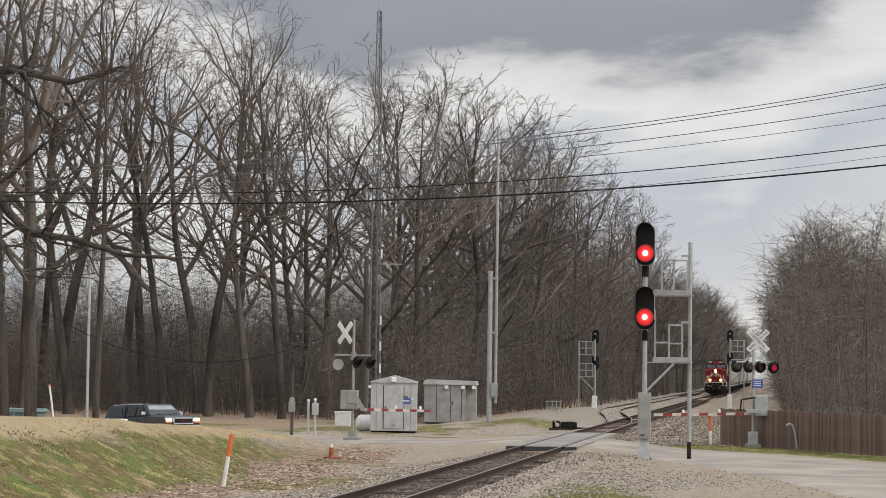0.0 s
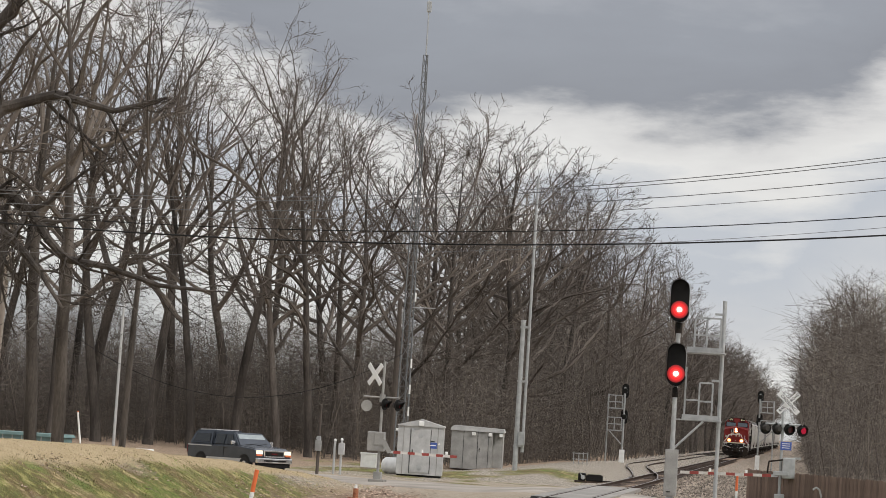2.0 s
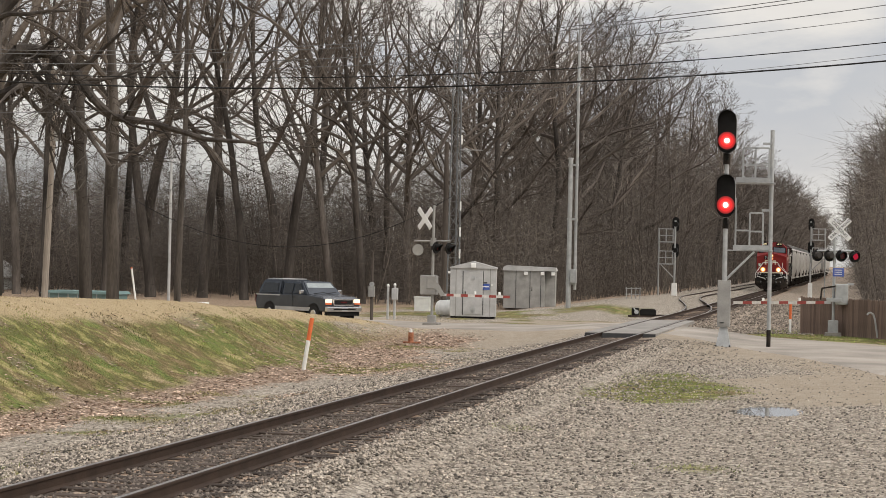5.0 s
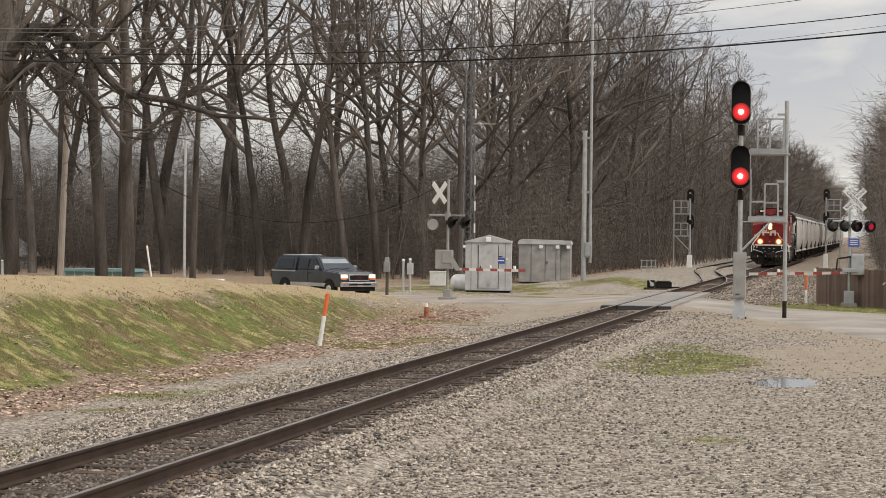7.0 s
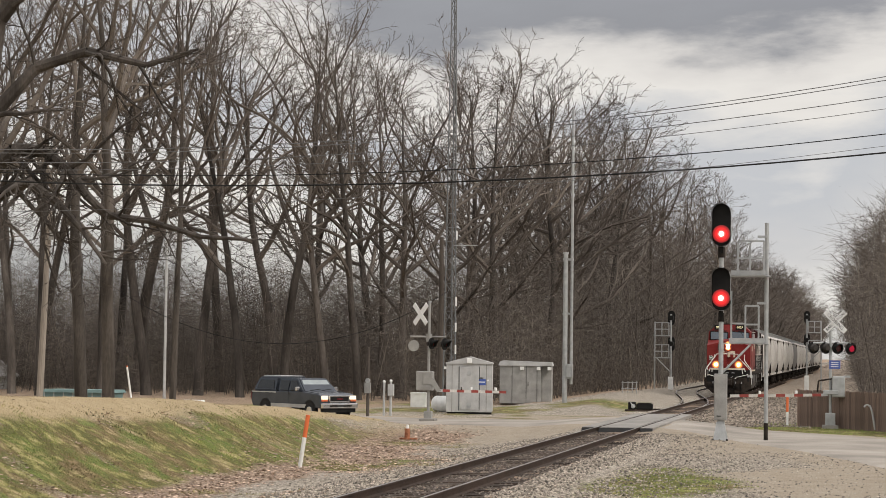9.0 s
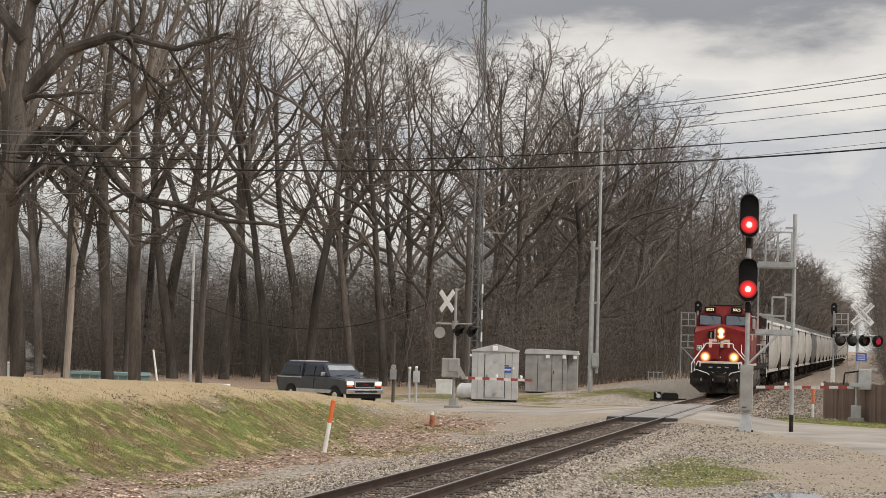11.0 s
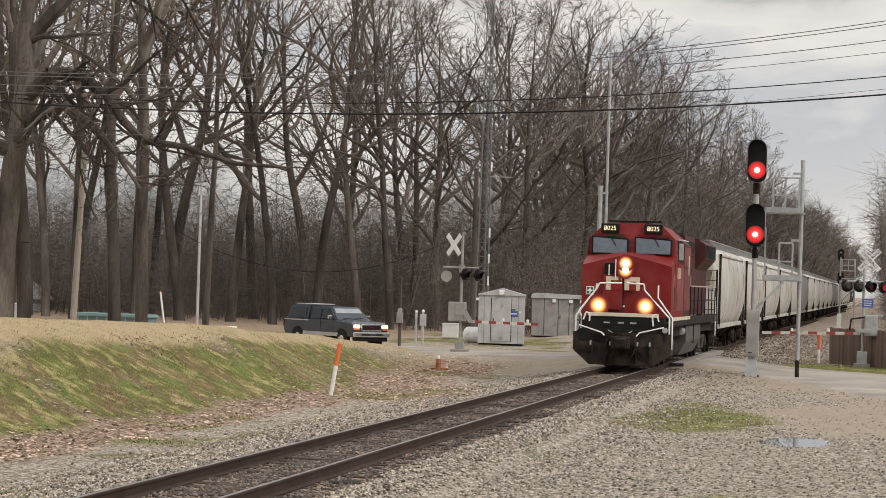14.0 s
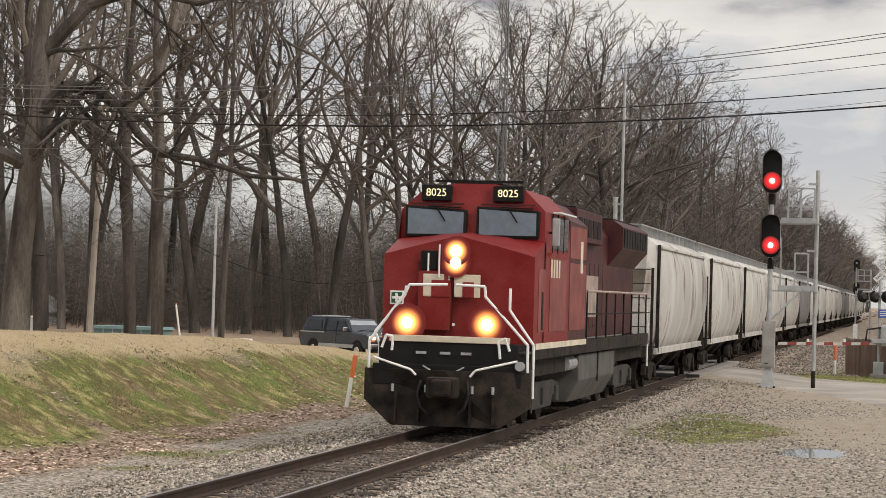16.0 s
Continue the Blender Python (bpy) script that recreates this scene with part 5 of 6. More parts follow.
def build_wires():
    """Cables slung across the line between two tall poles."""
    ends = []
    for name, z0, slope, sag, y, r, mt, label in (
            ("cable", 7.98, 0.0862, 0.00273, 60, 0.024, M_WIRE, "thick black overhead cable slung across the line"),
            ("cable", 9.90, 0.150, 0.0036, 60, 0.012, M_WIREG, "thin grey overhead power line"),
            ("cable", 9.80, 0.150, 0.0036, 60.6, 0.012, M_WIREG, "thin grey overhead power line"),
            ("cable", 9.39, 0.135, 0.0032, 61, 0.012, M_WIREG, "thin grey overhead power line"),
            ("cable", 9.08, 0.126, 0.0030, 61.5, 0.009, M_WIREG, "thin grey overhead power line"),
            ("cable", 8.45, 0.102, 0.0030, 62, 0.015, M_WIRE, "dark overhead telephone cable"),
            ("cable", 8.10, 0.118, 0.0022, 59, 0.007, M_WIREG, "thin grey overhead power line")):
        pts = []
        for i in range(61):
            x = -62 + 90 * i / 60
            z = z0 + slope * (x + 1.1) + sag * (x + 1.1) ** 2
            pts.append((x * y / 60, y, 2.65 + (z - 2.65) * y / 60))
        ends.append((pts[0], pts[-1]))
        c = finish("overhead_cable", tube(pts, r), mt)
        tagged(c, label, "cable", "overhead cables")
    for side in (0, 1):
        x = sum(e[side][0] for e in ends) / len(ends)
        top = max(e[side][2] for e in ends) + 0.6
        p = thing("utility_pole", pose(x, 60.4, ground_z(x, 60.4)), "tall weathered wooden pole carrying the overhead cables", "utility pole", "poles of the overhead line")
        part("pole", rod((0, 0, -0.2), (0, 0, top + 0.5), 0.20, 0.13, 12), M_POLEWOOD, p)
        for e in ends:
            ex, ey, ez = e[side]
            ez -= ground_z(x, 60.4)
            arm = part("crossarm", box(-0.06, min(0, ey - 60.4) - 0.12, ez - 0.16, 0.06, max(0, ey - 60.4) + 0.12, ez - 0.06), M_POLEWOOD, p)
            part("insulator", box(min(0, ex - x) - 0.04, ey - 60.4 - 0.04, ez - 0.06, max(0, ex - x) + 0.04, ey - 60.4 + 0.04, ez + 0.03, 0.01), M_WHITE, arm)
    pts = []
    for i in range(25):
        x = -42.6 + 21.0 * i / 24
        pts.append((x, 112 + 5.8 * i / 24, 0.039 * x * x + 2.367 * x + 38.95))
    c = finish("overhead_cable", tube(pts, 0.02), M_WIRE)
    tagged(c, "slack dark service cable from pole to tower", "cable", "overhead cables")


build_wires()


def build_fence():
    f = thing("board_fence", Matrix.Identity(4), "tall red-brown board fence beside the crossing", "fence")
    a, b = Vector((-2.35, 99.6, 0)), Vector((5.0, 87.6, 0))
    n = 92
    d = (b - a) / n
    ang = math.degrees(math.atan2(d.y, d.x))
    bm = prism([(-0.072, 0), (0.072, 0), (0.072, 1.57), (0.045, 1.62), (-0.045, 1.62), (-0.072, 1.57)], "y", -0.012, 0.012)
    me = bpy.data.meshes.new("board")
    bm.to_mesh(me)
    bm.free()
    me.materials.append(M_FENCE)
    rng = random.Random(3)
    for i in range(n):
        p = a + d * (i + 0.5)
        ob = new("board", me)
        ob.parent = f
        ob.matrix_basis = pose(p.x, p.y, -0.40 + rng.uniform(-0.02, 0.02), rng.uniform(-0.6, 0.6), rng.uniform(-0.5, 0.5), ang)
    for i in range(0, n + 1, 18):
        p = a + d * i
        part("fence_post", box(p.x - 0.05, p.y + 0.05, -0.45, p.x + 0.05, p.y + 0.15, 1.25), M_FENCE, f)
    for z in (0.1, 0.95):
        part("fence_rail", rod(a + Vector((0.03, 0.05, z)), b + Vector((0.03, 0.05, z)), 0.045, 0.045, 4), M_FENCE, f)


build_fence()


def build_switch_gear():
    s = thing("switch_machine", pose(-11.0, 116.5, -0.22, 0, 0, 4), "low black switch machine beside the rails", "switch machine")
    part("motor_case", box(-0.2, -0.25, 0.02, 0.68, 0.3, 0.33, 0.06), M_BLACK, s)
    part("gear_case", box(-0.62, -0.2, 0.02, -0.22, 0.28, 0.42, 0.05), M_BLACK, s)
    part("lid", box(-0.1, -0.27, 0.33, 0.6, 0.32, 0.37, 0.015), M_SOOT, s)
    part("lever", rod((-0.5, -0.2, 0.4), (-0.3, -0.35, 0.12), 0.03), M_GALV, s)
    part("dial", rod((-0.36, -0.26, 0.2), (-0.36, -0.2, 0.2), 0.12, 0.12, 12), M_GALV, s)
    part("tie_plate", box(-0.8, -0.2, -0.08, 1.6, 0.3, 0.02), M_TIE, s)
    part("throw_rod", rod((0.6, 0, 0.05), (2.0, 0, 0.05), 0.03), M_SOOT, s)
    r = thing("pipe_rack", pose(-14.9, 150, 0.05), "small grey pipe rack standing beyond the road", "pipe rack")
    for x in (-0.45, -0.1, 0.2, 0.48):
        part("upright", box(x - 0.025, -0.02, -0.3, x + 0.025, 0.02, 0.85), M_GALV, r)
    for z in (0.35, 0.75):
        part("crossbar", box(-0.55, -0.03, z - 0.02, 0.55, 0.0, z + 0.03), M_GALV, r)


build_switch_gear()


def build_far_homes():
    p = thing("low_teal_shed", pose(-48.2, 126.5, -1.05, 0, 0, -4), "long low teal shed beyond the bank", "shed")
    part("wall", box(0, 0, 0, 4.4, 2.4, 1.05, 0.01), M_TEAL, p)
    for i in range(7):
        part("batten", box(0.3 + i * 0.62, -0.03, 0, 0.36 + i * 0.62, -0.002, 1.04), M_SIDING, p)
    part("roof", prism([(-0.15, 1.05), (4.55, 1.05), (4.4, 1.22), (0, 1.22)], "y", -0.2, 2.6), M_TEAL, p)
    h = thing("small_house", pose(-61.9, 150, -1.1, 0, 0, 8), "small pale grey house with a gabled wall", "house")
    part("wall", prism([(-1.4, 0), (1.4, 0), (1.4, 1.7), (0, 2.75), (-1.4, 1.7)], "y", 0, 6), M_SIDING, h)
    part("roof", prism([(-1.65, 1.55), (0, 2.8), (1.65, 1.55), (1.65, 1.68), (0, 2.95), (-1.65, 1.68)], "y", -0.25, 6.2), M_GREYBOX, h)
    w = part("window", box(-0.5, -0.03, 0.9, 0.2, -0.004, 1.6), M_GLASS, h)
    part("window_frame", box(-0.56, -0.05, 0.84, 0.26, -0.031, 0.9), M_WHITE, w)
    part("window_frame", box(-0.56, -0.05, 1.6, 0.26, -0.031, 1.66), M_WHITE, w)
    c = thing("pale_bin", pose(-53.2, 130, -0.55), "pale wheeled bin standing beyond the bank", "bin")
    part("body", box(-0.3, -0.3, 0, 0.3, 0.3, 1.05, 0.04), M_SIDING, c)
    part("lid", box(-0.33, -0.34, 1.05, 0.33, 0.32, 1.12, 0.02), M_WHITE, c)


build_far_homes()


# ---------------------------------------------------------------- loose ground cover
def build_puddle():
    pts, rng = [], random.Random(2)
    for i in range(40):
        a = 2 * math.pi * i / 40
        r = 1 + 0.18 * noise.noise((math.cos(a) * 1.3, math.sin(a) * 1.3, 4.0))
        pts.append((-1.75 + 0.80 * r * math.cos(a), 46.6 + 1.95 * r * math.sin(a), -0.440))
    ob = raw("puddle", pts, [tuple(range(40))], M_WATER)
    tagged(ob, "shallow puddle of rainwater on the gravel", "puddle", kind="structure")


build_puddle()


def scatter(name, label, spots, make, material, category):
    v, f = [], []
    for s in spots:
        make(v, f, *s)
    tagged(raw(name, v, f, material), label, category, kind="stuff")


def stone(v, f, x, y, z, r, rng):
    n = len(v)
    for dx, dy, dz in ((1, 0, 0), (0, 1, 0), (-1, 0, 0), (0, -1, 0), (0, 0, 1), (0, 0, -1)):
        k = r * rng.uniform(0.65, 1.3)
        v.append((x + dx * k + rng.uniform(-0.2, 0.2) * r, y + dy * k + rng.uniform(-0.2, 0.2) * r, z + dz * k * 0.75))
    for a, b in ((0, 1), (1, 2), (2, 3), (3, 0)):
        f.append((n + a, n + b, n + 4))
        f.append((n + b, n + a, n + 5))


def blade(v, f, x, y, z, h, rng):
    n = len(v)
    a = rng.uniform(0, 6.283)
    w, lean = h * 0.22 + 0.006, rng.uniform(0.2, 1.3) * h
    c, s = math.cos(a), math.sin(a)
    v += [(x - s * w, y + c * w, z - 0.02), (x + s * w, y - c * w, z - 0.02), (x + c * lean, y + s * lean, z + h)]
    f.append((n, n + 1, n + 2))


def dead_leaf(v, f, x, y, z, r, rng):
    n = len(v)
    a = rng.uniform(0, 6.283)
    c, s = math.cos(a) * r, math.sin(a) * r
    t = [rng.uniform(0.0, 0.6) * r for _ in range(4)]
    v += [(x + c, y + s, z + t[0]), (x - s * 0.6, y + c * 0.6, z + t[1]), (x - c, y - s, z + t[2]), (x + s * 0.6, y - c * 0.6, z + t[3])]
    f += [(n, n + 1, n + 2), (n, n + 2, n + 3)]


def build_cover():
    rng = random.Random(77)
    spots, stained = [], []
    while len(spots) < 26000:
        y = 17.5 + (rng.random() ** 1.7) * 62
        x = XC + rng.gauss(0, 1.9)
        d = x - XC
        if abs(abs(d) - 0.7525) < 0.10 or abs(d) > 5.5 or (abs(d) < 1.3 and rng.random() < 0.45):
            continue
        (stained if abs(d) < 1.35 else spots).append((x, y, ground_z(x, y) + 0.012, rng.uniform(0.018, 0.042), rng))
    scatter("ballast", "oil-stained dark ballast between the rails", stained, stone, M_STONE2, "ballast")
    scatter("ballast", "loose grey-brown crushed stone round the sleepers", spots, stone, M_STONE, "ballast")
    spots = []
    while len(spots) < 27000:
        x, y = rng.uniform(-7, 3.5), 20 + (rng.random() ** 1.5) * 50
        g = zones(x, y)
        if rng.random() < max(g[0], g[3]) * 0.85:
            continue
        spots.append((x, y, ground_z(x, y) + 0.006, rng.uniform(0.012, 0.034), rng))
    for _ in range(14000):
        x, y = rng.uniform(-13.2, -10.2), 22 + (rng.random() ** 1.3) * 55
        spots.append((x, y, ground_z(x, y) + 0.006, rng.uniform(0.012, 0.032), rng))
    shoulder = []
    for _ in range(5500):
        x, y = rng.uniform(-7.4, -1.8), 97 + rng.random() ** 1.4 * 70
        if road_gap(x, y) > 4.6:
            shoulder.append((x, y, ground_z(x, y) + 0.02, rng.uniform(0.03, 0.075), rng))
    scatter("ballast", "brown-grey ballast shoulder beyond the crossing", shoulder, stone, M_STONE3, "ballast")
    scatter("gravel", "scattered grey gravel on the open ground", spots, stone, M_STONE, "gravel")
    green, lush, dry, leaves = [], [], [], []
    tries = 0
    while tries < 210000:
        tries += 1
        x, y = rng.uniform(-24, -10.6), 26 + rng.random() ** 1.2 * 66
        if x < -0.46 * y:
            continue
        g = zones(x, y)
        z = ground_z(x, y)
        u = rng.random()
        if u < g[0] * 0.75 and len(green) < 60000:
            tuft = 0.5 + noise.noise((x * 0.9, y * 0.6, 40.0))
            where = lush if noise.noise((x * 0.35, y * 0.25, 51.0)) + 0.4 * noise.noise((x * 1.2, y * 0.9, 52.0)) > 0.28 else green
            (where if rng.random() < 0.90 else dry).append((x, y, z, rng.uniform(0.010, 0.026) + 0.022 * max(0, tuft), rng))
        elif u < g[0] * 0.75 + g[1] * 0.3:
            dry.append((x, y, z, rng.uniform(0.008, 0.025), rng))
        elif rng.random() < g[2] * 0.6 and len(leaves) < 14000:
            leaves.append((x, y, z + 0.01, rng.uniform(0.03, 0.065), rng))
    for _ in range(42000):
        x, y = rng.uniform(-7.2, -1.5), rng.uniform(28, 62)
        if rng.random() < zones(x, y)[0]:
            lush.append((x, y, ground_z(x, y), rng.uniform(0.014, 0.040), rng))
    for _ in range(9000):
        x, y = rng.uniform(-4, 5), rng.uniform(84, 108)
        if rng.random() < zones(x, y)[0]:
            lush.append((x, y, ground_z(x, y), rng.uniform(0.03, 0.07), rng))
    scatter("grass", "short green winter grass on the bank", green, blade, M_BLADE, "grass")
    scatter("grass", "fresh green grass in patches on bank and gravel", lush, blade, M_LUSH, "grass")
    scatter("dry_grass", "dry straw-coloured grass on the bank", dry, blade, M_DRYBLADE, "grass")
    scatter("leaf_litter", "brown dead leaves drifted in the ditch", leaves, dead_leaf, M_LEAF, "dead leaves")


build_cover()


# ---------------------------------------------------------------- the train
ROLLING, PICKUP = [], []


def wheelset(owner, y, r, label=""):
    bm = bmesh.new()
    for s in (-1, 1):
        rod((s * 0.70, y, r), (s * 0.83, y, r), r, r * 0.985, 24, bm)
        rod((s * 0.83, y, r), (s * 0.90, y, r), r * 0.45, r * 0.4, 14, bm)
    rod((-0.7, y, r), (0.7, y, r), 0.09, 0.09, 10, bm)
    return part("wheelset", bm, M_SOOT, owner, label)


def side_frame(owner, x, ys, r, mt):
    """A cast bogie frame with journal boxes and springs on one side."""
    y0, y1 = ys[0] - 0.45, ys[-1] + 0.45
    out = [(y0, r - 0.06), (y0 + 0.1, r + 0.22), (ys[0] + 0.45, r + 0.30), (ys[-1] - 0.45, r + 0.30), (y1 - 0.1, r + 0.22), (y1, r - 0.06), (ys[-1] - 0.35, r - 0.02),
           (ys[-1] - 0.6, r - 0.25), (ys[0] + 0.6, r - 0.25), (ys[0] + 0.35, r - 0.02)]
    f = part("side_frame", prism(out, "x", x - 0.07, x + 0.07), mt, owner, "dusty cast bogie side frame")
    for y in ys:
        part("journal_box", box(x - 0.13, y - 0.17, r - 0.17, x + 0.13, y + 0.17, r + 0.17, 0.03), mt, f)
    for y in [(a + b) / 2 for a, b in zip(ys, ys[1:])]:
        sp = bmesh.new()
        for k in (-0.15, 0, 0.15):
            rod((x, y + k, r - 0.2), (x, y + k, r + 0.12), 0.065, 0.065, 8, sp)
        part("springs", sp, M_SOOT, f)


def build_locomotive():
    L = thing("locomotive", pose(XC, 41.1, 0), "red wide-cab diesel freight locomotive with a black plow", "locomotive")
    # plow and front platform
    ring = lambda y, k: [(-1.62, y + k, 1.2), (-0.8, y + k * 0.3, 1.2), (0, y - 0.05, 1.2), (0.8, y + k * 0.3, 1.2), (1.62, y + k, 1.2), (1.62, y + k, 0.52), (1.05, y + k * 0.3, 0.13), (0, y - 0.05, 0.13), (-1.05, y + k * 0.3, 0.13), (-1.62, y + k, 0.60)]
    plow = part("plow", loft([ring(0.0, 0.22), ring(0.10, 0.22)]), M_SOOT, L, "dusty black steel snow plow")
    for x in (-0.95, -0.5, 0.5, 0.95):
        part("plow_rib", box(x - 0.02, -0.03, 0.2, x + 0.02, 0.1, 0.9), M_SOOT, plow)
    for x in (-1.0, 0.55, 0.95, -0.35):
        part("hose_end", rod((x, -0.05, 0.78), (x, -0.05, 0.92), 0.03), M_GALV, plow)
    for s in (-1, 1):
        part("hose", pipe([(s * 0.45, -0.03, 1.0), (s * 0.5, -0.12, 0.75), (s * 0.42, -0.14, 0.5), (s * 0.3, -0.1, 0.38)], 0.025), M_RUBBER, plow)
    part("platform", box(-1.36, 0.25, 1.21, 1.36, 1.4, 1.72, 0.02), M_BLACK, L)
    part("buffer_beam", box(-1.45, 0.16, 0.9, 1.45, 0.3, 1.3, 0.02), M_BLACK, L)
    cp = part("coupler", box(-0.3, -0.35, 0.68, 0.3, 0.2, 1.08, 0.06), M_SOOT, L, "rusty knuckle coupler")
    part("knuckle", box(-0.16, -0.52, 0.72, 0.2, -0.3, 1.04, 0.06), M_SOOT, cp)
    part("uncoupling_lever", pipe([(-1.4, 0.0, 1.42), (-0.65, -0.05, 1.2), (-0.55, -0.05, 1.1)], 0.022), M_WHITE, L)
    part("uncoupling_lever", pipe([(1.4, 0.0, 1.42), (0.6, -0.05, 1.22), (0.5, -0.05, 1.1)], 0.022), M_WHITE, L)
    part("chain", pipe([(-0.45, 0.1, 1.28), (-0.2, 0.05, 1.14), (0.1, 0.02, 1.12), (0.35, 0.1, 1.27)], 0.016), M_GALV, L)
    for x in (-0.52, -0.05, 0.36):
        part("step_plate", box(x - 0.1, 0.22, 1.50, x + 0.1, 0.249, 1.55), M_GALV, L)
    part("headstock_lamp", rod((1.42, 0.1, 1.32), (1.42, 0.24, 1.32), 0.09, 0.09, 14), M_GALV, L)
    part("nose_stripe", box(-1.15, 0.22, 1.73, 1.18, 0.40, 1.85, 0.01), M_CREAM, L, "cream stripe along the platform edge")
    # steps at the corners
    for s in (-1, 1):
        st = part("corner_steps", box(s * 1.40 - 0.12, 0.35, 0.5, s * 1.40 + 0.12, 1.0, 0.55), M_FRAME, L)
        for z in (0.85, 1.2, 1.55):
            part("step", box(s * 1.40 - 0.12, 0.35, z, s * 1.40 + 0.12, 1.0, z + 0.04), M_FRAME, st)
        part("step_side", box(s * 1.52 - 0.015, 0.95, 0.4, s * 1.52 + 0.015, 1.05, 1.75), M_FRAME, st)
    # nose
    f = [(-1.5, 1.72), (1.5, 1.72), (1.5, 3.42), (0.75, 3.62), (0, 3.80), (-0.75, 3.62), (-1.5, 3.42)]
    b = [(-1.5, 1.72), (1.5, 1.72), (1.5, 3.78), (0.75, 3.86), (0, 3.92), (-0.75, 3.86), (-1.5, 3.78)]
    nose = part("nose", loft([[(u, 1.0 + 0.10 * abs(u) / 1.5, v) for u, v in f], [(u, 2.4, v) for u, v in b]]), M_RED, L, "bright red peaked nose")
    part("nose_door", box(-0.78, 0.965, 1.95, -0.12, 1.03, 3.1, 0.01), M_RED, nose)
    part("door_window", box(-0.74, 0.985, 3.12, -0.42, 1.05, 3.5, 0.02), M_BLACK, nose)
    part("seam", box(-0.8, 1.0, 1.9, -0.785, 1.045, 3.3), M_DKRED, nose)
    part("seam", box(-0.11, 0.98, 1.9, -0.095, 1.04, 3.0), M_DKRED, nose)
    lp = part("headlight", box(-0.16, 0.92, 3.16, 0.10, 1.02, 3.62, 0.03), M_SOOT, nose, "twin headlight case")
    for z in (3.50, 3.27):
        part("lens", disc((-0.03, 0.915, z), 0.105, seg=24), M_HEAD, lp, "glowing headlight lens")
        # glowing disc added behind each lens to imitate its glare
        part("lens_glare", disc((0, 0, 0), 0.29, seg=28), M_HEADGLARE, lp).matrix_basis = Matrix.Translation((-0.03, 0.918 if z > 3.4 else 0.921, z))
    ant = part("grab_iron", rod((-0.36, 0.93, 2.98), (-0.36, 0.93, 3.62), 0.02, 0.02, 6), M_WHITE, nose)
    part("crossed_strap", box(-0.26, 0.95, 2.9, -0.18, 0.975, 3.66), M_REDREFL, nose)
    part("grab_iron", rod((-0.58, 0.94, 3.1), (-0.58, 0.94, 3.45), 0.018, 0.018, 6), M_WHITE, nose)
    # plain emblem blocks
    for x0, x1 in ((-0.68, -0.14), (-0.06, 0.46)):
        em = part("emblem", box(x0, 0.955, 2.60, x1, 0.98, 3.05, 0.02), M_CREAM, nose, "cream painted emblem block")
        part("emblem_inset", box(x0 + 0.17, 0.945, 2.60 if x0 < -0.3 else 2.60, x1 - (0.0 if x0 < -0.3 else 0.12), 0.958, 2.90 if x0 > -0.3 else 2.93, 0.005), M_RED, em)
    sg = part("notice_plate", box(-1.35, 1.03, 2.43, -1.08, 1.075, 2.70, 0.005), M_WHITE, nose, "green square plate with a white cross")
    part("plate_field", box(-1.32, 1.022, 2.46, -1.11, 1.033, 2.67), M_GREEN, sg)
    part("cross_bar", box(-1.30, 1.012, 2.54, -1.13, 1.024, 2.59), M_WHITE, sg)
    part("cross_bar", box(-1.24, 1.013, 2.48, -1.19, 1.025, 2.65), M_WHITE, sg)
    part("small_lamp", disc((-0.05, 0.96, 2.07), 0.03), M_WHITE, nose)
    for x in (-0.82, 0.74):
        d = part("ditch_light", box(x - 0.17, 0.26, 1.94, x + 0.17, 0.48, 2.24, 0.03), M_SOOT, L, "ditch light on the front platform")
        part("lens", disc((x, 0.255, 2.09), 0.105, seg=24), M_HEAD, d, "glowing ditch light lens")
        # wider disc with the ditch light's halo painted into its emission
        part("lens_glare", disc((0, 0, 0), 0.37, seg=32), M_DITCHGLARE, d).matrix_basis = Matrix.Translation((x, 0.262, 2.09))
        part("bracket", box(x - 0.05, 0.3, 1.8, x + 0.05, 0.42, 1.95), M_SOOT, d)
    # white handrails at the front
    for pts in ([(-1.55, 0.25, 1.15), (-1.55, 0.25, 1.72), (-0.86, 0.28, 2.68), (-0.80, 0.28, 2.82), (-0.05, 0.28, 2.84)],
                [(-1.36, 0.3, 1.25), (-1.36, 0.3, 1.68), (-1.45, 0.28, 1.9), (-0.95, 0.6, 2.62), (-0.93, 0.6, 2.80)],
                [(0.12, 0.28, 2.84), (0.68, 0.28, 2.82), (0.70, 0.28, 2.62), (1.55, 0.25, 1.72), (1.55, 0.25, 1.1)],
                [(1.12, 0.6, 2.80), (1.12, 0.6, 2.38), (1.62, 0.5, 1.72), (1.62, 0.5, 0.7)],
                [(1.02, 0.24, 1.45), (0.98, 0.24, 1.78), (1.12, 0.24, 1.84), (1.2, 0.24, 1.6)],
                [(-1.3, 0.24, 1.6), (-1.22, 0.24, 1.84), (-1.08, 0.24, 1.82), (-1.1, 0.24, 1.55)]):
        part("handrail", pipe(pts, 0.027, 8), M_WHITE, L, "white front handrail")
    # cab
    def cab_ring(y0, y1):
        prof = [(-1.5, 1.72), (1.5, 1.72), (1.5, 3.75), (1.47, 4.36), (1.02, 4.80), (0.4, 4.90), (-0.4, 4.90), (-1.02, 4.80), (-1.47, 4.36), (-1.5, 3.75)]
        return [(u, y0 + (y1 - y0) * max(0, (v - 3.75) / 1.15), v) for u, v in prof]
    cab = part("cab", loft([cab_ring(2.25, 2.55), cab_ring(5.6, 5.6)]), M_RED, L, "red cab with two windscreens")
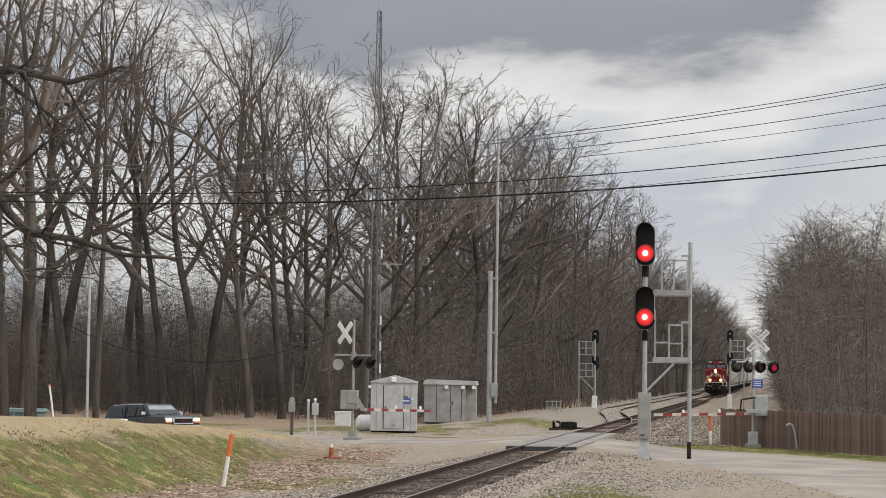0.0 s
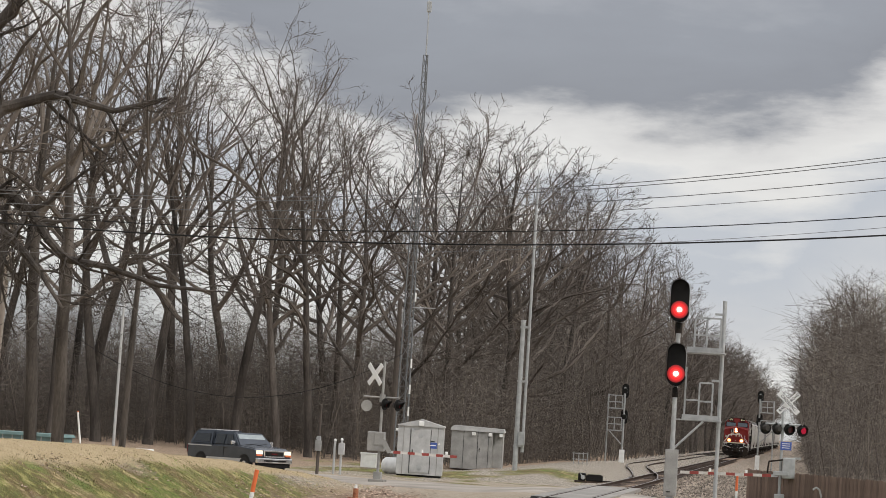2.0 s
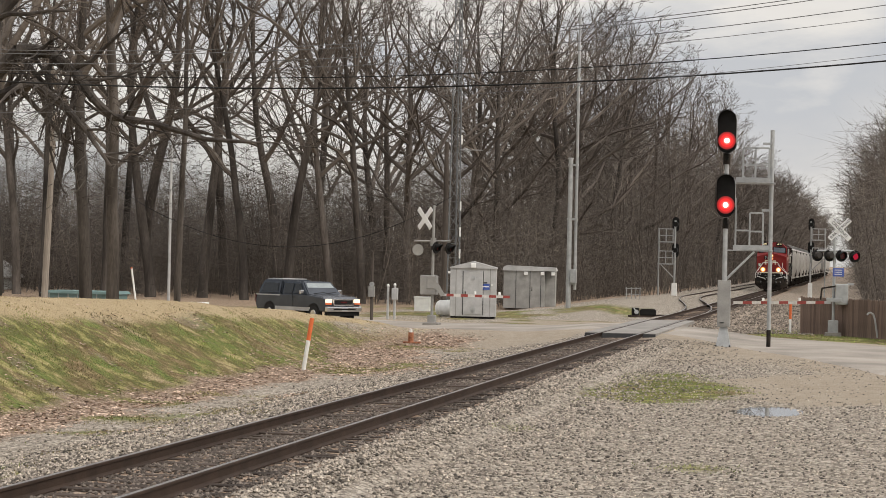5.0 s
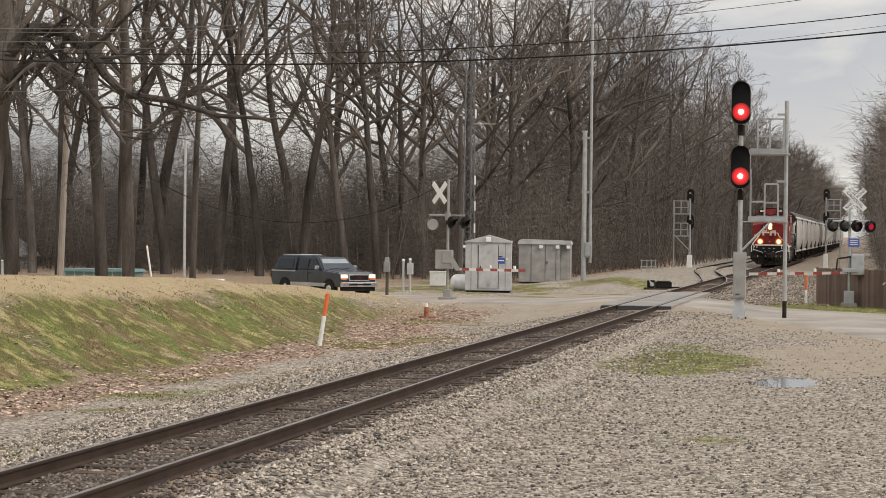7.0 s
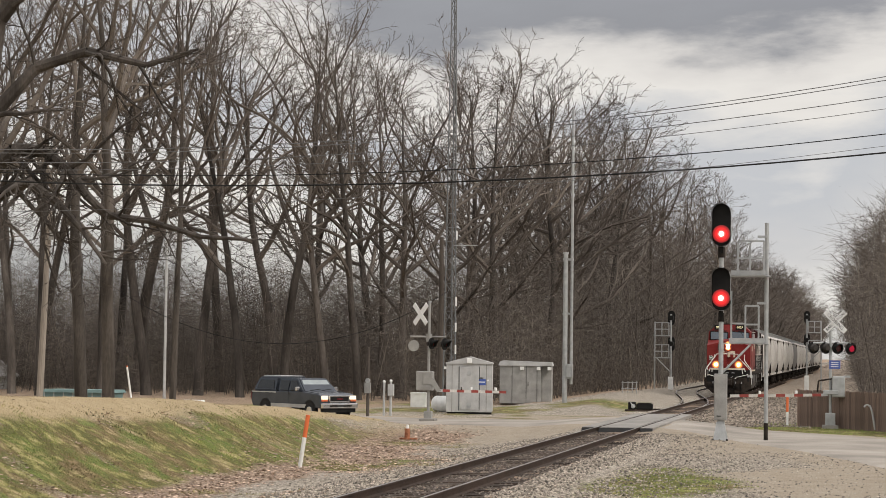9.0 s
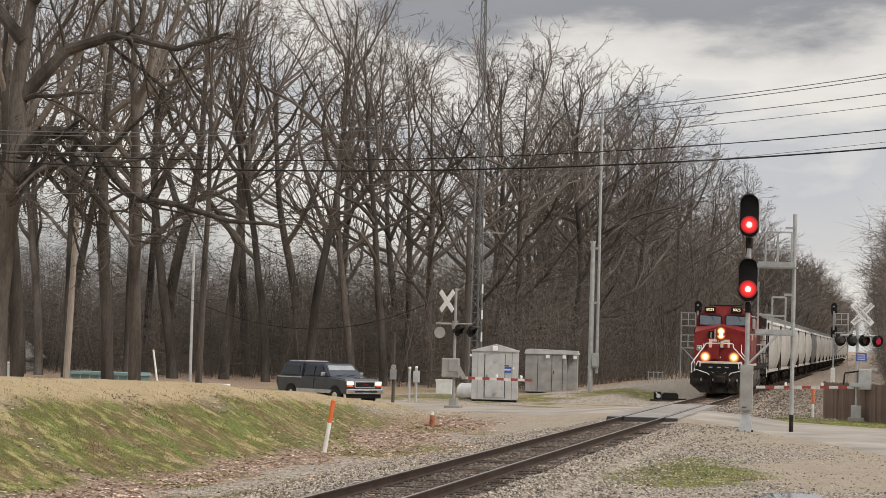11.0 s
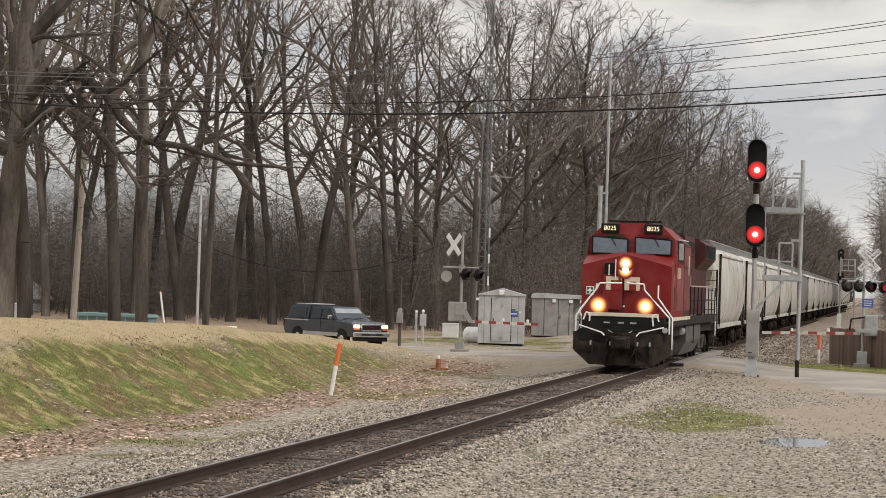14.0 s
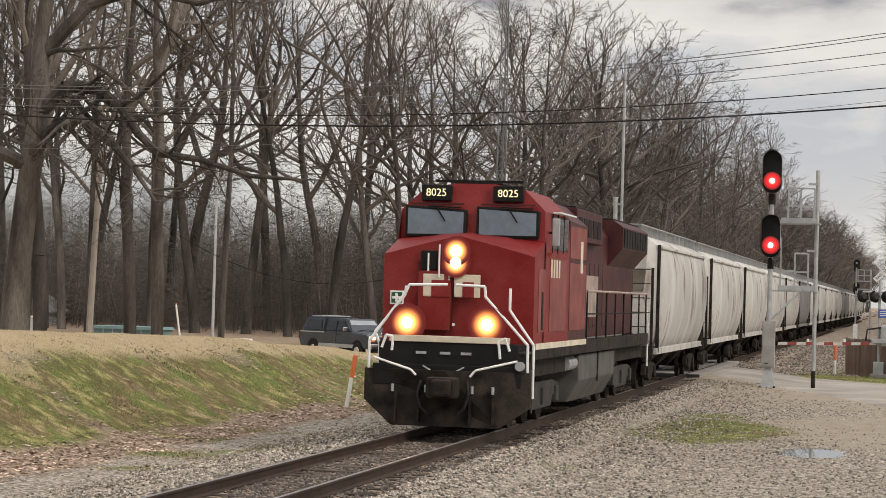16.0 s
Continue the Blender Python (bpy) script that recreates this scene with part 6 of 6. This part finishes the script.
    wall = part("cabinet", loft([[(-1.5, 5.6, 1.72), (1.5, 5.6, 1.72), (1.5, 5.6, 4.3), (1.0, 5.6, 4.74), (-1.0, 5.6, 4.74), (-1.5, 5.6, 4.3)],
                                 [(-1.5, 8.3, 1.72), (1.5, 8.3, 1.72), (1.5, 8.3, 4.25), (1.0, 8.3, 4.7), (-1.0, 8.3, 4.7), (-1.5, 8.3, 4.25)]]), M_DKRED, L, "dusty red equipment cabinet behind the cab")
    part("roof_sheet", box(-0.5, 2.9, 4.905, 0.5, 5.6, 4.94, 0.01), M_ROOF, cab)
    part("roof_sheet", box(-1.02, 5.6, 4.705, 1.02, 8.3, 4.75, 0.01), M_ROOF, wall)
    for x0, x1 in ((-1.36, -0.10), (0.10, 1.38)):
        fr = part("windscreen_frame", prism([(x0, 3.80), (x1, 3.80), (x1, 4.36), (x0, 4.44)] if x0 < 0 else [(x0, 3.80), (x1, 3.80), (x1, 4.36), (x0, 4.44)], "y", 2.22, 2.40, bevel=0.03), M_BLACK, cab)
        part("windscreen", prism([(x0 + 0.06, 3.86), (x1 - 0.06, 3.86), (x1 - 0.06, 4.31), (x0 + 0.06, 4.38)], "y", 2.205, 2.222), M_WIND, fr, "windscreen glass with sky reflection painted as pale colour")
        part("wiper", rod(((x0 + x1) / 2, 2.19, 4.42), ((x0 + x1) / 2 + 0.2, 2.19, 4.12), 0.014, 0.014, 5), M_BLACK, fr)
        part("wiper", rod(((x0 + x1) / 2 - 0.15, 2.19, 4.42), (x1 - 0.12, 2.19, 4.40), 0.016, 0.016, 5), M_BLACK, fr)
        nb = part("number_board", box((x0 + x1) / 2 - 0.34, 2.36, 4.54, (x0 + x1) / 2 + 0.28, 2.66, 4.86, 0.02), M_BLACK, cab, "black number board with lit figures")
        writing("8025", 0.215, Matrix.Translation(((x0 + x1) / 2 - 0.03, 2.352, 4.70)) @ FACE, M_NUMBER, nb)
        part("sun_visor", box(x0 + 0.08, 2.25, 4.46, x1 - 0.08, 2.36, 4.49), M_DKRED, cab)
        part("grab_iron", pipe([(x0 + 0.15, 2.18, 3.72), (x0 + 0.35, 2.12, 3.66), (x0 + 0.6, 2.18, 3.74)], 0.02), M_DKRED, cab)
    part("horn_bar", box(-0.85, 2.7, 4.93, 0.95, 2.78, 4.98), M_BLACK, cab)
    for y0, y1 in ((3.25, 3.85), (3.95, 4.65), (4.72, 5.35)):
        w = part("side_window", box(1.485, y0, 3.62, 1.51, y1, 4.3, 0.02), M_GLASS, cab, "dark cab side window")
        part("window_frame", box(1.49, y0 - 0.06, 3.56, 1.515, y0 - 0.01, 4.36), M_BLACK, w)
    part("awning", box(1.5, 3.2, 4.36, 1.66, 5.45, 4.39), M_WHITE, cab, "pale side awning")
    mr = part("mirror", box(1.56, 2.72, 3.68, 1.72, 2.78, 4.24, 0.02), M_GALV, cab, "tall wing mirror")
    part("mirror_arm", rod((1.5, 2.8, 3.95), (1.6, 2.76, 3.95), 0.02), M_BLACK, mr)
    part("marker_lamp", disc((1.55, 2.6, 3.5), 0.05), M_REDREFL, cab)
    for y0, y1, z0, z1 in ((1.6, 2.35, 1.95, 3.2), (3.0, 5.2, 1.95, 3.45), (5.7, 8.1, 1.95, 3.4), (5.7, 8.1, 3.5, 4.2)):
        part("side_panel", box(1.498, y0, z0, 1.512, y1, z1, 0.006), M_RED2, wall)
    part("side_vent", box(1.505, 1.95, 2.0, 1.52, 2.15, 2.75), M_BLACK, wall)
    for i in range(4):
        part("writing_bar", box(1.512, 3.05 + i * 0.34, 3.05, 1.518, 3.22 + i * 0.34, 3.42), M_CREAM, wall)
    part("writing_bar", box(1.512, 7.2, 3.2, 1.518, 7.55, 3.9), M_CREAM, wall)
    # sill and walkway
    for s in (-1, 1):
        sl = part("side_sill", box(s * 1.42 - 0.1, 1.3, 1.42, s * 1.42 + 0.1, 20.9, 1.72, 0.01), M_SOOT, L, "dark side sill under the walkway")
        part("sill_stripe", box(s * 1.525 - 0.006, 1.3, 1.62, s * 1.525 + 0.006, 8.3, 1.74), M_CREAM, sl, "cream sill stripe")
    part("underframe", box(-1.3, 1.2, 1.05, 1.3, 21.2, 1.45), M_SOOT, L)
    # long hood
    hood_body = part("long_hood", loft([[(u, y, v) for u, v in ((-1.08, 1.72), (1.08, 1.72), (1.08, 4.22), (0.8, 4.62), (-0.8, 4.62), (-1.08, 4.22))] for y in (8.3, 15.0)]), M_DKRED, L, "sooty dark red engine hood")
    for i in range(8):
        part("hood_door", box(1.075, 8.5 + i * 0.8, 1.95, 1.095, 9.22 + i * 0.8, 3.5, 0.008), M_DKRED, hood_body)
    part("hood_emblem", box(1.096, 10.5, 2.2, 1.102, 13.2, 3.2), M_CREAM2, hood_body, "faded pale emblem on the hood")
    part("exhaust", box(-0.5, 11, 4.55, 0.5, 12.2, 4.85, 0.03), M_ROOF, hood_body)
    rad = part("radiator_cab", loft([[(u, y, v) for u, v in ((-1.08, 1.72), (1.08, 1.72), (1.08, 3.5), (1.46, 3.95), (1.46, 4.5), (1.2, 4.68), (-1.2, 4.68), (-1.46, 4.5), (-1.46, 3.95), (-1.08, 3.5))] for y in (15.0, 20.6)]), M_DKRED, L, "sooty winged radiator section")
    part("roof_sheet", box(-1.19, 15.02, 4.685, 1.19, 20.58, 4.72, 0.01), M_ROOF, rad)
    part("radiator_grille", box(1.462, 15.3, 3.98, 1.475, 20.3, 4.46), M_BLACK, rad, "black radiator grille")
    part("dynamic_brake_box", box(-1.25, 8.31, 3.95, 1.25, 12.6, 4.70, 0.04), M_DKRED, hood_body)
    part("roof_sheet", box(-1.2, 8.35, 4.702, 1.2, 12.55, 4.74, 0.01), M_ROOF, hood_body)
    for i in range(5):
        part("louvre", box(1.251, 8.6 + i * 0.78, 4.08, 1.262, 9.2 + i * 0.78, 4.5, 0.004), M_ROOF, hood_body)
    for i in range(9):
        part("grille_bar", box(1.476, 15.2 + i * 0.58, 4.0, 1.488, 15.28 + i * 0.58, 4.46), M_SOOT, rad)
    for i in range(8):
        part("rail_post", rod((1.5, 8.5 + i * 1.68, 1.7), (1.5, 8.5 + i * 1.68, 2.8), 0.022, 0.022, 6), M_BLACK, L)
    part("side_handrail", rod((1.5, 8.5, 2.82), (1.5, 20.6, 2.82), 0.028, 0.028, 8), M_CREAM2, L, "pale side handrail")
    part("side_handrail", rod((1.5, 8.5, 2.3), (1.5, 20.6, 2.3), 0.018, 0.018, 6), M_BLACK, L)
    part("rear_rail", pipe([(1.5, 20.8, 0.8), (1.5, 20.8, 2.0), (1.45, 20.4, 2.75)], 0.03), M_WHITE, L)
    # tank, bogies, air gear
    part("fuel_tank", prism([(-1.3, 0.95), (-1.42, 1.38), (1.42, 1.38), (1.42, 0.8), (1.15, 0.3), (-1.15, 0.3), (-1.42, 0.8)], "y", 8.0, 14.2, bevel=0.04), M_TANK, L, "dusty grey fuel tank")
    part("tank_strap", box(1.40, 11.0, 0.7, 1.445, 11.1, 1.4), M_SOOT, L)
    part("air_reservoir", rod((1.25, 6.7, 1.2), (1.25, 7.9, 1.2), 0.16, 0.16, 14), M_GALV, L)
    part("air_filter", rod((1.28, 14.5, 1.0), (1.28, 14.5, 1.4), 0.13, 0.13, 12), M_FRAME, L)
    for ys in ((2.5, 4.3, 6.1), (15.6, 17.4, 19.2)):
        t = part("bogie", box(-0.7, ys[0] - 0.6, 0.5, 0.7, ys[-1] + 0.6, 1.05), M_SOOT, L, "three-axle bogie")
        for y in ys:
            wheelset(t, y, 0.53)
        for x in (-1.12, 1.12):
            side_frame(t, x, ys, 0.60, M_FRAME)
    return L


# orange glare as emission; the red base blends into the nose paint
M_HEADGLARE = glare_mat("headlight_glare", (1.0, 0.36, 0.10), 13.0, 0.26, 2.2, (0.2, 0.009, 0.012))
M_DITCHGLARE = glare_mat("ditch_light_glare", (1.0, 0.34, 0.09), 14.0, 0.34, 2.6, (0.2, 0.009, 0.012))
M_GREEN = mat("dark_green_plate", (0.03, 0.10, 0.045), 0.5, 0, 0.1)
M_RED2 = mat("dusty_red_side_paint", (0.19, 0.05, 0.045), 0.6, 0, 0.18, 1.5, 25, 0.04, alt=(0.22, 0.07, 0.062))
M_CREAM2 = mat("faded_cream_paint", (0.36, 0.28, 0.24), 0.7, 0, 0.3, 3, 30, 0.04)
ROLLING.append((build_locomotive(), 0.0))


def build_hopper(paint, label):
    """A covered hopper, 18.4 m over couplers, its front end at y = 0."""
    C = thing("hopper_car", pose(XC, 70, 0), label, "railway car", "hopper cars of the train")

    def ring(y, k=1.0):
        half = [(0.0, 4.70), (0.45, 4.68), (0.9, 4.58), (1.22, 4.44), (1.40, 4.28), (1.52, 3.98), (1.60, 3.5), (1.62, 3.0), (1.60, 2.5), (1.54, 2.0), (1.42, 1.55), (1.27, 1.15)]
        return [(u * k, y, v) for u, v in half] + [(-u * k, y, v) for u, v in reversed(half[1:])]
    body = part("body", loft([ring(1.95, 0.90), ring(2.02, 0.96), ring(2.2), ring(9.2), ring(16.2), ring(16.38, 0.96), ring(16.45, 0.90)]), paint, C, "curved hopper body", smooth=True)
    for s in (-1, 1):
        part("top_chord", box(s * 1.46 - 0.03, 2.0, 4.19, s * 1.46 + 0.05, 16.4, 4.27, 0.015), paint, body)
        part("side_sill", box(s * 1.36 - 0.07, 1.7, 1.05, s * 1.36 + 0.07, 16.7, 1.24, 0.015), paint, body)
        for y in (2.0, 16.4):
            part("side_post", box(s * 1.40 - 0.05, y - 0.06, 1.1, s * 1.40 + 0.05, y + 0.06, 4.3, 0.01), M_SOOT, body)
    for y0, y1 in ((1.98, 0.85), (16.42, 17.55)):
        sl = part("slope_sheet", loft([[(-0.95, y0, 2.9), (0.95, y0, 2.9), (1.1, y0, 4.40), (0, y0, 4.66), (-1.1, y0, 4.40)],
                                       [(-1.15, y1, 3.55), (1.15, y1, 3.55), (1.15, y1, 4.34), (0, y1, 4.60), (-1.15, y1, 4.34)]]), paint, C, "sloping end sheet")
        e = 0.82 if y0 < 9 else 17.58
        for x in (-1.35, 1.35):
            part("end_post", box(x - 0.04, e - 0.04, 1.1, x + 0.04, e + 0.04, 3.6), M_SOOT, sl)
        part("end_sill", box(-1.4, e - 0.12, 0.95, 1.4, e + 0.12, 1.25, 0.02), M_SOOT, sl)
        for k in range(6):
            part("ladder_rung", rod((0.75, e - 0.07, 1.45 + k * 0.42), (1.3, e - 0.07, 1.45 + k * 0.42), 0.018, 0.018, 5), M_FRAME, sl)
        dk = part("end_platform", box(-1.35, min(e, y0), 1.25, 1.35, max(e, y0), 1.30), M_SOOT, sl)
        part("draft_gear", box(-0.16, e - 0.35, 0.72, 0.16, e + 0.35, 0.98, 0.03), M_SOOT, sl)
    for k in range(5):
        h = part("hatch", rod((0, 2.9 + k * 3.1, 4.70), (0, 2.9 + k * 3.1, 4.82), 0.45, 0.42, 16), paint, C)
    wb = part("running_board", box(0.62, 0.5, 4.84, 1.02, 17.9, 4.87), M_GALV, C, "grating walkway along the roof")
    part("running_board", box(-1.02, 0.5, 4.84, -0.62, 17.9, 4.87), M_GALV, C)
    for k in range(13):
        part("board_bracket", box(0.64, 0.7 + k * 1.4, 4.5, 1.0, 0.76 + k * 1.4, 4.84), M_GALV, wb)
    for i in range(2):
        part("writing_bar", box(0.35, 0.82, 4.12 - i * 0.2, 1.0, 0.845, 4.22 - i * 0.2), M_DARKSEAM, C)
    for y in (4.9, 9.2, 13.5):
        part("discharge_gate", loft([[(-1.2, y - 1.3, 1.16), (1.2, y - 1.3, 1.16), (1.2, y + 1.3, 1.16), (-1.2, y + 1.3, 1.16)],
                                     [(-0.5, y - 0.4, 0.42), (0.5, y - 0.4, 0.42), (0.5, y + 0.4, 0.42), (-0.5, y + 0.4, 0.42)]]), M_SOOT, C)
    part("centre_sill", box(-0.3, 0.4, 0.85, 0.3, 18.0, 1.15), M_SOOT, C)
    part("brake_cylinder", rod((0.6, 1.2, 1.55), (0.6, 1.7, 1.55), 0.16, 0.16, 12), M_SOOT, C)
    for ys in ((2.0, 3.75), (14.65, 16.4)):
        t = part("bogie", box(-0.9, ys[0] + 0.6, 0.45, 0.9, ys[1] - 0.6, 0.85), M_SOOT, C, "two-axle bogie")
        for y in ys:
            wheelset(t, y, 0.45)
        for x in (-1.05, 1.05):
            side_frame(t, x, ys, 0.50, M_SOOT)
    return C


def build_train():
    pale = build_hopper(M_HOPPER, "off-white covered hopper car with curved dusty sides")
    dark = build_hopper(M_HOPPER2, "dark grey covered hopper car in the train")
    ROLLING.append((pale, 22.3))
    for k in range(1, 19):
        if k == 5:
            ROLLING.append((dark, 22.3 + 18.4 * k))
        else:
            ROLLING.append((copy_thing(dark if k in (11, 12) else pale, pose(XC, 70 + 18.4 * k, 0)), 22.3 + 18.4 * k))


build_train()


# ---------------------------------------------------------------- the pickup that waits at the crossing
def build_pickup():
    """Front bumper at y = 0, tail at +y, so that the truck drives towards -y."""
    T = thing("pickup_truck", pose(-23.3, 101.7, -0.29), "dark blue-grey pickup truck with a camper top, headlamps lit", "pickup truck")
    W = 0.98
    prof = [(0.12, 0.52), (0.06, 0.75), (0.10, 1.08), (0.30, 1.16), (1.35, 1.24), (1.45, 1.26), (5.55, 1.22), (5.62, 0.75), (5.5, 0.52)]
    part("lower_body", prism(prof, "x", -W, W, bevel=0.05), M_TRUCK, T, smooth=False)
    part("bonnet", prism([(0.16, 1.10), (0.35, 1.19), (1.45, 1.29), (1.45, 1.2), (0.16, 1.0)], "x", -W + 0.1, W - 0.1, bevel=0.02), M_TRUCK, T)
    cabp = loft([[(-W + 0.03, 1.38, 1.24), (W - 0.03, 1.38, 1.24), (W - 0.03, 3.55, 1.24), (-W + 0.03, 3.55, 1.24)],
                 [(-W + 0.20, 2.08, 1.84), (W - 0.20, 2.08, 1.84), (W - 0.18, 3.5, 1.84), (-W + 0.18, 3.5, 1.84)]])
    bmesh.ops.bevel(cabp, geom=list(cabp.edges), offset=0.05, segments=2, affect="EDGES")
    cab = part("cab", cabp, M_TRUCK, T)
    part("windscreen", loft([[(-0.80, 1.47, 1.29), (0.80, 1.47, 1.29), (0.80, 1.49, 1.29), (-0.80, 1.49, 1.29)], [(-0.68, 1.97, 1.765), (0.68, 1.97, 1.765), (0.68, 1.99, 1.765), (-0.68, 1.99, 1.765)]]), M_WIND2, cab, "windscreen with sky reflection painted as pale colour")
    for s in (-1, 1):
        for y0, y1, y2, y3 in ((1.75, 2.18, 2.55, 2.55), (2.68, 2.68, 3.35, 3.40)):
            g = part("side_glass", loft([[(s * 0.952, y0, 1.30), (s * 0.962, y0, 1.30), (s * 0.962, y2, 1.30), (s * 0.952, y2, 1.30)],
                                         [(s * 0.845, y1, 1.74), (s * 0.855, y1, 1.74), (s * 0.855, y3, 1.74), (s * 0.845, y3, 1.74)]]), M_GLASS, cab)
        mr = part("door_mirror", box(s * 1.06 - 0.1, 1.72, 1.28, s * 1.06 + 0.1, 1.84, 1.46, 0.03), M_CHROME, T, "bright door mirror")
        part("door_handle", box(s * 0.985 - 0.012, 2.42, 1.10, s * 0.985 + 0.012, 2.6, 1.14), M_BLACK, T)
        part("door_seam", box(s * 0.984 - 0.004, 2.62, 0.6, s * 0.984 + 0.004, 2.64, 1.26), M_BLACK, T)
        part("lower_trim", box(s * 0.985 - 0.008, 0.9, 0.52, s * 0.985 + 0.008, 4.0, 0.68), M_SILVER, T, "silver lower trim")
        for y in (0.95, 4.45):
            part("wheel_arch", rod((s * 0.90, y, 0.42), (s * 0.992, y, 0.42), 0.47, 0.47, 24), M_BLACK, T)
            wh = part("wheel", rod((s * 0.76, y, 0.38), (s * 1.0, y, 0.38), 0.38, 0.37, 24), M_RUBBER, T)
            part("rim", rod((s * 0.99, y, 0.38), (s * 1.012, y, 0.38), 0.22, 0.2, 16), M_CHROME, wh)
        part("headlamp", box(s * 0.78 - 0.17, 0.02, 0.92, s * 0.78 + 0.17, 0.10, 1.09, 0.02), M_CARLAMP, T, "lit headlamp")
        part("indicator", box(s * 0.80 - 0.15, 0.01, 0.84, s * 0.80 + 0.15, 0.09, 0.91), M_ORANGE, T)
    g = part("grille", box(-0.56, -0.01, 0.80, 0.56, 0.09, 1.09, 0.03), M_CHROME, T, "chrome framed black grille")
    part("grille_mesh", box(-0.50, -0.022, 0.85, 0.50, -0.008, 1.04, 0.01), M_BLACK, g)
    part("grille_bar", box(-0.56, -0.04, 1.05, 0.56, -0.01, 1.10, 0.01), M_CHROME, g)
    part("grille_bar", box(-0.56, -0.04, 0.79, 0.56, -0.01, 0.83, 0.01), M_CHROME, g)
    part("fog_lamp_slot", box(-0.6, -0.118, 0.60, 0.6, -0.101, 0.67), M_BLACK, g)
    part("emblem", box(-0.16, -0.034, 0.91, 0.16, -0.023, 0.98), M_DARKLENS, g, "dull red grille emblem")
    bp = part("bumper", box(-0.97, -0.10, 0.52, 0.97, 0.12, 0.76, 0.05), M_CHROME, T, "chrome front bumper")
    part("number_plate", box(-0.16, -0.115, 0.57, 0.16, -0.102, 0.70), M_SILVER, bp, "plain front plate")
    part("valance", box(-0.9, 0.0, 0.34, 0.9, 0.2, 0.52), M_BLACK, T)
    top = loft([[(-0.95, 3.62, 1.22), (0.95, 3.62, 1.22), (0.95, 5.56, 1.22), (-0.95, 5.56, 1.22)], [(-0.80, 3.66, 1.90), (0.80, 3.66, 1.90), (0.80, 5.22, 1.88), (-0.80, 5.22, 1.88)]])
    bmesh.ops.bevel(top, geom=list(top.edges), offset=0.07, segments=2, affect="EDGES")
    ct = part("camper_top", top, M_TRUCK, T, "dark camper top over the bed")
    for s in (-1, 1):
        part("camper_window", loft([[(s * 0.935, 3.85, 1.36), (s * 0.95, 3.85, 1.36), (s * 0.95, 5.2, 1.36), (s * 0.935, 5.2, 1.36)],
                                    [(s * 0.845, 3.9, 1.74), (s * 0.86, 3.9, 1.74), (s * 0.86, 5.05, 1.74), (s * 0.845, 5.05, 1.74)]]), M_GLASS, ct)
    part("roof_sheet", box(-0.62, 3.75, 1.885, 0.62, 5.15, 1.94, 0.03), M_SILVER, ct, "pale camper roof")
    for s in (-1, 1):
        part("beltline_trim", box(s * 0.985 - 0.008, 3.62, 1.16, s * 0.985 + 0.008, 5.56, 1.21), M_SILVER, ct)
        part("tail_lamp", box(s * 0.93 - 0.05, 5.58, 0.82, s * 0.93 + 0.05, 5.64, 1.18), M_DARKLENS, T)
    part("wiper", rod((-0.6, 1.44, 1.30), (0.05, 1.52, 1.36), 0.015, 0.015, 5), M_BLACK, cab)
    part("wiper", rod((0.05, 1.44, 1.30), (0.65, 1.52, 1.36), 0.015, 0.015, 5), M_BLACK, cab)
    return T


PICKUP.append(build_pickup())


# ---------------------------------------------------------------- what moves
TRAIN = [(0.0, 322.0), (1.5, 292.0), (3.5, 253.5), (5.0, 226.3), (8.0, 171.0), (9.5, 145.5), (11.0, 120.7), (12.5, 96.4), (14.0, 72.2), (14.5, 64.3), (16.0, 41.1)]


def motions():
    for ob, back in ROLLING:
        walk(ob, [(t, pose(XC, y + back, 0)) for t, y in TRAIN])
    d = Vector((0.74, -0.67, 0)).normalized()
    turn = 49.5
    for ob in PICKUP:
        rows = []
        for t, s, z, climb in ((0.0, -6.9, -0.72, -4), (0.75, -4.0, -0.56, -3), (1.5, -2.0, -0.47, -1.5), (2.5, -0.8, -0.435, -0.5),
                               (3.5, -0.25, -0.425, 0), (4.4, 0.0, -0.425, 0), (10.0, 0.0, -0.425, 0), (16.0, 0.0, -0.425, 0)):
            p = Vector((-22.69, 96.9, 0)) + d * s * 0.95
            rows.append((t, pose(p.x, p.y, z) @ pose(0, 0, 0, 0, 0, turn) @ pose(0, 0, 0, climb)))
        walk(ob, rows)


motions()
